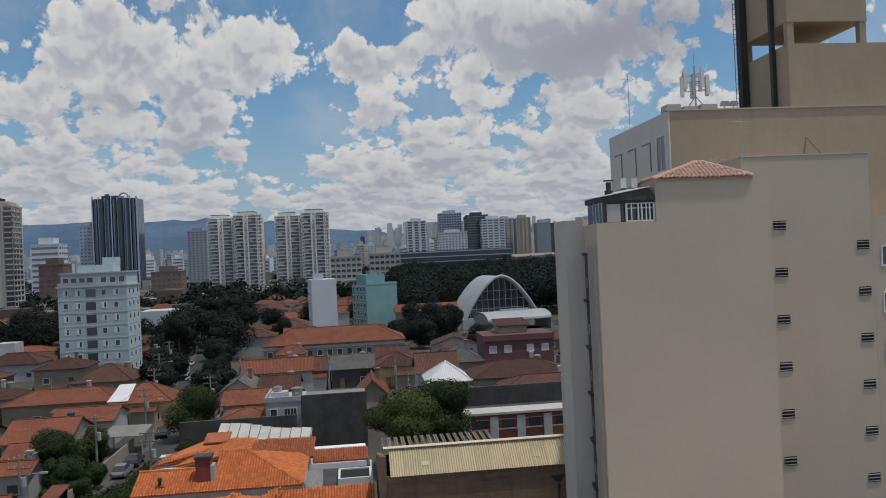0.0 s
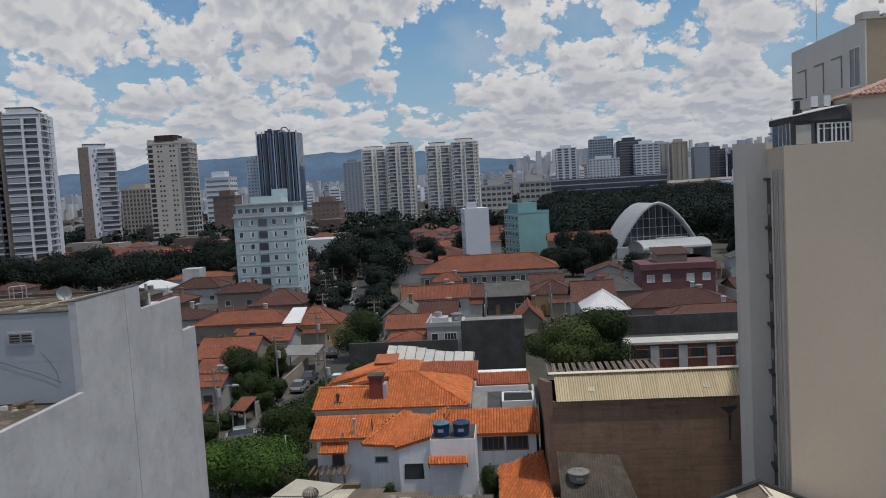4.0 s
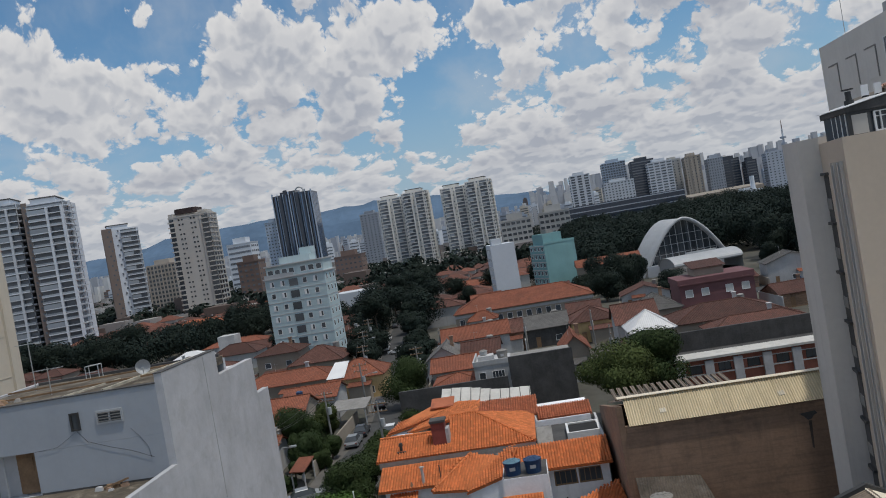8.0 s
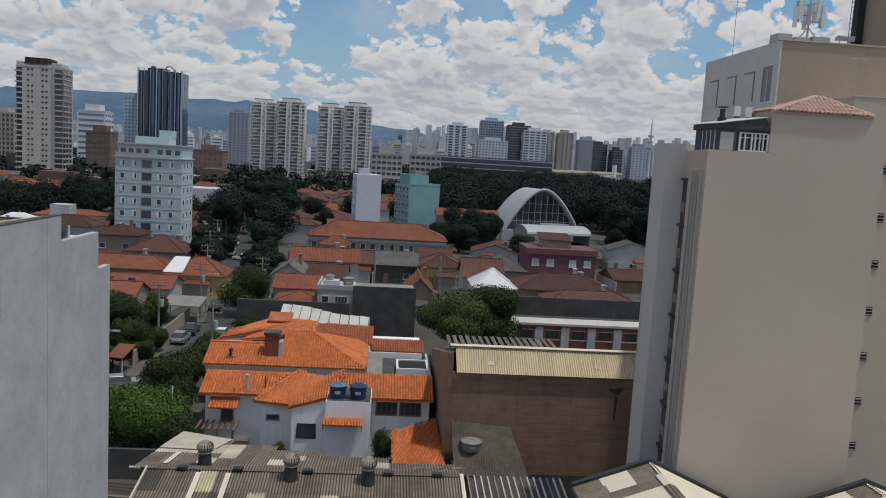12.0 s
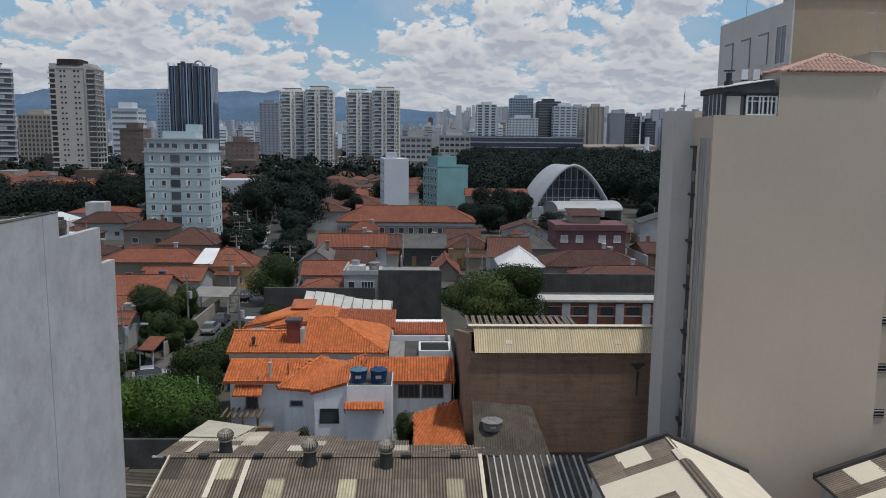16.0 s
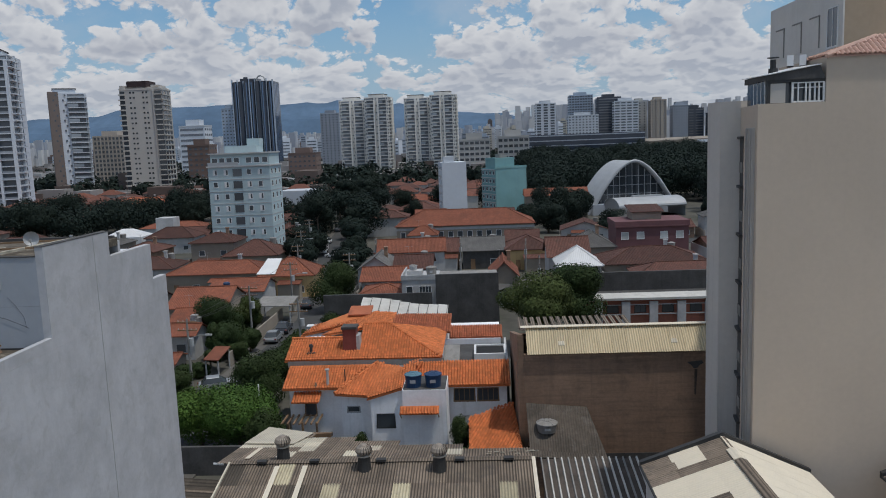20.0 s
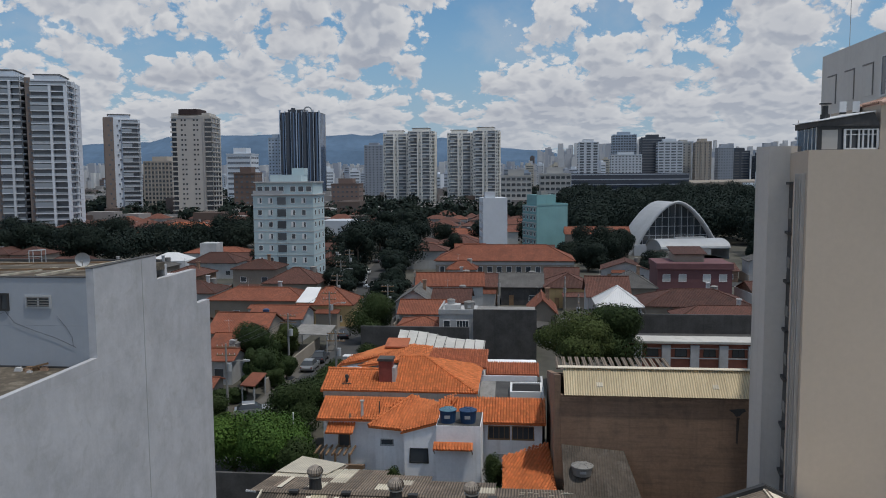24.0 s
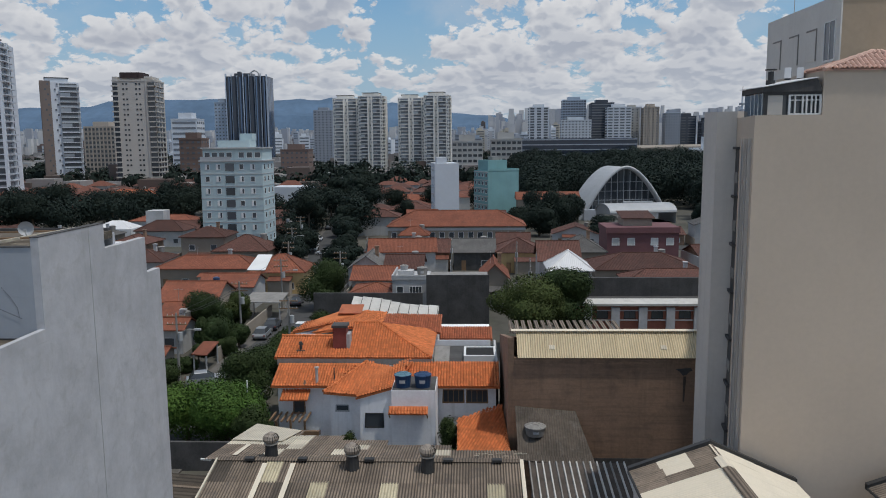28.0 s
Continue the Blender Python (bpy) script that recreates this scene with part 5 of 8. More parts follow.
# ---- brick warehouse with beige sheet roof ----
def brick_shed():
    s = thing("warehouse", "tall brown brick warehouse with beige corrugated sheet roof", "warehouse", 14, 62, 0)
    wpart("wall", M().box(3.75, 24, 56.0, 56.3, 0, 9.9), "brick_wall", s)
    wpart("wall", M().hull([(3.3, 56.0, 0), (3.74, 56.0, 0), (3.74, 74, 0), (3.3, 74, 0)], [(3.3, 56.0, 11.4), (3.74, 56.0, 11.4), (3.74, 74, 7.2), (3.3, 74, 7.2)]), "brick_wall", s)
    wpart("wall", M().box(3.75, 24, 73.7, 74, 0, 7.0), "brick_wall", s)
    wpart("wall", M().box(23.7, 24, 56.301, 73.69, 0, 7.0), "brick_wall", s)
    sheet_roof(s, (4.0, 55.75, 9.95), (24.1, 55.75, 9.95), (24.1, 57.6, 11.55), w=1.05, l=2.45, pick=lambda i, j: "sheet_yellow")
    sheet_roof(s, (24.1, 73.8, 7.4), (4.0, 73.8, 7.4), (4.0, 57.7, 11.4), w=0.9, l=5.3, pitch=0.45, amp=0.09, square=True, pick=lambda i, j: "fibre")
    wpart("ridge_cap", M().slab([(3.6, 57.35, 11.62), (24.1, 57.35, 11.62), (24.1, 57.65, 11.7), (3.6, 57.65, 11.7)], 0.04), "sheet_white", s)
    for x in (6.6, 14.9):
        wpart("roof_hatch", M().hull([(x - 0.22, 56.3, 10.35), (x + 0.22, 56.3, 10.35), (x + 0.22, 56.6, 10.6), (x - 0.22, 56.6, 10.6)], [(x - 0.22, 56.3, 10.5), (x + 0.22, 56.3, 10.5), (x + 0.22, 56.6, 10.72), (x - 0.22, 56.6, 10.72)]), "sheet_light", s)
    # protruding rib ends of the rear sheets
    for k in range(17):
        x = 3.5 + 0.52 * k
        wpart("rib_end", M().slab([(x, 57.9, 11.45), (x + 0.3, 57.9, 11.45), (x + 0.3, 61.4, 11.5), (x, 61.4, 11.5)], 0.1), "fibre", s)
    # damp blot with its runs under the eave, sooty course along the top, pale footing
    blot = [(15.7, 9.05), (16.0, 8.85), (16.25, 8.55), (16.5, 8.6), (16.7, 8.85), (16.95, 8.95), (16.8, 9.15), (16.2, 9.1)]
    wpart("stain", M().hull([(x, 55.985, z) for x, z in blot], [(x, 55.997, z) for x, z in blot]), "concrete_dark", s, "dark damp blot")
    wpart("stain", M().hull([(16.28, 55.99, 6.6), (16.4, 55.99, 6.5), (16.5, 55.99, 8.5), (16.28, 55.99, 8.5)], [(16.28, 55.997, 6.6), (16.4, 55.997, 6.5), (16.5, 55.997, 8.5), (16.28, 55.997, 8.5)]), "rib_brown", s)
    wpart("top_course", M().box(3.8, 23.9, 55.97, 55.996, 9.45, 9.75), "brick_old", s, "sooty top course")
    wpart("footing", M().box(3.8, 23.9, 55.96, 55.996, 0, 2.1), "concrete_dark", s, "grey cement footing")
    return s


brick_shed()


# ---- two low gabled blocks below ----
def gable_block(x0, x1, y1, xm, zl, zm, zr):
    """A long block under an uneven gable; zl, zm, zr: the eaves and the ridge."""
    g = thing("row_block", "low white block with gabled roof of patched corrugated sheets", "building", xm, 30, 0, group="gabled blocks in the yard")
    wpart("wall", M().box(x0 + 0.2, x1 - 0.2, 16, y1 - 0.2, 0, min(zl, zr) - 0.15), "plaster_grey", g)
    wpart("gable", M().hull([(x0 + 0.2, y1 - 0.4, zr - 0.15), (x1 - 0.2, y1 - 0.4, zr - 0.15), (x1 - 0.2, y1 - 0.2, zr - 0.15), (x0 + 0.2, y1 - 0.2, zr - 0.15)], [(x0 + 0.2, y1 - 0.4, zl - 0.12), (xm, y1 - 0.4, zm - 0.15), (xm, y1 - 0.2, zm - 0.15), (x0 + 0.2, y1 - 0.2, zl - 0.12)]), "plaster_grey", g)

    def pick(i, j):
        if i < 2:
            return "sheet_white" if j == 1 else "fibre"
        return "fibre" if i == 2 or (6 <= i < 9 and j < 2) else "sheet_white"

    sheet_roof(g, (x0, y1, zl), (x0, 16, zl), (xm, 16, zm), w=0.9, l=1.5, pick=pick)
    sheet_roof(g, (x1, 16, zr), (x1, y1, zr), (xm, y1, zm), w=1.3, l=2.4, pick=lambda i, j: "sheet_white")
    wpart("ridge_cap", M().slab([(xm - 0.3, 16, zm + 0.0), (xm, 16, zm + 0.12), (xm, y1 - 2.9, zm + 0.12), (xm - 0.3, y1 - 2.9, zm + 0.0)], 0.03).slab([(xm + 0.004, 16, zm + 0.12), (xm + 0.3, 16, zm + 0.0), (xm + 0.3, y1 - 2.9, zm + 0.0), (xm + 0.004, y1 - 2.9, zm + 0.12)], 0.03), "fibre", g)
    wpart("ridge_cap", M().slab([(xm - 0.3, y1 - 2.85, zm + 0.0), (xm, y1 - 2.85, zm + 0.12), (xm, y1 - 1.6, zm + 0.12), (xm - 0.3, y1 - 1.6, zm + 0.0)], 0.03).slab([(xm + 0.004, y1 - 2.85, zm + 0.12), (xm + 0.3, y1 - 2.85, zm + 0.0), (xm + 0.3, y1 - 1.6, zm + 0.0), (xm + 0.004, y1 - 1.6, zm + 0.12)], 0.03), "sheet_white", g, "new white ridge piece")
    for (xa, za), (xb, zb) in (((x0 - 0.05, zl + 0.05), (xm, zm + 0.12)), ((xm, zm + 0.12), (x1 + 0.05, zr + 0.05))):
        wpart("verge", M().hull([(xa, y1, za - 0.2), (xb, y1, zb - 0.2), (xb, y1 + 0.3, zb - 0.2), (xa, y1 + 0.3, za - 0.2)], [(xa, y1, za + 0.14), (xb, y1, zb + 0.14), (xb, y1 + 0.3, zb + 0.14), (xa, y1 + 0.3, za + 0.14)]), "iron", g, "black bitumen-coated verge")
    wpart("gutter", M().tube((x0 - 0.05, 16, zl - 0.05), (x0 - 0.05, y1, zl - 0.05), 0.07, 0.07, 6), "iron", g)
    for k in range(8):
        y = y1 - 1.6 - 2.6 * k
        for z in (2.4, 5.4):
            wwindow(g, x0 + 0.2, y, z, 1.0, 1.4, face="-x", frame_mat="paint_grey")
    return g


gable_block(9.0, 17.75, 39.3, 13.2, 8.4, 9.9, 7.85)
gable_block(21.2, 29.4, 38.7, 25.3, 7.85, 9.3, 7.85)
# dark concrete stands for the shade under the hedge
yard = solo("wall_yard", M().box(-26.0, -17.0, 57.8, 58.1, 0, 2.4), "concrete_dark", "yard wall behind the hedge, darkened for shade", "wall", kind="structure")

# ---- houses of the quarter ----
ROOFS = {"tile_red": "red clay tile", "tile_old_shaded": "old shade-darkened clay tile", "fibre_flat": "grey fibre-cement", "metal_white": "white metal", "tile_worn": "bright orange clay tile"}
WALLS = {"plaster_white": "white", "plaster_cream": "cream", "plaster_ochre": "ochre", "brick_old": "bare brick", "concrete_dark": "dark concrete"}


def house(x, y, w, d, eave, rise, kind, wall="plaster_white", roof="tile_old_shaded", yaw=0.0, detail=True):
    """A house of one or two storeys, its front towards -y; kind: hip, gable (ridge along x), gabley (ridge along y)."""
    hs = thing("house", f"{WALLS[wall]} house with {'hipped' if kind == 'hip' else 'gabled'} {ROOFS[roof]} roof", "house", x, y, 0, yaw, group="houses of the quarter")
    a, b, o = w / 2, d / 2, 0.4
    t = 0.13
    m = M().box(-a, a, -b, b, 0, eave - 0.02)
    r = M()
    e, A, B = eave - 0.02, a + o, b + o
    z = eave + rise
    if kind == "gable":
        m.hull([(-a, -b, eave - 0.02), (a, -b, eave - 0.02), (a, b, eave - 0.02), (-a, b, eave - 0.02)], [(-a, -0.05, z - 0.15), (a, -0.05, z - 0.15), (a, 0.05, z - 0.15), (-a, 0.05, z - 0.15)])
        part("roof", M().slab([(-A, -B, e), (A, -B, e), (A, 0, z), (-A, 0, z)], t), roof, hs)
        part("roof", M().slab([(A, B, e), (-A, B, e), (-A, 0.002, z), (A, 0.002, z)], t), roof, hs)
        part("ridge_cap", M().tube((-A, 0, z), (A, 0, z), 0.13, 0.13, 6), roof, hs)
    elif kind == "gabley":
        m.hull([(-a, -b, eave - 0.02), (a, -b, eave - 0.02), (a, b, eave - 0.02), (-a, b, eave - 0.02)], [(-0.05, -b, z - 0.15), (0.05, -b, z - 0.15), (0.05, b, z - 0.15), (-0.05, b, z - 0.15)])
        part("roof", M().slab([(-A, B, e), (-A, -B, e), (0, -B, z), (0, B, z)], t), roof, hs)
        part("roof", M().slab([(A, -B, e), (A, B, e), (0.002, B, z), (0.002, -B, z)], t), roof, hs)
        part("ridge_cap", M().tube((0, -B, z), (0, B, z), 0.13, 0.13, 6), roof, hs)
    else:
        k = min(A, B)
        if A >= B:
            p, q = (-A + k * 0.98, 0, z), (A - k * 0.98, 0, z)
        else:
            p, q = (0, -B + k, z), (0, B - k, z)
        c = [(-A, -B, e), (A, -B, e), (A, B, e), (-A, B, e)]
        if A >= B:
            for pts in ((c[0], c[1], q, p), (c[2], c[3], p, q), (c[1], c[2], q), (c[3], c[0], p)):
                part("roof", M().slab(list(pts), t), roof, hs)
        else:
            for pts in ((c[0], c[1], p), (c[2], c[3], q), (c[1], c[2], q, p), (c[3], c[0], p, q)):
                part("roof", M().slab(list(pts), t), roof, hs)
        cap = M().tube(p, q, 0.13, 0.13, 6) if (Vector(p) - Vector(q)).length > 0.05 else M()
        for s, g in ((c[0], p), (c[1], q if A >= B else p), (c[2], q), (c[3], p if A >= B else q)):
            cap.tube(s, g, 0.12, 0.12, 6)
        part("ridge_cap", cap, roof, hs)
    part("wall", m, wall, hs)
    if detail:
        clutter(hs, x, y, a, b, eave, rise, wall, roof)
        for s in range(max(1, int(eave // 2.8))):
            n = max(1, int(w // 3.2))
            for i in range(n):
                u = -a + w * (i + 0.5) / n
                if s == 0 and i == 0 and n > 1:
                    d0 = part("door", M().box(u - 0.45, u + 0.45, -b - 0.05, -b - 0.004, 0.05, 2.1), "wood", hs)
                    continue
                window(hs, u, -b, 0.95 + 2.8 * s, 1.3, 1.15, frame_mat="paint_white" if (i + s) % 2 else "paint_grey")
            if d > 5:
                window(hs, a, 0, 0.95 + 2.8 * s, 1.2, 1.1, face="+x", frame_mat="paint_grey")
    return hs


def clutter(hs, x, y, a, b, eave, rise, wall, roof):
    """What gathers round a small house: lean-tos, yard walls, chimneys, aerials."""
    rg = random.Random(int(x * 13 + y * 7))
    if rg.random() < 0.55:
        u, w2, d2 = rg.uniform(-a * 0.5, a * 0.5), rg.uniform(1.4, 2.4), rg.uniform(1.8, 3.0)
        h2 = min(2.7, eave - 0.6)
        an = part("annexe", M().box(u - w2, u + w2, -b - d2, -b - 0.004, 0, h2), rg.choice(("plaster_white", "plaster_cream", "plaster_white")), hs)
        part("annexe_roof", M().slab([(u - w2 - 0.2, -b - d2 - 0.3, h2 + 0.1), (u + w2 + 0.2, -b - d2 - 0.3, h2 + 0.1), (u + w2 + 0.2, -b - 0.01, h2 + 0.55), (u - w2 - 0.2, -b - 0.01, h2 + 0.55)], 0.08), rg.choice(("tile_red", "fibre_flat", "tile_old_shaded", "metal_white")), an)
    if rg.random() < 0.5:
        part("chimney", M().box(a * 0.3, a * 0.3 + 0.6, b * 0.2, b * 0.2 + 0.6, eave, eave + rise + 0.8).box(a * 0.3 - 0.1, a * 0.3 + 0.7, b * 0.2 - 0.1, b * 0.2 + 0.7, eave + rise + 0.804, eave + rise + 0.95), rg.choice(("plaster_white", "brick_old")), hs)
    if rg.random() < 0.4:
        z = eave + rise * 0.6
        part("aerial", M().tube((-a * 0.3, 0, z), (-a * 0.3, 0, z + 2.4), 0.03, 0.02, 5).tube((-a * 0.3 - 0.6, 0, z + 2.2), (-a * 0.3 + 0.6, 0, z + 2.2), 0.02, 0.02, 4), "steel", hs)
    part("yard_wall", M().box(-a - 0.6, -a - 0.42, -b - 2.6, b + 0.6, 0, rg.uniform(1.8, 3.2)), rg.choice(("plaster_white", "concrete", "plaster_cream")), hs)
    if rg.random() < 0.5:
        t = rg.uniform(0.5, 0.8)
        m = M().cyl(a * 0.5, b * 0.55, eave + rise * 0.2, eave + rise * 0.6 + 0.9, t * 0.85, t, 14).cyl(a * 0.5, b * 0.55, eave + rise * 0.6 + 0.904, eave + rise * 0.6 + 1.05, t * 1.04, t * 0.6, 14)
        part("cistern", m, rg.choice(("tank_blue", "concrete", "concrete")), hs)


house(-33.5, 134.9, 9.5, 8.4, 4.0, 2.6, "hip", "plaster_ochre", "tile_red")
house(-47.5, 139.0, 18.2, 8.4, 4.0, 1.8, "hip", "plaster_cream", "tile_red")
house(-38.4, 121.8, 8.6, 7.4, 3.8, 1.5, "gable", "plaster_white", "tile_red")
house(-40.6, 111.8, 8.4, 9.4, 3.6, 2.2, "gable", "plaster_cream", "tile_red")
house(-57.0, 165.0, 9.4, 8.4, 6.6, 1.7, "hip", "plaster_cream", "tile_old_shaded")
house(-47.5, 161.2, 11.3, 10.4, 4.2, 2.8, "hip", "plaster_cream", "tile_old_shaded")
house(-80.3, 198.6, 12.6, 8.4, 4.2, 2.4, "hip", "plaster_white", "tile_old_shaded")
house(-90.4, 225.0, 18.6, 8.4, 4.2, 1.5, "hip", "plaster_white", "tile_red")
house(-54.9, 235.4, 11.4, 7.4, 4.2, 1.9, "gable", "plaster_white", "tile_old_shaded")
house(-51.6, 206.5, 6.7, 7.4, 4.2, 1.8, "hip", "plaster_cream", "tile_old_shaded")
house(-48.5, 196.3, 5.2, 7.4, 4.2, 1.7, "hip", "plaster_cream", "tile_old_shaded")
house(-38.9, 101.9, 4.4, 5.4, 3.4, 1.3, "gable", "plaster_white", "tile_red")
house(-37.2, 94.4, 3.4, 4.4, 3.2, 1.0, "gable", "plaster_white", "tile_red")
house(-35.6, 83.6, 3.4, 3.6, 2.6, 0.7, "gable", "plaster_cream", "tile_red")
house(-17.7, 134.4, 6.1, 9.4, 4.6, 2.3, "gabley", "plaster_white", "fibre_flat")
house(-11.3, 134.3, 6.3, 8.4, 4.6, 1.9, "gable", "plaster_white", "tile_old_shaded")
house(-15.1, 125.3, 7.5, 7.4, 4.2, 1.7, "gable", "plaster_white", "tile_red")
house(-14.0, 115.1, 6.8, 6.4, 4.0, 0.9, "hip", "plaster_cream", "tile_red")
house(4.1, 125.7, 4.2, 9.4, 4.4, 2.4, "gabley", "plaster_cream", "tile_red")
house(-17.0, 162.5, 9.1, 9.4, 3.6, 2.1, "hip", "brick_old", "tile_old_shaded")
house(-7.9, 160.8, 7.7, 9.4, 3.8, 2.2, "gable", "brick_old", "tile_old_shaded")
house(0.8, 160.6, 8.4, 9.4, 3.8, 2.3, "gable", "concrete_dark", "fibre_flat")
house(10.0, 158.1, 9.0, 10.4, 4.2, 2.3, "hip", "plaster_ochre", "tile_old_shaded")
hx = house(15.8, 122.2, 6.4, 7.4, 6.2, 2.6, "hip", "plaster_white", "metal_white", detail=False)
# dark panel on the front wall stands for the verandah's shade
part("verandah", M().box(-2.9, 2.9, -3.78, -3.704, 3.9, 5.95), "concrete_dark", hx, "dark panel for the shade of a screened verandah")
for k in range(5):
    part("mullion", M().box(-2.9 + 1.4 * k, -2.82 + 1.4 * k, -3.84, -3.784, 3.9, 5.95), "paint_grey", hx)
house(15.3, 133.8, 6.8, 8.4, 6.0, 2.9, "gable", "plaster_white", "tile_old_shaded")
house(22.6, 155.8, 7.8, 11.4, 4.6, 2.6, "hip", "plaster_cream", "fibre_flat")
house(31.0, 139.5, 18.0, 11.4, 3.8, 2.2, "hip", "plaster_cream", "tile_old_shaded")
house(33.4, 127.5, 15.6, 7.4, 3.4, 1.6, "hip", "plaster_cream", "tile_old_shaded")
sc = house(-3.6, 198.3, 34.4, 13.4, 5.4, 3.4, "hip", "plaster_cream", "tile_red", detail=False)
part("frieze", M().box(-17.3, 17.3, -6.85, -6.704, 4.3, 4.9), "plaster_white", sc)
for k in range(14):
    window(sc, -15.6 + 2.4 * k, -6.7, 2.4, 1.3, 1.5)
house(-13.7, 187.1, 6.8, 5.4, 4.0, 1.9, "hip", "plaster_white", "tile_red")
house(-24.9, 305.4, 17.3, 11.4, 4.0, 2.2, "hip", "plaster_cream", "tile_red")
house(-20.8, 264.1, 14.5, 11.4, 4.0, 2.0, "hip", "plaster_cream", "tile_old_shaded")
house(-133.5, 300, 23, 12, 6.0, 3.0, "hip", "plaster_cream", "tile_worn")
TAKEN = [(o.location.x, o.location.y) for o in list(scene.collection.objects) if o.name.startswith("house") and o.parent is None]


def street_x(y):
    for (x0, y0), (x1, y1) in zip(STREET, STREET[1:]):
        if y0 <= y <= y1:
            return x0 + (x1 - x0) * (y - y0) / (y1 - y0)
    return -75


rs = random.Random(11)
RESERVED = ((-64, -43, 170, 192), (-14, 20, 225, 285), (22, 80, 205, 300), (-26, 20, 186, 212), (26, 46, 150, 172), (10, 40, 92, 112), (-12, 6, 98, 126), (-84, -60, 290, 325), (-40, 40, 40, 92), (-140, -112, 215, 300), (-110, -92, 205, 300), (18, 300, 205, 620))
far_walls, far_roofs = M(), M()
for row in range(30):
    y = 104 + 11.6 * row
    x = -170 - 0.3 * y
    while x < 75 + 0.25 * y:
        w = rs.uniform(7, 13)
        cx = x + w / 2
        x += w + rs.uniform(0.6, 3.2)
        cy = y + rs.uniform(-2, 2)
        if abs(cx - street_x(cy)) < 6.5 + w / 2 or abs(cy - 182) < 9:
            continue
        if cx < -22 - 0.02 * y - 0.62 * y + 0 or any(a - w / 2 < cx < b + w / 2 and c - 5 < cy < d + 5 for a, b, c, d in RESERVED):
            continue
        if any(abs(cx - a) < 7.5 + w / 2 and abs(cy - b) < 11 for a, b in TAKEN):
            continue
        if cy > 228:
            a, b, e, z = w / 2, rs.uniform(4, 5), rs.choice((2.9, 3.3, 5.4)), rs.uniform(1.5, 2.6)
            far_walls.box(cx - a, cx + a, cy - b, cy + b, 0, e)
            a, b = a + 0.4, b + 0.4
            far_roofs.hull([(cx - a, cy - b, e + 0.01), (cx + a, cy - b, e + 0.01), (cx + a, cy + b, e + 0.01), (cx - a, cy + b, e + 0.01)],
                           [(cx - a + b * 0.9, cy - 0.05, e + z), (cx + a - b * 0.9, cy - 0.05, e + z), (cx + a - b * 0.9, cy + 0.05, e + z), (cx - a + b * 0.9, cy + 0.05, e + z)])
            continue
        # mostly the darker tile, standing for cloud shade over these houses
        roof = rs.choice(("tile_old_shaded", "tile_old_shaded", "tile_red", "tile_old_shaded", "tile_old_shaded", "fibre_flat", "metal_white" if rs.random() < 0.35 else "tile_red"))
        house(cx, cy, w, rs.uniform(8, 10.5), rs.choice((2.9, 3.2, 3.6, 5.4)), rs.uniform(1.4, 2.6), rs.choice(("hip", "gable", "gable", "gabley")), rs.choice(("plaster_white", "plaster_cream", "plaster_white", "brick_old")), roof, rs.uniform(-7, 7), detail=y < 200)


solo("far_house_walls", far_walls, "wall_far", "walls of many small far-off houses", "houses", kind="stuff")
solo("far_house_roofs", far_roofs, "tile_far", "brown tiled roofs of many far-off houses", "roofs", kind="stuff")


# ---- blocks of flats ----
def windows_grid(b, cols, z0, storeys, sh, w, h, y, face="-y", glassy="glass", frame_mat="paint_white"):
    for s in range(storeys):
        for c in cols:
            if face == "-y":
                window(b, c, y, z0 + s * sh, w, h, face=face, glassy=glassy, frame_mat=frame_mat)
            else:
                window(b, y, c, z0 + s * sh, w, h, face=face, glassy=glassy, frame_mat=frame_mat)


def mint_block():
    b = thing("apartment_block", "pale mint-white eight-storey apartment block with small shuttered windows", "building", -54.6, 182, 0)
    b.scale = (0.945, 1, 1)
    part("wall", M().box(-7.6, 7.6, -7, 3, 0, 22.2), "mint", b)
    part("setback", M().box(-7.3, 7.3, -5.8, 2.8, 22.204, 25.1), "mint", b)
    part("penthouse", M().box(-4.5, 3.5, -3, 2.5, 25.4, 27.0).box(0.5, 3.6, -1, 2.4, 27.004, 28.6), "mint", b)
    part("cornice", M().box(-7.9, 7.9, -7.3, 3.3, 22.204, 22.5).box(-7.6, 7.6, -6.4, 3.1, 25.104, 25.4), "plaster_white", b)
    sh = 2.78
    for s in range(8):
        z = s * sh
        part("slab_edge", M().box(-7.66, 7.66, -7.06, 3.06, z + 2.62, z + 2.76), "plaster_white", b)
        for x in (-5.9, -3.2, 2.5, 5.2):
            window(b, x, -7, z + 0.9, 1.05, 1.25, glassy="glass")
        for q, x in enumerate((-5.9, -3.2, 2.5, 5.2)):
            if (q + s) % 3:
                part("shutter", shared("mintshut", lambda: mesh_of(M().box(-0.47, 0.02, -0.09, -0.065, 0.05, 1.2), "shutter", "paint_white")), "paint_white", b, at=(x, -7.0, z + 0.9))
        part("stair_window", shared("stairwin", lambda: mesh_of(M().box(-1.15, 1.15, -0.05, 0.0, 0, 1.7), "stair_window", "glass")), "glass", b, at=(-0.4, -7.004, z + 0.6))
        part("shaft_strip", M().box(-1.55, -1.5, -7.1, -7.004, z, z + 2.6).box(0.75, 0.8, -7.1, -7.004, z, z + 2.6), "mint", b)
        for y in (-5.2, -2.0, 1.2):
            window(b, 7.6, y, z + 0.9, 1.1, 1.25, face="+x")
    for x in (-6.2, -4.4, -2.6, -0.8, 2.2, 4.2, 6.2):
        window(b, x, -5.8, 23.0, 1.4, 1.3)
    part("railing", M().box(-7.5, 0, -7.2, -7.1, 22.504, 23.3), "paint_grey", b)
    return b


mint_block()


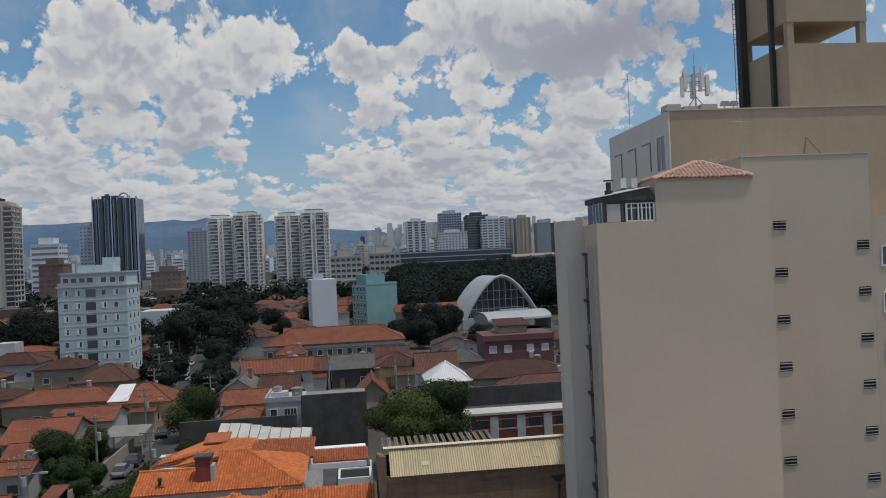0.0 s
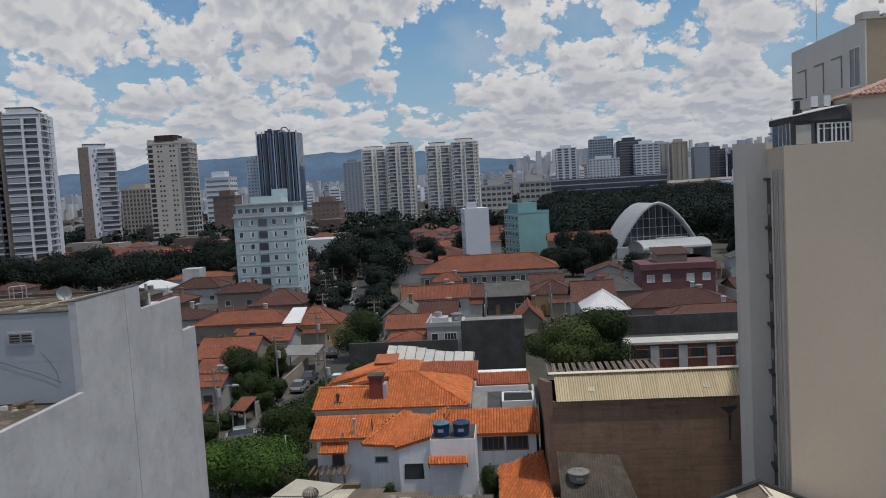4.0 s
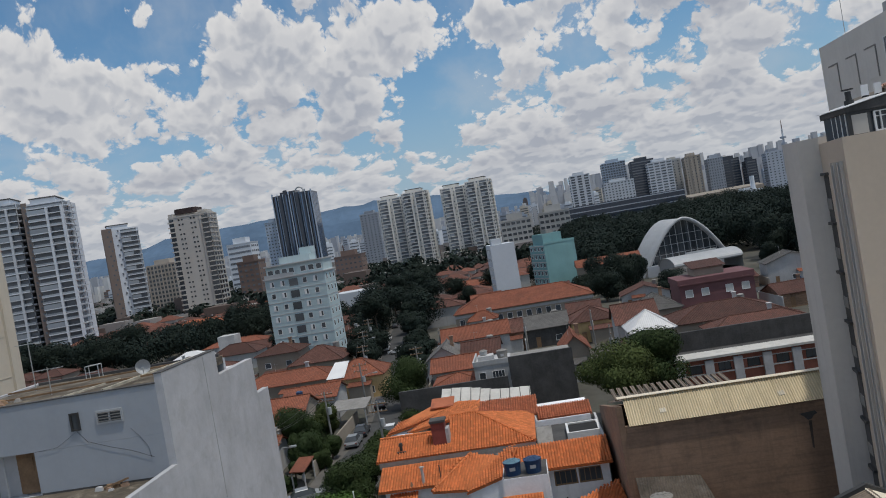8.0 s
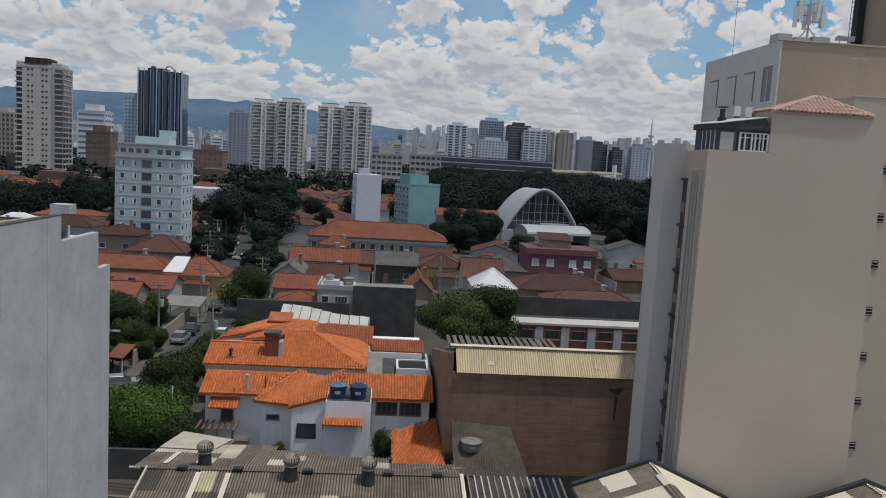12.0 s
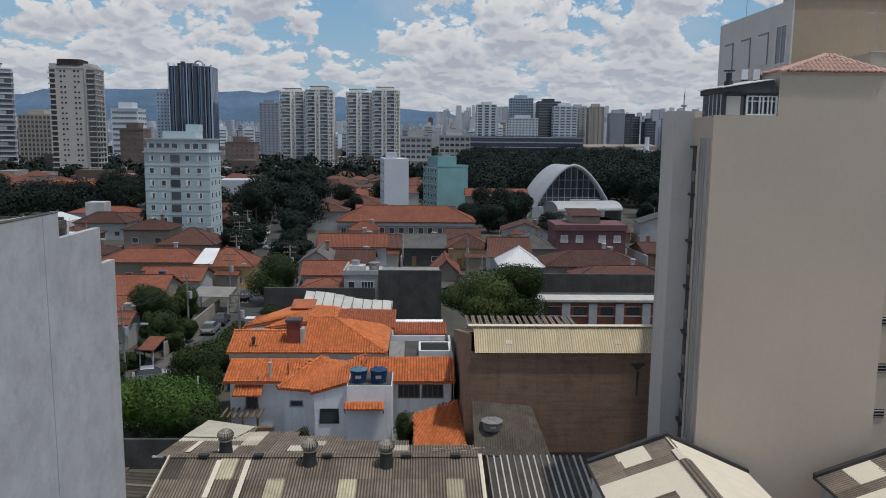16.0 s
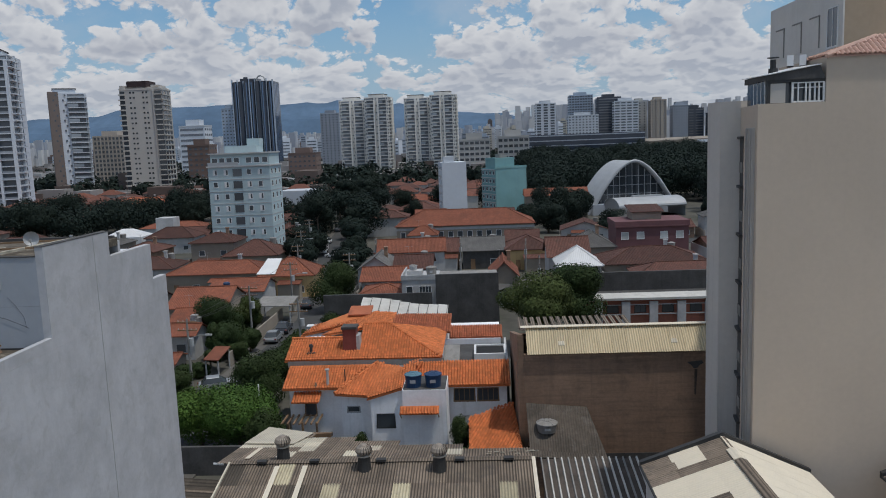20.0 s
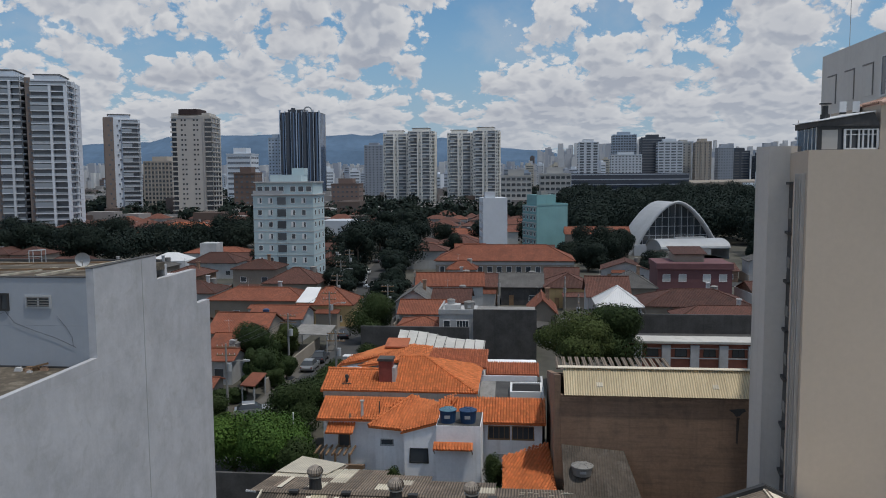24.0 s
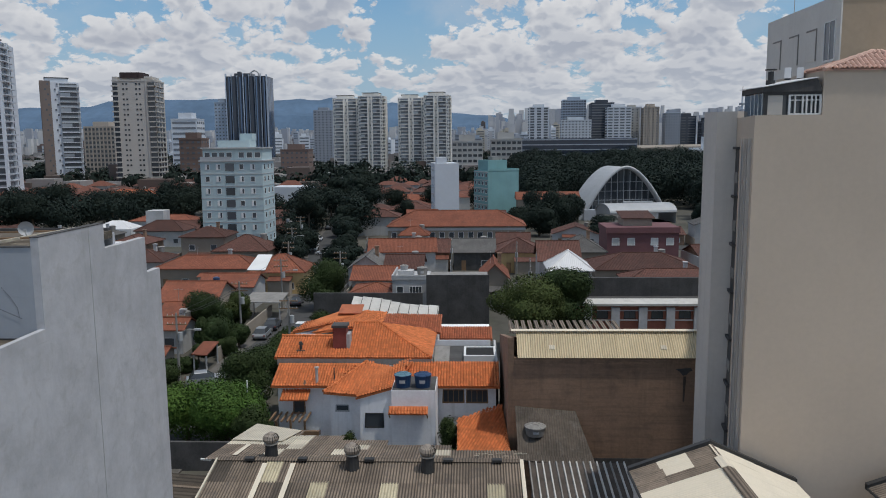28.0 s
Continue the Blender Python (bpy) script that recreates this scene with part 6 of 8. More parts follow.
def slab_tower(name, label, x, y, w, d, h, storeys, wall, yaw=0, glassy="glass_far", cols=4, win=(1.6, 1.2), fins=0, group="far residential towers"):
    """A plain tower: rows of windows on the front and the sides, parapet, roof house and, if asked, upright fins."""
    b = thing(name, label, "building", x, y, 0, yaw, group=group)
    a, c = w / 2, d / 2
    sh = h / storeys
    part("wall", M().box(-a, a, -c, c, 0, h), wall, b)
    part("roof_house", M().box(-a * 0.55, a * 0.5, -c * 0.6, c * 0.6, h + 0.004, h + sh * 1.3), wall, b)
    part("parapet", M().box(-a - 0.2, a + 0.2, -c - 0.2, -c + 0.1, h - 0.2, h + 0.8).box(a - 0.1, a + 0.2, -c, c, h - 0.2, h + 0.8), wall, b)
    m, n = M(), max(2, int(d // 4))
    wide = min(win[0], d / n * 0.7)
    for s in range(storeys):
        z0, z1 = s * sh + 0.9, s * sh + 0.9 + win[1]
        for k in range(cols):
            u = -a + w * (k + 0.5) / cols
            m.box(u - win[0] / 2, u + win[0] / 2, -c - 0.12, -c + 0.02, z0, z1)
        for k in range(n):
            v = -c + d * (k + 0.5) / n
            m.box(a - 0.1, a + 0.1, v - wide / 2, v + wide / 2, z0, z1)
            if x > 30:
                m.box(-a - 0.1, -a + 0.1, v - wide / 2, v + wide / 2, z0, z1)
    part("glazing", m, glassy, b)
    for k in range(fins):
        u = -a + w * k / (fins - 1)
        part("fin", M().box(u - 0.3, u + 0.3, -c - 0.7, -c - 0.13, 0, h + 0.6), wall, b)
    return b


def balcony_tower(label, x, y, w, d, h, storeys, yaw, segs, wall="white_far", piers=()):
    """A tower whose front is split into upright bays: brown cladding (b), blank wall with small windows (g), deep balconies (r)."""
    b = thing("apartment_tower", label, "building", x, y, 0, yaw, group="far residential towers")
    a, c, sh = w / 2, d / 2, h / storeys
    part("wall", M().box(-a, a, -c, c, 0, h), wall, b)
    part("roof_house", M().box(-a * 0.7, a * 0.55, -c * 0.6, c * 0.6, h + 0.004, h + sh * 0.8), wall, b)
    part("roof_rim", M().box(-a * 0.75, a * 0.6, -c * 0.65, c * 0.65, h + sh * 0.8 + 0.004, h + sh * 0.8 + 0.5), "concrete_dark", b)
    u = -a
    for n, (f, kind) in enumerate(segs):
        v = u + f * w
        mid, q = (u + v) / 2, f * w
        if kind == "b":
            part("cladding", M().box(u, v, -c - 0.25, -c - 0.01, 0, h + 0.6), "brown_clad", b)
            part("cladding", M().box(u - 0.2, u, -c, c * 0.8, 0, h + 0.6), "brown_clad", b)
        if kind == "r":
            # dark glass laid on the wall carries the shade of the balcony bay
            part("recess", M().box(u + 0.1, v - 0.1, -c - 0.1, -c - 0.01, 0.5, h - 0.8), "glass_far", b, "dark panel for glazing and shade behind balconies")
        key = (round(q, 2), round(d, 2), kind, wall)
        for s in range(storeys):
            if kind == "r":
                part("balcony", shared(("bslab",) + key, lambda: mesh_of(M().box(-q / 2, q / 2, -c - 1.7, -c - 0.11, 0, 0.42), "balcony", wall)), wall, b, at=(mid, 0, s * sh))
                if (s * 7 + n) % 3:
                    part("balustrade", shared(("brail",) + key, lambda: mesh_of(M().box(-q / 2, q / 2, -c - 1.68, -c - 1.55, 0.424, 1.15), "balustrade", "rail_glass")), "rail_glass", b, at=(mid, 0, s * sh))
                else:
                    part("balustrade", shared(("brail2",) + key, lambda: mesh_of(M().box(-q / 2, q * 0.1, -c - 1.68, -c - 1.55, 0.424, 2.4), "balustrade", "rail_glass")), "rail_glass", b, at=(mid, 0, s * sh))
            elif q > 1.5:
                part("window", shared(("bwin",) + key, lambda: mesh_of(M().box(-0.45, 0.45, -c - 0.3, -c + 0.02, 1.0, 2.0), "window", "glass_far")), "glass_far", b, at=(mid + (0.25 * q if s % 2 else 0), 0, s * sh))
        u = v
    for f in piers:
        part("pier", M().box(-a + f * w - 0.5, -a + f * w + 0.5, -c - 1.9, -c - 0.02, 0, h - sh), wall, b)
    band = shared(("bside", round(w, 1), round(d, 1), wall), lambda: mesh_of(M().box(a + 0.004, a + 0.12, -c * 0.92, c * 0.3, 0.6, 2.4), "side_glazing", "glass_far"))
    edge = shared(("bedge", round(w, 1), round(d, 1), wall), lambda: mesh_of(M().box(a + 0.004, a + 1.3, -c * 0.95, c * 0.3, 0, 0.5), "side_balcony", wall))
    for s in range(storeys):
        part("side_glazing", band, "glass_far", b, at=(0, 0, s * sh))
        part("side_balcony", edge, wall, b, at=(0, 0, s * sh))
    part("side_pier", M().box(a + 0.13, a + 1.4, -c * 0.35, -c * 0.28, 0, h), wall, b)
    return b


# twin white towers, each of two offset shafts
TWIN = ((0.1, "g"), (0.3, "r"), (0.2, "g"), (0.3, "r"), (0.1, "g"))
for x in (-108.5, -53.0):
    balcony_tower("tall white residential tower with stacked balconies", x, 672, 22, 20, 65, 23, 4, TWIN, "white_tower", piers=(0.42, 0.58))
    balcony_tower("tall white residential tower with stacked balconies", x + 23.5, 665, 21, 20, 66.5, 23, -6, TWIN, "white_tower", piers=(0.42, 0.58))
slab_tower("apartment_tower", "pale slender residential tower", -173, 905, 22, 18, 65, 22, "grey_far", cols=5)
slab_tower("apartment_tower", "white tower behind the twin towers", -68, 900, 24, 18, 60, 20, "white_far", cols=5)
# towers on the avenue
balcony_tower("light grey residential tower with brown edge and long glazed balconies", -232, 335, 15, 24, 73, 25, 18, ((0.22, "g"), (0.18, "b"), (0.6, "r")), piers=(0.74,))
balcony_tower("light grey residential tower with brown edge and long glazed balconies", -213, 338, 17, 24, 71, 25, 18, ((0.13, "b"), (0.87, "r")), piers=(0.6, 0.97))
balcony_tower("residential tower with brown gable wall and white balconies", -235.8, 438.4, 18.5, 18, 62, 22, 30, ((0.28, "b"), (0.24, "g"), (0.48, "r")))


def beige_tower():
    b = thing("apartment_tower", "beige residential tower with small paired windows and dark roof block", "building", -188, 436, 0, 6, group="far residential towers")
    h, n = 61.5, 22
    sh = h / n
    part("wall", M().box(-11.4, 11.4, -9, 9, 0, h), "beige_far", b)
    part("crown", M().box(-11.6, 11.6, -9.2, 9.2, h + 0.004, h + 0.9).box(-9.6, 10.2, -7, 8, h + 0.904, h + 1.8), "beige_far", b)
    part("crown", M().box(-11.2, -8.6, -9.1, 6, h + 0.904, h + 2.6).box(5.5, 9.8, -7.4, 6, h + 1.804, h + 2.8), "beige_far", b)
    part("roof_block", M().prism([(-8.2, -6.0), (-6.8, -8.2), (3.2, -8.2), (4.6, -6.0), (4.6, 5), (-8.2, 5)], h + 1.804, h + 5.0), "roof_dark", b, "dark brown roof block")
    m = M()
    for s in range(n):
        z = s * sh
        for u in (-4.6, 2.4):
            for du in (-0.95, 0.95):
                if (s + int(u)) % 5 or du < 0:
                    m.box(u + du - 0.5, u + du + 0.5, -9.1, -8.98, z + 1.0, z + 1.95)
        for y0, y1 in ((-8.0, -4.4), (-2.6, 0.4), (3.0, 6.4)):
            m.box(11.36, 11.52, y0, y1, z + 0.55, z + 2.35)
    part("glazing", m, "glass", b, "small dark windows in pairs")
    part("corner_glazing", M().box(7.6, 11.3, -9.1, -8.98, 0.5, h - 0.6), "glass", b)
    part("end_glazing", M().box(-11.3, -8.6, -9.1, -8.98, 0.5, h - 0.6), "glass", b)
    for s in range(n):
        z = s * sh
        part("slab_edge", shared("beigeslab", lambda: mesh_of(M().box(7.3, 11.9, -9.9, -9.104, 0, 0.62).box(11.53, 12.0, -9.9, 7.0, 0, 0.5), "slab_edge", "beige_far")), "beige_far", b, at=(0, 0, z))
        part("balcony", shared("beigebal", lambda: mesh_of(M().box(-11.9, -8.5, -10.0, -9.104, 0, 0.75), "balcony", "beige_far")), "beige_far", b, at=(0, 0, z))
    part("pier", M().box(6.6, 7.29, -9.6, -9.004, 0, h), "beige_far", b)
    return b


beige_tower()


def glass_tower():
    b = thing("office_tower", "tall dark blue mirrored glass office tower with rounded crown ring", "building", -231, 806, 0)
    bay = 6.0
    pts = []
    for k in range(7):
        x = -21 + bay * k
        dy = 0.0 if k in (1, 2, 4, 5) else 2.2
        pts += [(x + 0.3, -13 + dy), (x + 1.6, -15.5 + dy), (x + bay - 1.6, -15.5 + dy), (x + bay - 0.3, -13 + dy)]
    pts += [(21, -9), (21, 14), (-21, 14), (-21, -9)]
    part("shaft", M().prism(pts, 0, 96), "glass_tower", b)
    for k in range(8):
        x = -21 + bay * k
        part("fin", M().box(x - 0.42, x + 0.42, -13.6, -12.4 + (2.2 if k in (0, 7) else 0.0), 0, 98.6 - (k % 3)), "blue_far", b, "pale upright metal fin")
    # added strips paint the upright sky reflections on front and side
    for k in (0, 2, 3, 5, 6):
        x, dy = -21 + bay * k, 0.0 if k in (2, 5) else 2.2
        part("mirror_strip", M().box(x + (1.8 if k % 2 else 3.2), x + (3.0 if k % 2 else 4.3), -15.62 + dy, -15.504 + dy, 0, 95), "glass_sky_tint", b, "glass strip coloured with the sky's blue reflection")
    for k in range(4):
        part("side_strip", M().box(21.004, 21.1, -7 + 5.2 * k, -4.4 + 5.2 * k, 0, 95), "glass_sky_tint", b, "glass strip coloured with the sky's blue reflection")
    for s in range(24):
        part("spandrel", shared("spandrel", lambda: mesh_of(M().prism([(px * 1.004, py * 1.004) for px, py in pts], 0, 0.5), "spandrel", "glass_tower")), "glass_tower", b, at=(0, 0, 4 * s + 3))
    ring = M()
    for k in range(14):
        a0, a1 = math.pi * k / 14, math.pi * (k + 1) / 14
        ring.tube((9 + 4.4 * math.cos(a0), -12, 96.5 + 5 * math.sin(a0)), (9 + 4.4 * math.cos(a1), -12, 96.5 + 5 * math.sin(a1)), 0.8, 0.8, 6)
    part("crown_ring", ring, "paint_grey", b)
    part("roof_house", M().box(-14, 4, -6, 8, 96.004, 99.5).box(-10, -6, -8, -6.2, 96.004, 101), "glass_tower", b)
    return b


glass_tower()
slab_tower("office_block", "white office block with horizontal window bands", -232, 628, 21, 18, 47, 11, "white_far", cols=1, win=(19, 1.7))
slab_tower("office_block", "grey stone office block with regular windows", -291, 606, 24, 18, 41, 12, "tan_far", cols=8, win=(1.7, 1.9), glassy="glass", fins=9)
slab_tower("office_block", "reddish low office block", -176, 486, 14, 14, 30, 9, "brick_far", cols=4)
slab_tower("office_block", "brick-coloured office block with dark glazing", -139, 610, 22, 18, 22, 6, "brick_far", cols=6)
slab_tower("office_block", "pale blue glass block", -262, 815, 14, 20, 70, 20, "blue_far", cols=4)
for x, hgt in ((-3, 27), (21, 28)):
    slab_tower("office_block", "grey-white office block with dark window grid", x, 488, 19, 16, hgt, 8, "tan_pale", cols=6, win=(2.3, 1.6), glassy="glass")
lb = thing("office_slab", "long low dark glass office slab behind the park trees", "building", 78, 570, 0)
part("wall", M().box(-42, 40, -8, 8, 0, 29.0), "glass_tower", lb)
for s in range(8):
    part("sill_band", shared("band", lambda: mesh_of(M().box(-42.1, 40.1, -8.2, 8.2, 0, 0.7), "sill_band", "grey_far")), "grey_far", lb, at=(0, 0, 3.6 * s + 2.6))
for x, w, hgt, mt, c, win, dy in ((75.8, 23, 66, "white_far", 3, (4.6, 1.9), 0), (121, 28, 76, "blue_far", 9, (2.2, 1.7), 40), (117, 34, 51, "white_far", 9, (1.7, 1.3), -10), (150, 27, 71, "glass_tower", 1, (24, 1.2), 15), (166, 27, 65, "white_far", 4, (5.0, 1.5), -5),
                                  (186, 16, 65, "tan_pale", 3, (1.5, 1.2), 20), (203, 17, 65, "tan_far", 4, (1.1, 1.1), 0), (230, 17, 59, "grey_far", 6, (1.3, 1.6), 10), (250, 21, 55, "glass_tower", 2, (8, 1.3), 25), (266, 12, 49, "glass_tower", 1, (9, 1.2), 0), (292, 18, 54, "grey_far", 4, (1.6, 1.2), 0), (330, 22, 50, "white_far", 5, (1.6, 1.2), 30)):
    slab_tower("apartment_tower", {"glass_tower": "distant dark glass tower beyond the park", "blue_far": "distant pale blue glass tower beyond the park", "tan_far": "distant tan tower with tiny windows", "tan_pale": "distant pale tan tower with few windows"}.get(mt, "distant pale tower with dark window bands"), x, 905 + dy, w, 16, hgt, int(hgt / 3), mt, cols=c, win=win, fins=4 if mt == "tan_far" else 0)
# pale sheds and a white chimney stack beyond the park trees
solo("shed_hall", M().hull([(122, 600, 0), (184, 600, 0), (184, 616, 0), (122, 616, 0)], [(122, 600, 21.5), (184, 600, 22.5), (184, 616, 24.0), (122, 616, 23.4)]), "plaster_cream", "long pale-roofed shed beyond the park", "building", at=(150, 608, 0))
solo("shed_hall", M().box(160, 178, 585, 598, 0, 19.5).box(164, 172, 586, 597, 19.504, 21.4), "white_far", "small white flat-roofed building beyond the park", "building", at=(169, 590, 0))
solo("chimney_stack", M().cyl(173.5, 592, 0, 29.5, 1.9, 1.7, 12).box(171.2, 175.8, 589.7, 594.3, 0, 17), "white_far", "white square-based chimney stack", "chimney", at=(173.5, 592, 0))
rl = thing("long_house", "long low red-tiled house behind the park trees", "house", 25, 256, 0)
part("wall", M().box(-10, 10, -4, 4, 0, 7.6), "plaster_cream", rl)
part("roof", M().hull([(-10.5, -4.5, 7.604), (10.5, -4.5, 7.604), (10.5, 4.5, 7.604), (-10.5, 4.5, 7.604)], [(-10.5, -0.1, 9.9), (10.5, -0.1, 9.9), (10.5, 0.1, 9.9), (-10.5, 0.1, 9.9)]), "tile_red", rl)
part("pillar", M().box(-1.2, 1.0, -6, -4.004, 0, 9.4), "plaster_white", rl, "pale upright stair wall")

# teal block and white slab near the park
tb = thing("apartment_block", "teal-painted six-storey apartment block with roof house", "building", 9.0, 268, 0, 23)
part("wall", M().box(-6.2, 5.2, -6, 6, 0, 16.6), "teal", tb)
part("roof_house", M().box(-5.5, 1.5, -4.5, 4, 16.604, 20.2), "teal", tb)
part("roof_tank", M().box(-3.5, -0.8, -3.5, 0, 20.204, 21.4), "concrete", tb)
part("parapet", M().box(-6.3, 5.3, -6.1, -5.9, 16.604, 17.3).box(5.1, 5.3, -5.9, 6, 16.604, 17.3), "teal", tb)
for s in range(6):
    part("slab_edge", M().box(-6.5, -6.2, -5.9, 5.9, 2.75 * s + 2.3, 2.75 * s + 2.6), "plaster_white", tb)
    for y in (-4.4, -1.5, 1.5, 4.6):
        window(tb, -6.2, y, 2.75 * s + 0.8, 1.6, 1.2, face="-x", glassy="glass_far")
wb = thing("apartment_block", "narrow white blind-ended apartment slab", "building", -8.6, 247, 0, 8)
part("wall", M().box(-3.7, 3.9, -7, 7, 0, 19.8), "white_far", wb)
part("roof_house", M().box(-3.0, 0.2, -6, -2, 19.804, 21.6), "white_far", wb)
for s in range(7):
    for y in (-5, -1.5, 2, 5):
        window(wb, -3.7, y, 2.75 * s + 0.8, 1.4, 1.2, face="-x", glassy="glass_far")
pb = thing("house", "dusky pink flat-roofed two-storey house with white windows", "house", 35.8, 165, 0)
part("wall", M().box(-7.4, 7.4, -5, 5, 0, 7.2), "plaster_pink", pb)
part("parapet", M().box(-7.6, 7.6, -5.2, 5.2, 7.204, 8.3), "plaster_pink", pb)
part("cornice", M().box(-7.7, 7.7, -5.3, -5.201, 7.1, 7.35), "plaster_pink", pb)
part("roof_room", M().box(-3.5, 2.5, -2, 4, 8.304, 9.9), "plaster_cream", pb)
part("roof", M().slab([(-4, -2.5, 10.0), (3, -2.5, 10.0), (3, 4.5, 11.0), (-4, 4.5, 11.0)], 0.12), "tile_old_shaded", pb)
for x in (-5.6, -2.4, 2.4, 5.6):
    window(pb, x, -5, 4.6, 1.5, 1.5, glassy="curtain")
wr = thing("warehouse", "long low white-roofed building with glazed front", "building", 27, 106, 0)
part("wall", M().box(-12.6, 14, -5.5, 5, 0, 4.3), "brick_red", wr, "faded red brick front")
part("roof", M().slab([(-13, -6, 4.75), (14.5, -6, 4.75), (14.5, -3.6, 5.0), (-13, -3.6, 5.0)], 0.3), "strip_grey", wr)
part("rear_wall", M().box(-13.4, 11.5, 0, 0.4, 0, 7.2), "concrete_dark", wr)
part("flat_roof", M().box(-12.6, 10.4, -3.5, -0.01, 4.304, 4.6), "concrete_dark", wr)
part("rear_block", M().box(10.5, 14, -5, 0, 4.3, 6.4), "plaster_white", wr)
for k in range(7):
    x = -11.2 + 3.6 * k
    part("pier", M().box(x - 0.55, x + 0.55, -5.9, -5.504, 0, 4.2), "plaster_grey", wr)
    window(wr, x + 1.9, -5.5, 2.7, 1.5, 1.0, bars=1, frame_mat="iron")
    part("rail", M().box(x + 0.56, x + 3.04, -5.8, -5.74, 2.45, 2.6), "paint_grey", wr)
    part("rail", M().box(x + 0.56, x + 3.04, -5.8, -5.74, 3.75, 3.85), "paint_grey", wr)
gw = thing("house", "unfinished house with blackened concrete party wall", "house", -1.5, 110, 0)
part("wall", M().box(-4.4, 4.4, -4, -3.7, 0, 7.6), "concrete_dark", gw)
part("body", M().box(-4.3, 4.3, -3.69, 6, 0, 6.4), "concrete", gw)
part("parapet", M().box(-4.4, 4.4, -3.69, -3.4, 6.404, 6.7), "concrete_dark", gw)
wm = thing("house", "small white flat-roofed house with roof water tanks", "house", -8.5, 114, 0)
part("wall", M().box(-2.6, 2.6, -4, 4, 0, 6.2), "plaster_white", wm)
part("parapet", M().box(-2.7, 2.7, -4.1, -3.9, 6.204, 6.9).box(-2.7, -2.5, -3.9, 4, 6.204, 6.9), "plaster_white", wm)
window(wm, 0.8, -4, 4.2, 1.8, 1.1, bars=3)
window(wm, -1.5, -4, 4.2, 1.0, 1.1)
part("tank_stand", M().box(-2.0, 0.3, -2, 0, 6.204, 7.2), "plaster_white", wm)
water_tank(-6.9, 113.0, 6.2, 0.8, 1.3, "concrete", "concrete", "grey round water tank on a flat roof")
water_tank(-9.6, 113.0, 7.2, 0.6, 0.6, "plaster_white", "concrete", "white round water tank on a flat roof")


# ---- vaulted market hall ----
def shell(outer, inner, y0, y1):
    """A curved roof with thickness, in one piece, between two lines of (x, z) run along y."""
    m, n = M(), len(outer)
    for y in (y0, y1):
        for line in (outer, inner):
            m.v += [(x, y, z) for x, z in line]
    for k in range(n - 1):
        o0, i0, o1, i1 = k, n + k, 2 * n + k, 3 * n + k
        m.f += [(o0, o1, o1 + 1, o0 + 1), (i0, i0 + 1, i1 + 1, i1), (o0, o0 + 1, i0 + 1, i0), (o1, i1, i1 + 1, o1 + 1)]
    return m


def vault():
    b = thing("market_hall", "white parabolic vaulted hall with glazed lattice front", "hall", 52, 262, 0, 12)
    n, half, top, L = 22, 15.5, 17.6, 17

    def arc(t, s=1.0):
        return (half * s * t, top * s * (1 - abs(t) ** 1.75))

    part("vault", shell([arc(-1 + 2 * k / n) for k in range(n + 1)], [arc(-1 + 2 * k / n, 0.97) for k in range(n + 1)], 0, L), "arch_shaded", b)
    g = M()
    for k in range(n):
        (x0, z0), (x1, z1) = arc(-1 + 2 * k / n, 0.965), arc(-1 + 2 * (k + 1) / n, 0.965)
        g.poly((x0, 2, 0), (x1, 2, 0), (x1, 2, z1), (x0, 2, z0))
    gl = part("glazing", g, "glass", b)
    for k in range(1, 14):
        x = -half + 2 * half * k / 14
        z = top * 0.96 * (1 - abs(x / half / 0.965) ** 1.75)
        part("mullion", M().box(x - 0.07, x + 0.07, 1.8, 1.99, 0, max(0.3, z)), "paint_grey", gl)
    for z in (3.5, 6.5, 9.5, 12.5):
        wd = half * 0.96 * (1 - z / (top * 0.965)) ** (1 / 1.75)
        part("transom", M().box(-wd, wd, 1.75, 1.98, z - 0.07, z + 0.07), "paint_grey", gl)
    e = M()
    for k in range(n):
        (x0, z0), (x1, z1) = arc(-1 + 2 * k / n), arc(-1 + 2 * (k + 1) / n)
        e.tube((x0, -0.1, z0), (x1, -0.1, z1), 0.5, 0.5, 6)
    part("edge_rib", e, "arch_shaded", b)
    # smaller vault in front
    ts = [math.pi * (1 - k / 14) for k in range(15)]
    prof = [(6.6 * math.cos(t), 2.6 * math.sin(t) + 3.6) for t in ts]
    part("porch_vault", shell(prof, [(x * 0.97, z - 0.25) for x, z in prof], -11.5, 11.2), "arch_shaded", b, at=pose(-0.5, -9, 0, 0, 0, 90))
    part("porch_wall", shell([(x * 0.96, z - 0.3) for x, z in prof], [(x * 0.96, 0) for x, z in prof], -11.2, 10.9), "arch_shaded", b, at=pose(-0.5, -9, 0, 0, 0, 90))
    part("roof_monitor", M().box(-4.5, 5.5, -9.4, -8.2, 6.1, 6.7), "arch_shaded", b)
    part("flat_wing", M().box(-15, 15, -1, 0.8, 0, 3.6), "grey_far", b)
    return b


vault()
lw = solo("low_hall", M().box(-79, -64, 300, 315, 0, 9.5), "white_far", "low white windowless hall", "building", at=(-71, 307, 0))
jb = solo("white_block", M().box(-92.5, -87.5, 215, 220, 0, 7.6), "plaster_white", "small white block among red roofs", "building", at=(-90, 218, 0))

# ---- far skyline ----
sk = random.Random(3)


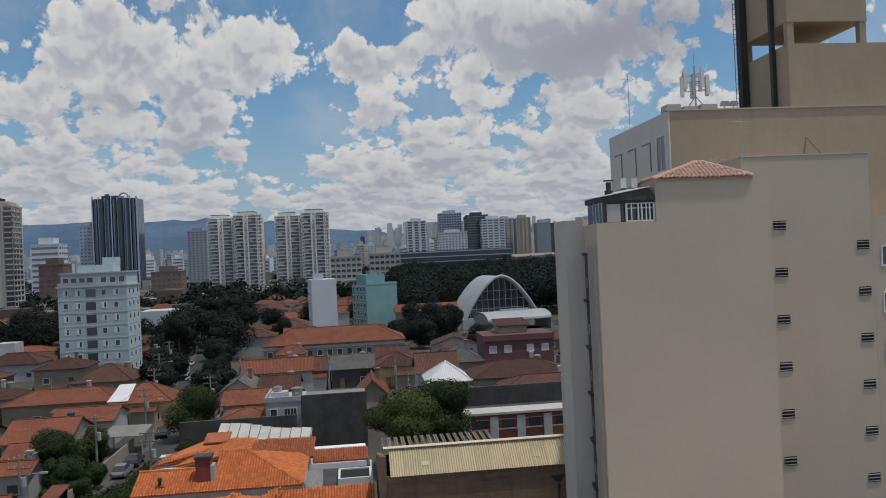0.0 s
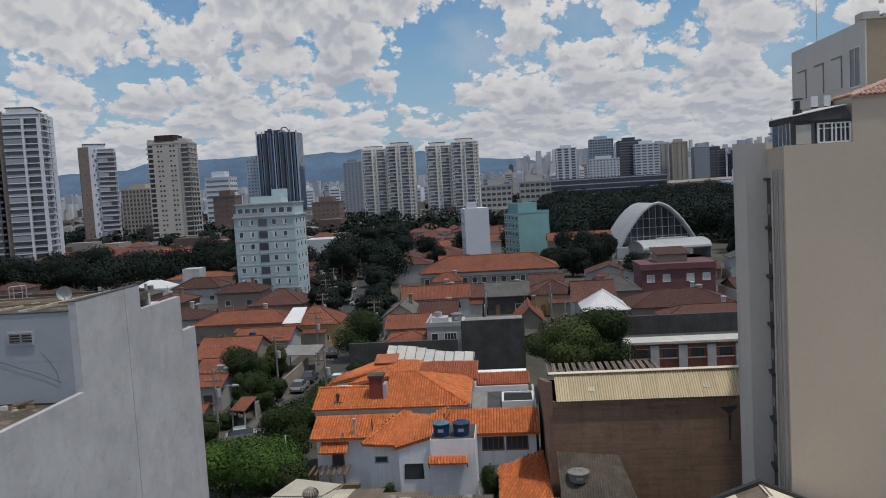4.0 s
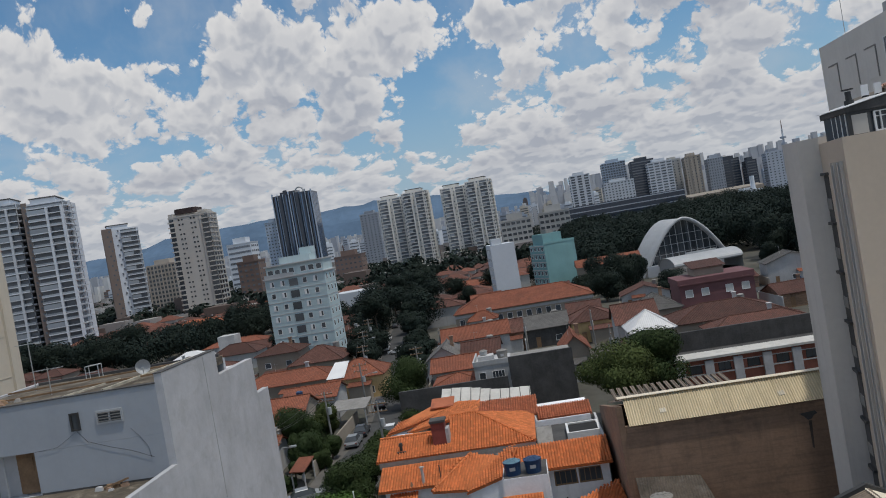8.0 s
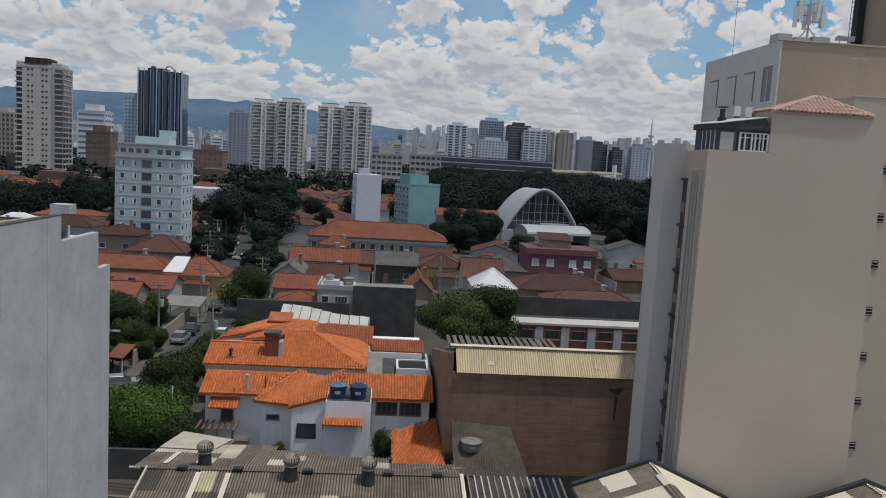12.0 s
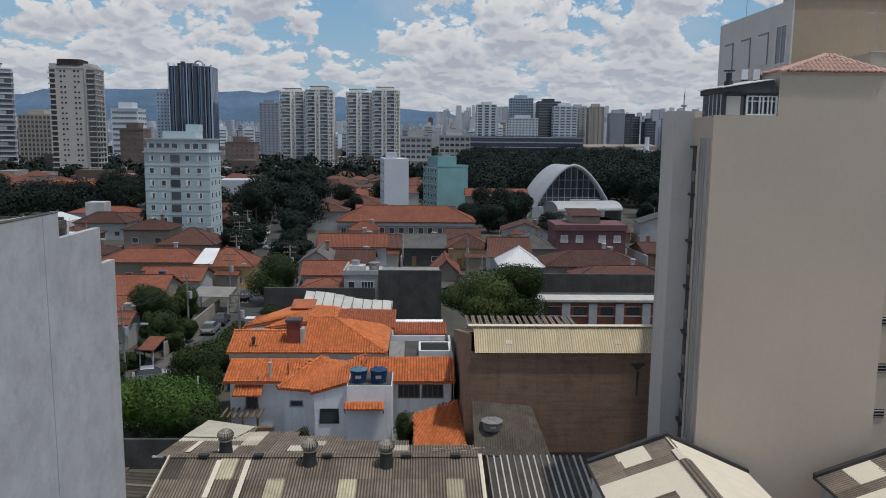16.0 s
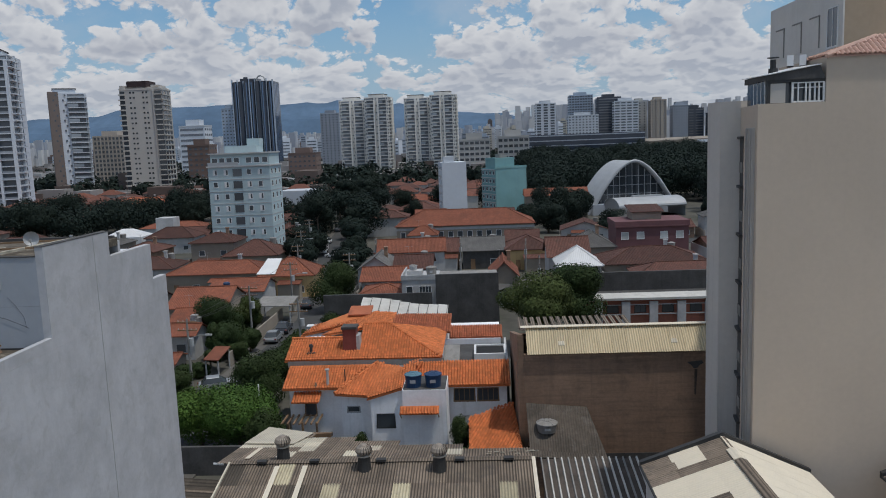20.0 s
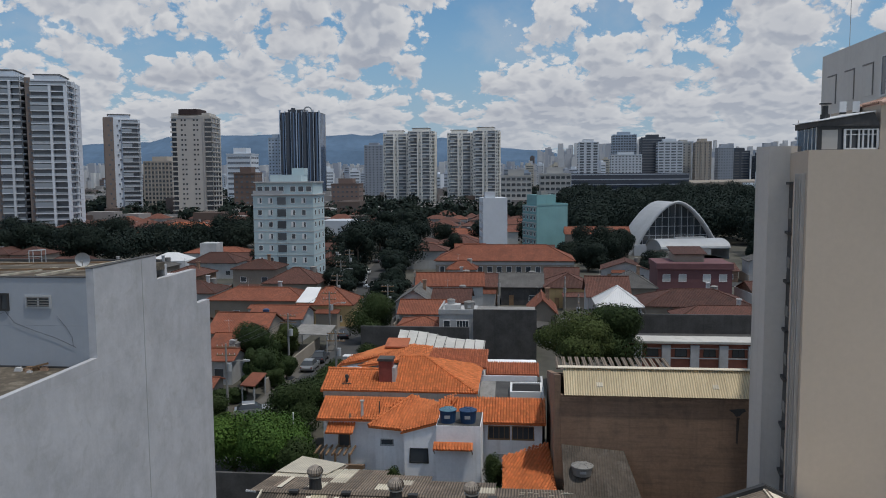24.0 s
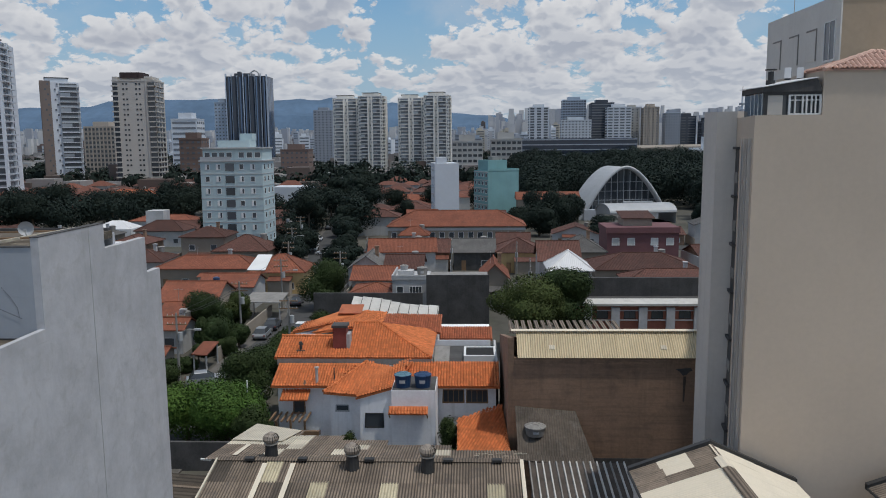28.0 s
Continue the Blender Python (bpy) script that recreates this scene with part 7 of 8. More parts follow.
def far_block(x, y, w, d, h, mt):
    b = M().box(-w / 2, w / 2, -d / 2, d / 2, 0, h).box(-w / 4, w / 5, -d / 4, d / 4, h + 0.01, h + 4)
    o = thing("distant_tower", {"white_far": "distant white high-rise, haze tinted into its colour", "grey_far": "distant grey high-rise, haze tinted into its colour", "blue_far": "distant bluish high-rise in the haze", "brick_far": "distant reddish high-rise in the haze", "cream": "distant cream high-rise in the haze"}[mt], "building", x, y, 0, sk.uniform(-25, 25), group="distant skyline")
    part("wall", b, mt, o)
    g = M()
    n = int(h / 6)
    for s in range(n):
        g.box(-w / 2 * 0.85, w / 2 * 0.85, -d / 2 - 0.2, -d / 2 + 0.1, 6 * s + 2, 6 * s + 4.2)
    part("glazing", g, "glass_far", o)


for k in range(300):
    y = sk.uniform(1250, 3300)
    a = sk.uniform(-0.62, 0.62)
    x = y * a
    dense = 1.0 if a > 0.0 else 0.72
    h = sk.uniform(18, 46) * dense + max(0.0, (y - 1300) / 2000) * 55 * dense + (sk.random() ** 4) * 30
    w = sk.uniform(11, 22)
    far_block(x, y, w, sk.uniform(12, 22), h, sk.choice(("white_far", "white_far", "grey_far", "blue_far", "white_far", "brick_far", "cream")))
lowm = M()
for k in range(2600):
    y = 400 + 2200 * sk.random() ** 1.3
    x = y * sk.uniform(-0.62, 0.62)
    if (18 < x < 0.36 * y and y < 720) or (y < 470 and x > -60):
        continue
    w, d, h = sk.uniform(7, 18), sk.uniform(7, 16), sk.uniform(3, 8) + 8 * sk.random() ** 5
    lowm.box(x - w / 2, x + w / 2, y - d / 2, y + d / 2, 0, h)
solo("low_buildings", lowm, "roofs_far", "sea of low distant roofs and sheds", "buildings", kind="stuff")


farm = M()
for k in range(3000):
    y = sk.uniform(2000, 4250)
    a = sk.uniform(-0.62, 0.62)
    h = (sk.uniform(14, 40) + (y - 1500) / 2600 * 60 + sk.random() ** 3 * 34) * (1.55 if a > 0.02 else 0.95)
    w, d = sk.uniform(9, 19), sk.uniform(9, 18)
    x = a * y
    farm.box(x - w / 2, x + w / 2, y - d / 2, y + d / 2, 0, h)
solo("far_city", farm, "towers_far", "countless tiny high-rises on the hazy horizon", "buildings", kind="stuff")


def hills():
    m, n, rows = M(), 120, ((4300, 0.0), (4550, 0.65), (4800, 1.0))
    pts = []
    for y, f in rows:
        line = []
        for k in range(n + 1):
            x = -3600 + 7600 * k / n
            base = 250 + 60 * math.exp(-((x + 1500) / 1500) ** 2) - 150 * max(0.0, min(1.0, (x + 500) / 800)) + 25 * math.exp(-((x - 150) / 120) ** 2)
            h = base + 34 * noise.noise((x / 420, 1.3, 0)) + 16 * noise.noise((x / 130, 7.1, 0)) + 5 * noise.noise((x / 40, 3.7, 0))
            line.append((x, y, h * f + (8 * noise.noise((x / 90, y / 50, 2)) if f else -5)))
        pts.append(line)
    for a, b in zip(pts, pts[1:]):
        for k in range(n):
            m.poly(a[k], a[k + 1], b[k + 1], b[k])
    solo("hills", m, "hill_haze", "long wooded mountain ridge on the horizon, coloured haze-blue", "hills", kind="structure", smooth=True)


hills()

# ---- trees ----
def crown_mesh(key, r, h, n, leaf, material, lobes=7, seed=1):
    """A crown of many small leaf clumps round several lobes, uneven and with gaps."""
    def make():
        rg = np.random.RandomState(seed)
        cs = []
        for k in range(lobes):
            a = rg.uniform(0, 6.28)
            d = rg.uniform(0.15, 0.62) * r
            cs.append((d * math.cos(a), d * math.sin(a), rg.uniform(-0.28, 0.34) * h, rg.uniform(0.38, 0.62) * r))
        cs.append((0, 0, 0.2 * h, 0.6 * r))
        c = np.array(cs)
        idx = rg.randint(0, len(c), n)
        d = rg.normal(size=(n, 3))
        d /= np.linalg.norm(d, axis=1)[:, None]
        rad = c[idx, 3] * rg.uniform(0.55, 1.06, n) ** 0.6
        pos = c[idx, :3] + d * rad[:, None] * np.array([1, 1, h / (1.7 * r)])
        t = rg.normal(size=(n, 3))
        t -= (t * d).sum(1)[:, None] * d * 0.85
        t /= np.linalg.norm(t, axis=1)[:, None]
        b = np.cross(d + 0.3 * rg.normal(size=(n, 3)), t)
        b /= np.linalg.norm(b, axis=1)[:, None]
        s = leaf * rg.uniform(0.5, 1.25, n)[:, None]
        q = np.stack([pos - t * s, pos + b * s * 0.7 - t * s * 0.15, pos + t * s, pos - b * s * 0.7 + t * s * 0.1], 1).reshape(-1, 3)
        me = bpy.data.meshes.new("crown")
        me.from_pydata(q.tolist(), [], [(4 * i, 4 * i + 1, 4 * i + 2, 4 * i + 3) for i in range(n)])
        me.materials.append(MAT[material])
        return me
    return shared(("crown", key), make)


def tree(x, y, r, h, crown, material="leaf", n=2600, leaf=0.32, seed=1, label="", z=0.0, name="tree"):
    """h: height of the crown's top; crown: the crown's own height."""
    t = thing(name, label or "leafy broad-crowned street tree", "tree", x, y, z, random.uniform(0, 360), group="trees")
    trunk_top = h - crown * 0.55
    tm = M().tube((0, 0, -0.1), (0.1, 0.05, trunk_top), 0.05 * r + 0.06, 0.03 * r + 0.03, 8)
    rg = random.Random(seed)
    for k in range(5):
        a = 2 * math.pi * k / 5 + rg.uniform(-0.4, 0.4)
        tm.tube((0.08, 0.04, trunk_top * rg.uniform(0.65, 0.98)), (r * 0.55 * math.cos(a), r * 0.55 * math.sin(a), h - crown * rg.uniform(0.25, 0.55)), 0.022 * r + 0.02, 0.02, 6)
    part("trunk", tm, "bark", t)
    part("crown", crown_mesh((round(r, 1), round(crown, 1), n, leaf, material, seed), r, crown, n, leaf, material, seed=seed), material, t, at=(0, 0, h - crown * 0.5))
    return t


tree(7.6, 93.5, 6.0, 9.6, 6.4, "leaf_light", 26000, 0.147, 3, "wide sunlit olive-green tree beside the warehouse")
tree(12.6, 98.5, 4.8, 9.2, 6.6, "leaf", 22800, 0.147, 4, "dark green tree behind a wider one")
tree(-22.6, 119, 4.4, 7.8, 6.4, "leaf", 20520, 0.140, 5, "dense round street tree on the corner")
tree(-20.4, 62.5, 3.8, 5.6, 5.2, "leaf_hedge", 23712, 0.105, 6, "big bushy green shrub over the yard wall", name="shrub")
tree(-24.2, 63.5, 3.4, 5.4, 5.0, "leaf_hedge", 20976, 0.105, 7, "big bushy green shrub over the yard wall", name="shrub")
tree(-17.6, 60.6, 2.2, 4.4, 4.0, "leaf", 11856, 0.098, 8, "dark leafy shrub by the roof edge", name="shrub")
tree(-21.6, 73.5, 3.6, 5.6, 5.0, "leaf", 19152, 0.112, 9, "dark rounded street tree beside the house")
tree(-34.4, 97.5, 3.4, 6.6, 5.0, "leaf", 16416, 0.119, 10, "green tree in a front garden")
tree(-31.6, 93.0, 2.5, 4.6, 4.2, "leaf", 14592, 0.119, 11, "green tree in a front garden")
tree(-32.0, 104.5, 2.6, 5.4, 4.2, "leaf_light", 10944, 0.119, 12, "bright green garden tree")
tree(-31.8, 76.5, 2.4, 3.0, 2.8, "leaf", 11856, 0.112, 13, "low dark garden shrub", name="shrub")
tree(-1.2, 58.6, 1.2, 4.2, 3.9, "leaf", 6840, 0.077, 14, "ivy-covered shrub against the house wall", name="shrub")
tree(-0.9, 56.0, 1.5, 2.6, 2.4, "leaf", 6840, 0.077, 15, "leafy shrub beside the low annexe", name="shrub")
tree(-9.4, 59.8, 0.8, 2.6, 1.7, "leaf", 3192, 0.070, 16, "small potted-looking tree by the house wall")
tree(25, 228, 7.0, 11.5, 11, "leaf_far", 11000, 0.28, 17, "dark tree before the vaulted hall")
tree(19, 214, 5.5, 8.0, 7.6, "leaf_far", 9000, 0.26, 18, "dark tree before the vaulted hall")
tree(33, 196, 4.5, 7.5, 6.0, "leaf_far", 8000, 0.25, 19, "dark tree before the vaulted hall")
for x, y, r, h in ((80, 258, 7, 13), (88, 246, 7, 12), (76, 244, 5, 9), (70, 236, 4, 7), (92, 232, 6, 10), (20, 240, 6, 11), (33, 250, 5, 9), (13, 226, 4, 7)):
    tree(x, y, r, h, h * 0.95, "leaf_far", 9000, 0.28, 44 + int(x) % 3, "dark park tree beside the vaulted hall")
for x, y, r, h in ((-29.4, 91.0, 1.3, 2.4), (-29.3, 95.0, 1.5, 3.2), (-22.2, 80.5, 2.5, 4.3), (-21.8, 86.0, 2.3, 4.0), (-22.0, 92.0, 2.0, 3.6)):
    tree(x, y, r, h, h * 0.9, "leaf", 9000, 0.12, 70 + int(y) % 3, "dark green roadside bush", name="shrub")
rt = random.Random(21)
for k in range(9):
    tree(rt.uniform(-33.4, -31.2), 78 + 3.4 * k, rt.uniform(1.2, 1.8), rt.uniform(1.7, 2.5) if k < 4 else rt.uniform(3, 4.6), rt.uniform(1.5, 2.2) if k < 4 else 3.2, "leaf", 5000, 0.12, 60 + k % 3, "dark green garden shrub along the street wall", name="shrub")
for k in range(6):
    tree(rt.uniform(-20.6, -19.4), 80 + 6.2 * k, rt.uniform(1.5, 2.3), rt.uniform(2.8, 4.6), rt.uniform(2.6, 3.8), "leaf", 5000, 0.12, 60 + k % 3, "dark green shrub inside the garden wall", name="shrub")
for k in range(30):
    y = 146 + 8.2 * k
    for sgn in (-1, 1):
        if rt.random() < (0.2 if y > 190 else 0.45):
            continue
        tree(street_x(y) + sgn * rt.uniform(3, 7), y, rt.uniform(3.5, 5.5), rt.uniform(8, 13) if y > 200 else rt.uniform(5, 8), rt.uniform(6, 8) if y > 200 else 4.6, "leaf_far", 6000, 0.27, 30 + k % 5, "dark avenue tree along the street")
for x, y, r, h in ((-70, 262, 6, 10), (-62, 250, 5, 8), (-84, 300, 7, 11), (-95, 270, 7, 12), (-104, 262, 7, 14), (-100, 285, 6, 12), (-72, 210, 4, 7), (-66, 222, 4, 7), (-21, 250, 4, 8), (-28, 285, 5, 9), (-15, 300, 6, 10), (-110, 290, 6, 12), (2, 300, 6, 14), (-45, 345, 6, 11)):
    tree(x, y, r, h, h * 0.9, "leaf_far", 6000, 0.27, 40 + int(x) % 4, "dark green tree among the roofs")
for k in range(16):
    tree(-172 + 6.2 * k + rt.uniform(-2, 2), 232 + rt.uniform(-12, 30), rt.uniform(5, 7.5), rt.uniform(9, 13.5), rt.uniform(7, 9), "leaf_far", 7000, 0.28, 50 + k % 4, "dark tree in a dense green square")


def woods():
    rg = np.random.RandomState(8)
    qs = []
    def put(x, y, r, top, n, leaf):
        d = rg.normal(size=(n, 3))
        d /= np.linalg.norm(d, axis=1)[:, None]
        pos = np.array([x, y, top - r * 0.8]) + d * np.array([r, r, r * 0.8]) * rg.uniform(0.6, 1.08, n)[:, None]
        t = rg.normal(size=(n, 3))
        t -= (t * d).sum(1)[:, None] * d * 0.8
        t /= np.linalg.norm(t, axis=1)[:, None]
        b = np.cross(t, d + 0.35 * rg.normal(size=(n, 3)))
        b /= np.linalg.norm(b, axis=1)[:, None]
        s = leaf * rg.uniform(0.5, 1.2, n)[:, None]
        qs.append(np.stack([pos - t * s, pos + b * s * 0.7, pos + t * s, pos - b * s * 0.7], 1).reshape(-1, 3))
    for k in range(330):
        y = rg.uniform(292, 545)
        x = rg.uniform(20 + 0.02 * (y - 290), 60 + 0.36 * y)
        if y < 300 and x < 76 and x > 30:
            continue
        put(x, y, rg.uniform(5, 9), rg.uniform(12, 17) + (y - 290) * 0.028, 1300, 0.52)
    for k in range(60):
        y = rg.uniform(195, 300)
        put(rg.uniform(76, 130), y, rg.uniform(4.5, 7), rg.uniform(9, 15), 1200, 0.45)
    for k in range(75):
        put(rg.uniform(-205, -100), rg.uniform(222, 292), rg.uniform(4, 6.5), rg.uniform(7.5, 12.5), 1100, 0.4)
    for k in range(30):
        y = rg.uniform(205, 330)
        put(street_x(y) + rg.uniform(-14, 14), y, rg.uniform(3.5, 5.5), rg.uniform(7, 13), 1000, 0.38)
    q = np.concatenate(qs)
    me = bpy.data.meshes.new("woods")
    me.from_pydata(q.tolist(), [], [(4 * i, 4 * i + 1, 4 * i + 2, 4 * i + 3) for i in range(len(q) // 4)])
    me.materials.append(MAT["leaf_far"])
    tagged(new("park_woods", me), "dense dark green park woodland", "trees", kind="stuff")
    qs.clear()
    for k in range(1500):
        y = 400 + 1900 * rg.uniform(0, 1) ** 1.5
        x = y * rg.uniform(-0.6, 0.6)
        if y < 560 and x > 15:
            continue
        put(x, y, rg.uniform(5, 10), rg.uniform(7, 14), 150, 1.4)
    q = np.concatenate(qs)
    me = bpy.data.meshes.new("far_trees")
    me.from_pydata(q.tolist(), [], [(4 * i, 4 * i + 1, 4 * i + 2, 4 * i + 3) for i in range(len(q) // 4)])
    me.materials.append(MAT["leaf_far"])
    tagged(new("far_trees", me), "scattered dark green trees among far roofs", "trees", kind="stuff")


woods()

# ---- cars, poles and clutter ----
def car(x, y, yaw, paint, label):
    c = thing("car", label, "car", x, y, 0.17, yaw, group="parked cars")
    prof_lo = [(-2.05, 0.35), (-2.1, 0.62), (-1.95, 0.85), (-1.3, 0.92), (1.1, 0.92), (2.0, 0.80), (2.1, 0.55), (2.05, 0.35)]
    m = M()
    n = len(prof_lo)
    i = len(m.v)
    for sgn in (-1, 1):
        m.v += [(sgn * (0.84 if z > 0.8 else 0.88), yy, z) for yy, z in prof_lo]
    m.f.append(tuple(range(n)))
    m.f.append(tuple(reversed(range(n, 2 * n))))
    for k in range(n):
        j = (k + 1) % n
        m.f.append((k, n + k, n + j, j))
    body = part("body", m, paint, c)
    cab = M().hull([(-0.80, -1.7, 0.92), (0.80, -1.7, 0.92), (0.80, 0.95, 0.92), (-0.80, 0.95, 0.92)], [(-0.62, -1.1, 1.45), (0.62, -1.1, 1.45), (0.62, 0.15, 1.45), (-0.62, 0.15, 1.45)])
    cb = part("cabin", cab, "glass", c)
    part("roof", M().hull([(-0.63, -1.15, 1.452), (0.63, -1.15, 1.452), (0.63, 0.2, 1.452), (-0.63, 0.2, 1.452)], [(-0.58, -1.05, 1.5), (0.58, -1.05, 1.5), (0.58, 0.1, 1.5), (-0.58, 0.1, 1.5)]), paint, cb)
    for sx in (-0.8, 0.8):
        for yy in (-1.3, 1.3):
            w = part("wheel", M().cyl(0, 0, -0.1, 0.1, 0.31, n=14), "rubber", c, at=pose(sx, yy, 0.31, 0, 90, 0))
            part("rim", M().cyl(0, 0, -0.11, 0.11, 0.18, n=10), "steel", w)
        part("headlight", M().box(sx * 0.85 - 0.14, sx * 0.85 + 0.14, 2.0, 2.08, 0.6, 0.74), "paint_white", c)
        part("tail_light", M().box(sx * 0.9 - 0.12, sx * 0.9 + 0.12, -2.12, -2.05, 0.62, 0.78), "chimney_red", c)
    return c


car(-28.3, 79.6, -70, "car_silver", "silver hatchback parked at the street corner")
car(-27.6, 105.2, 2, "car_dark", "dark hatchback parked at the kerb")
car(-27.7, 100.2, 1, "car_silver", "grey hatchback parked at the kerb")
car(-27.9, 121.5, 5, "car_dark", "black hatchback parked at the kerb")
car(-23.0, 103.0, 0, "car_white", "white hatchback parked at the kerb")
car(-34.2, 177.5, 70, "car_white", "white hatchback on the cross street")
car(-43.0, 182.0, 86, "car_dark", "dark car on the cross street")
for k in range(8):
    car(street_x(205 + 14 * k) + (2.2 if k % 2 else -2.2), 205 + 14 * k, 6, ("car_white", "car_silver", "car_dark")[k % 3], "parked car along the shaded avenue")
tk = thing("truck", "white box truck on the cross street", "truck", -38.2, 184.5, 0.17, 8)
part("box", M().box(-1.1, 1.1, -1.0, 4.2, 0.9, 3.4), "car_white", tk)
part("cab", M().hull([(-1.0, -2.6, 0.6), (1.0, -2.6, 0.6), (1.0, -1.1, 0.6), (-1.0, -1.1, 0.6)], [(-0.95, -2.3, 2.4), (0.95, -2.3, 2.4), (0.95, -1.1, 2.5), (-0.95, -1.1, 2.5)]), "car_white", tk)
part("windscreen", M().hull([(-0.85, -2.52, 1.4), (0.85, -2.52, 1.4), (0.85, -2.4, 1.4), (-0.85, -2.4, 1.4)], [(-0.85, -2.38, 2.2), (0.85, -2.38, 2.2), (0.85, -2.3, 2.2), (-0.85, -2.3, 2.2)]), "glass", tk)
for sx in (-0.9, 0.9):
    for yy in (-1.8, 2.6):
        part("wheel", M().cyl(0, 0, -0.14, 0.14, 0.45, n=14), "rubber", tk, at=pose(sx, yy, 0.45, 0, 90, 0))


def utility_pole(x, y, h=8.5, yaw=0, lamp_arm=False):
    p = thing("utility_pole", "grey concrete utility pole with crossarms" + (" and street lamp" if lamp_arm else ""), "utility pole", x, y, 0, yaw, group="utility poles")
    part("pole", M().tube((0, 0, -0.2), (0, 0, h), 0.17, 0.11, 8), "concrete", p)
    for z in (h - 0.4, h - 1.3):
        a = part("crossarm", M().box(-1.1, 1.1, -0.06, 0.06, z, z + 0.12), "wood", p)
        for u in (-0.95, -0.4, 0.4, 0.95):
            part("insulator", M().cyl(u, 0, z + 0.12, z + 0.3, 0.05, 0.03, 6), "paint_grey", a)
    part("transformer", M().cyl(0.35, 0, h - 3.0, h - 2.1, 0.26, n=10), "paint_grey", p)
    if lamp_arm:
        part("lamp_arm", M().rail([(0, 0, h - 2.2), (1.2, 0, h - 1.8), (2.0, 0, h - 1.8)], 0.04), "steel", p)
        part("lamp_head", M().box(1.9, 2.6, -0.13, 0.13, h - 1.88, h - 1.7), "paint_grey", p)
    return p


POLES = [(-30.9, 79.0), (-29.9, 98.0), (-29.4, 118.0), (-33.5, 140.0), (-38.5, 164.0), (-42.5, 190.0)]
for k, (x, y) in enumerate(POLES):
    utility_pole(x, y, 8.2, 0, k % 2 == 0)
for k, (x, y) in enumerate(((-21.0, 88.0), (-21.8, 128.0), (8.6, 140.0), (9.5, 118.5), (-3.5, 146.0), (-20.0, 148.0), (-40.0, 230.0), (-47.0, 250.0))):
    utility_pole(x, y, 8.0, 0 if k < 2 else 90)
for (x0, y0), (x1, y1) in zip(POLES, POLES[1:]):
    for u in (-0.95, 0.4, 0.95):
        pts = [(x0 + (x1 - x0) * t + u, y0 + (y1 - y0) * t, 8.1 - 2.2 * t * (1 - t)) for t in (0, 0.25, 0.5, 0.75, 1)]
        solo("power_line", M().rail(pts, 0.018, 4), "iron", "thin black overhead power line between poles", "cable", group="power lines")
wp = thing("post", "slim white flagpole-like post beside the yard wall", "post", -18.9, 63.8, 0)
part("shaft", M().tube((0, 0, 0), (0, 0, 5.6), 0.07, 0.06, 8), "paint_white", wp)

# white sheet laid over the tiles of the ochre house
solo("roof_tarp", M().slab([(-38.7, 130.6, 4.35), (-35.4, 130.5, 4.35), (-35.0, 134.3, 6.55), (-37.6, 134.4, 6.55)], 0.05), "paint_white", "white tarpaulin spread over a tiled roof", "tarpaulin", at=(-37, 132, 5))
solo("tent_roof", M().hull([(-104, 206, 0), (-93, 206, 0), (-93, 214, 0), (-104, 214, 0)], [(-104, 206, 3.4), (-93, 206, 3.4), (-93, 214, 3.4), (-104, 214, 3.4)]).hull([(-104, 206, 3.404), (-93, 206, 3.404), (-93, 214, 3.404), (-104, 214, 3.404)], [(-100, 209.5, 5.4), (-97, 209.5, 5.4), (-97, 210.5, 5.4), (-100, 210.5, 5.4)]), "metal_white", "white tented metal roof hall", "building", at=(-98, 210, 0))

# house behind the orange one, under loose white sheets
wh = thing("outbuilding", "small building under uneven white corrugated sheets", "outbuilding", -7, 83, 0)
wpart("wall", M().box(-11.2, -3.4, 80.7, 82.5, 0, 7.7), "plaster_cream", wh)
rs = random.Random(4)
for k in range(9):
    x = -12.4 + 1.03 * k
    z0, z1 = 8.3 - 0.055 * (x + 12.4) + rs.uniform(-0.03, 0.03), 9.3 - 0.13 * (x + 12.4) + 0.12 * math.sin(k * 0.9)
    y0, t = 79.3 + rs.uniform(-0.3, 0.4), rs.uniform(-0.12, 0.12)
    wpart("sheet", M().slab([(x + t, y0, z0), (x + 1.1 + t, y0 + 0.1, z0 - 0.05), (x + 1.1, 82.6, z1 - 0.12), (x, 82.6, z1)], 0.04), "strip_grey", wh)
    wpart("lap", M().tube((x + 1.02 + t, y0, z0 + 0.02), (x + 1.03, 82.6, z1 - 0.05), 0.04, 0.03, 5), "concrete_dark", wh)
rc = thing("roof_cistern_box", "small tiled cistern housing on the roof ridge", "roof box", -12.2, 79.5, 0)
wpart("housing", M().box(-13.0, -11.4, 78.8, 80.2, 0, 8.3), "plaster_cream", rc)
wpart("roof", M().slab([(-13.4, 78.3, 8.35), (-11.0, 78.3, 8.35), (-11.0, 80.6, 8.8), (-13.4, 80.6, 8.8)], 0.12), "tile_worn", rc)
solo("wall_party", M().box(-20.5, -6.0, 99.6, 100.0, 0, 6.3), "concrete_dark", "blackened party wall between lots", "wall", kind="structure")
solo("wall_lot", M().box(-21.5, -21.3, 74, 112, 0, 1.9), "concrete", "grey cement garden wall along the street", "wall", kind="structure")
solo("wall_lot", M().box(-30.2, -30.0, 89, 114, 0, 1.7), "plaster_cream", "low cream garden wall along the street", "wall", kind="structure")
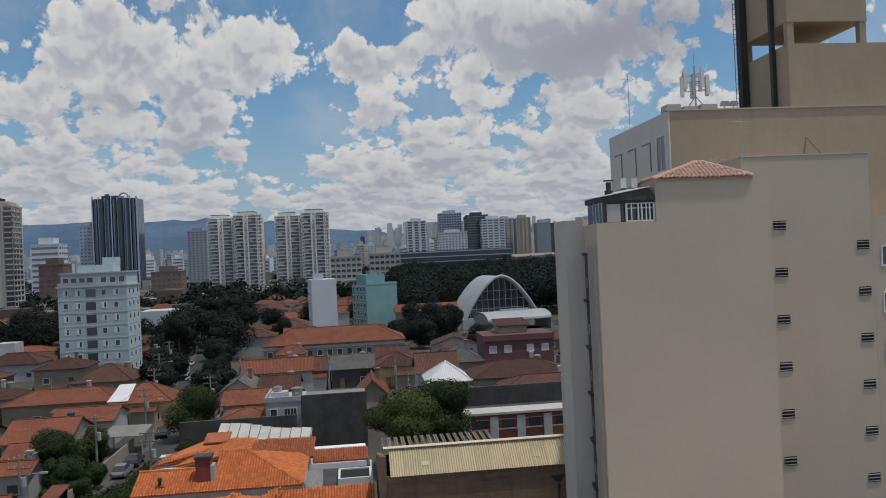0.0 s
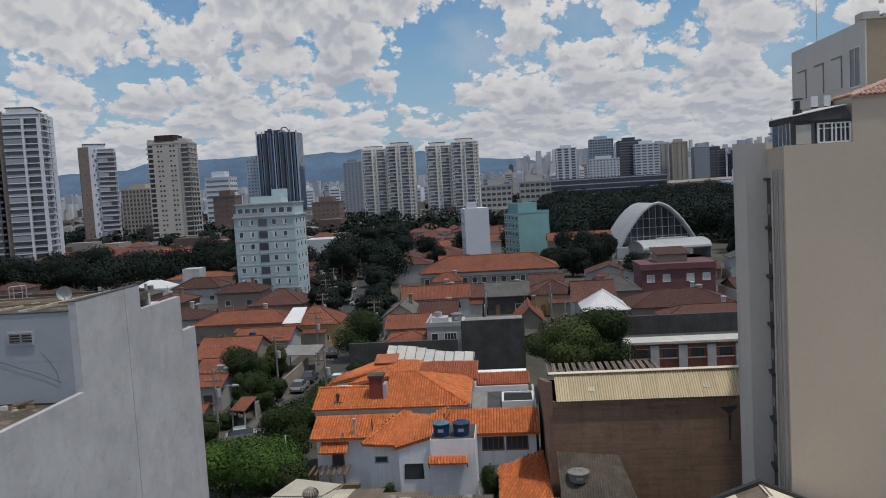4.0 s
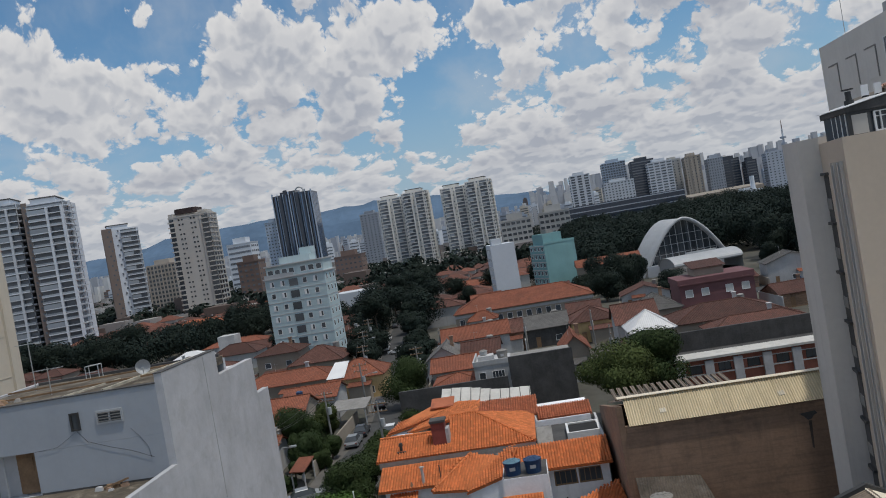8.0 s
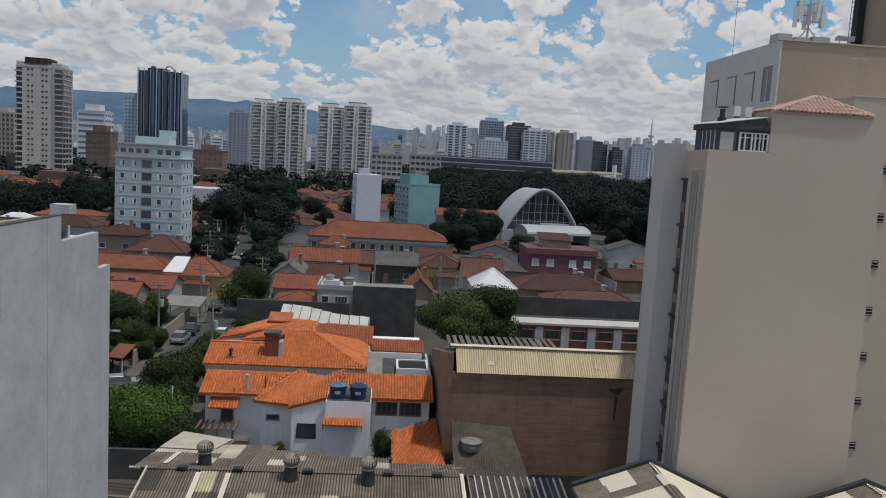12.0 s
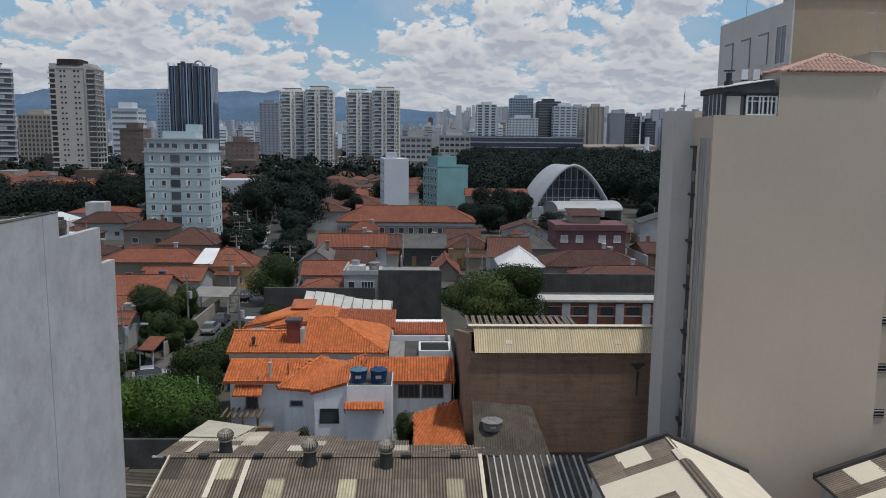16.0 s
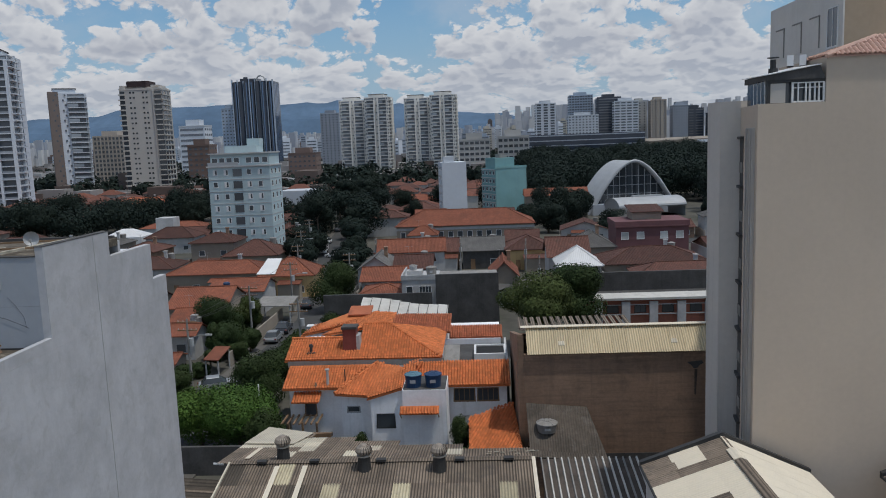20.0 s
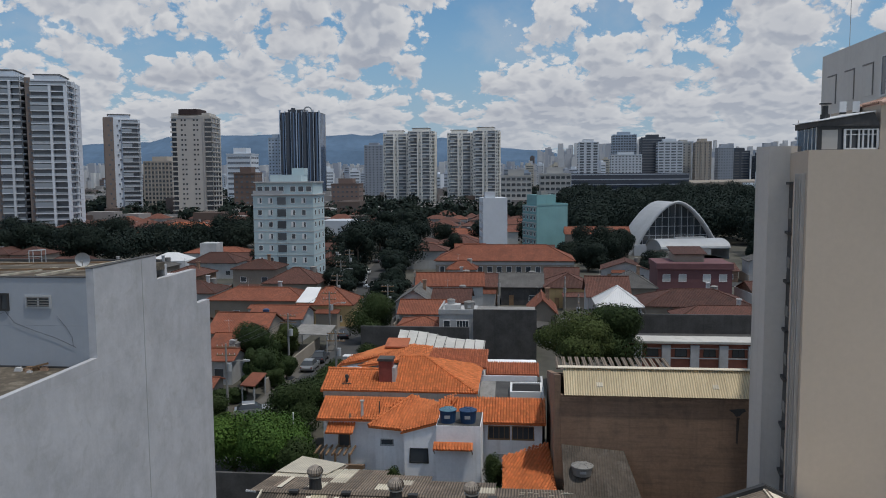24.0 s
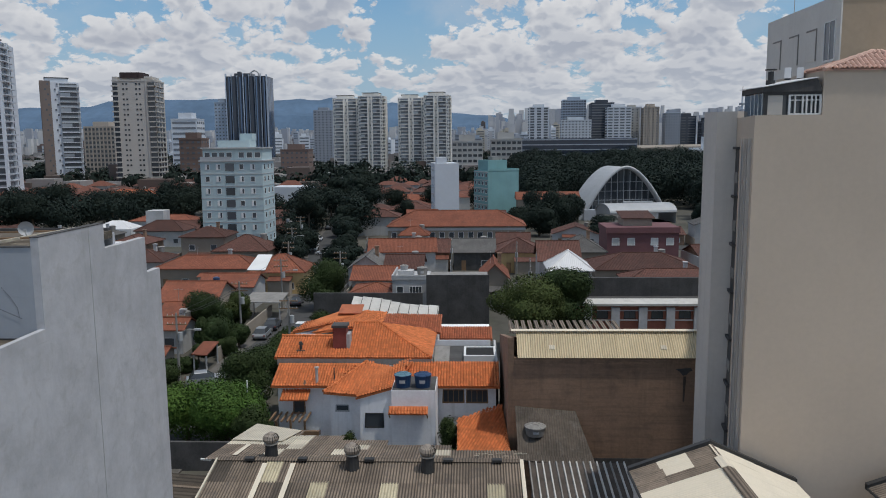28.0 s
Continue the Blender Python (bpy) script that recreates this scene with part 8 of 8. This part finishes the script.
solo("tarp_cover", M().hull([(-18.6, 76.2, 0), (-16.9, 76.2, 0), (-16.9, 78.6, 0), (-18.6, 78.6, 0)], [(-18.3, 76.5, 5.3), (-17.2, 76.3, 5.7), (-17.0, 78.2, 5.4), (-18.4, 78.5, 5.9)]), "tarp", "crumpled blue tarpaulin over stored goods", "tarpaulin", at=(-17.7, 77, 0))
rs = random.Random(9)
for k in range(9):
    x = -0.6 + 0.4 * k
    solo("bamboo_pole", M().tube((x, 50.2 + 0.3 * rs.random(), 4.55), (x + 2.2 * rs.uniform(0.6, 1), 48.2 + rs.uniform(-0.5, 0.3), 5.65), 0.035, 0.03, 5), "sheet_light", "thin pale bamboo pole lying on the roof edge", "pole", group="bamboo poles", at=(x, 50, 4.6))
# dark planks and crates by the carport
pl = thing("plank_stack", "weathered planks and panels leaning by the carport", "planks", -13.6, 60.0, 0)
for k in range(4):
    part("plank", M().box(-1.6 + 0.1 * k, 1.8, -0.15 - 0.2 * k, -0.02 - 0.2 * k, 2.3 + 0.06 * k, 2.65 + 0.05 * k), "wood" if k % 2 else "concrete_dark", pl)
part("trestle", M().box(-1.4, -1.2, -0.8, 0, 0, 2.3).box(1.4, 1.6, -0.8, 0, 0, 2.3), "wood", pl)
tw = thing("telecom_tower", "distant slim telecom tower with platforms", "tower", 307, 905, 0)
part("shaft", M().tube((0, 0, 0), (0, 0, 78), 2.0, 1.0, 8), "white_far", tw)
for z in (52, 60, 67):
    part("platform", M().cyl(0, 0, z, z + 2.2, 3.4, n=12), "grey_far", tw)
part("mast", M().tube((0, 0, 78), (0, 0, 88), 0.6, 0.2, 6), "brick_far", tw)

# red canopy on posts beside the street, dirt verge
cp = thing("canopy", "small red-tiled canopy on posts in a front garden", "canopy", -30.4, 86.0, 0)
part("roof", M().slab([(-1.0, -2.0, 2.3), (0.9, -2.4, 2.3), (0.9, 2.0, 2.75), (-1.0, 2.2, 2.75)], 0.12), "tile_red", cp)
for dx, dy in ((-0.8, -1.8), (0.7, -2.0), (0.7, 1.8), (-0.8, 1.9)):
    part("post", M().box(dx - 0.07, dx + 0.07, dy - 0.07, dy + 0.07, 0, 2.3 + 0.1 * (dy + 2)), "plaster_white", cp)
solo("verge", M().box(-29.68, -28.3, 80, 92, 0.1, 0.176), "pavement", "bare dusty verge beside the street", "verge", kind="structure")
ac = thing("carport", "grey flat carport roof before a white garden house", "carport", -30.5, 113.5, 0)
part("roof", M().slab([(-3.0, -2.6, 2.8), (2.6, -2.6, 2.7), (2.6, 2.6, 3.2), (-3.0, 2.6, 3.3)], 0.12), "concrete", ac)
for dx, dy in ((-2.8, -2.4), (2.4, -2.4), (2.4, 2.3), (-2.8, 2.3)):
    part("post", M().box(dx - 0.08, dx + 0.08, dy - 0.08, dy + 0.08, 0, 2.75), "paint_grey", ac)
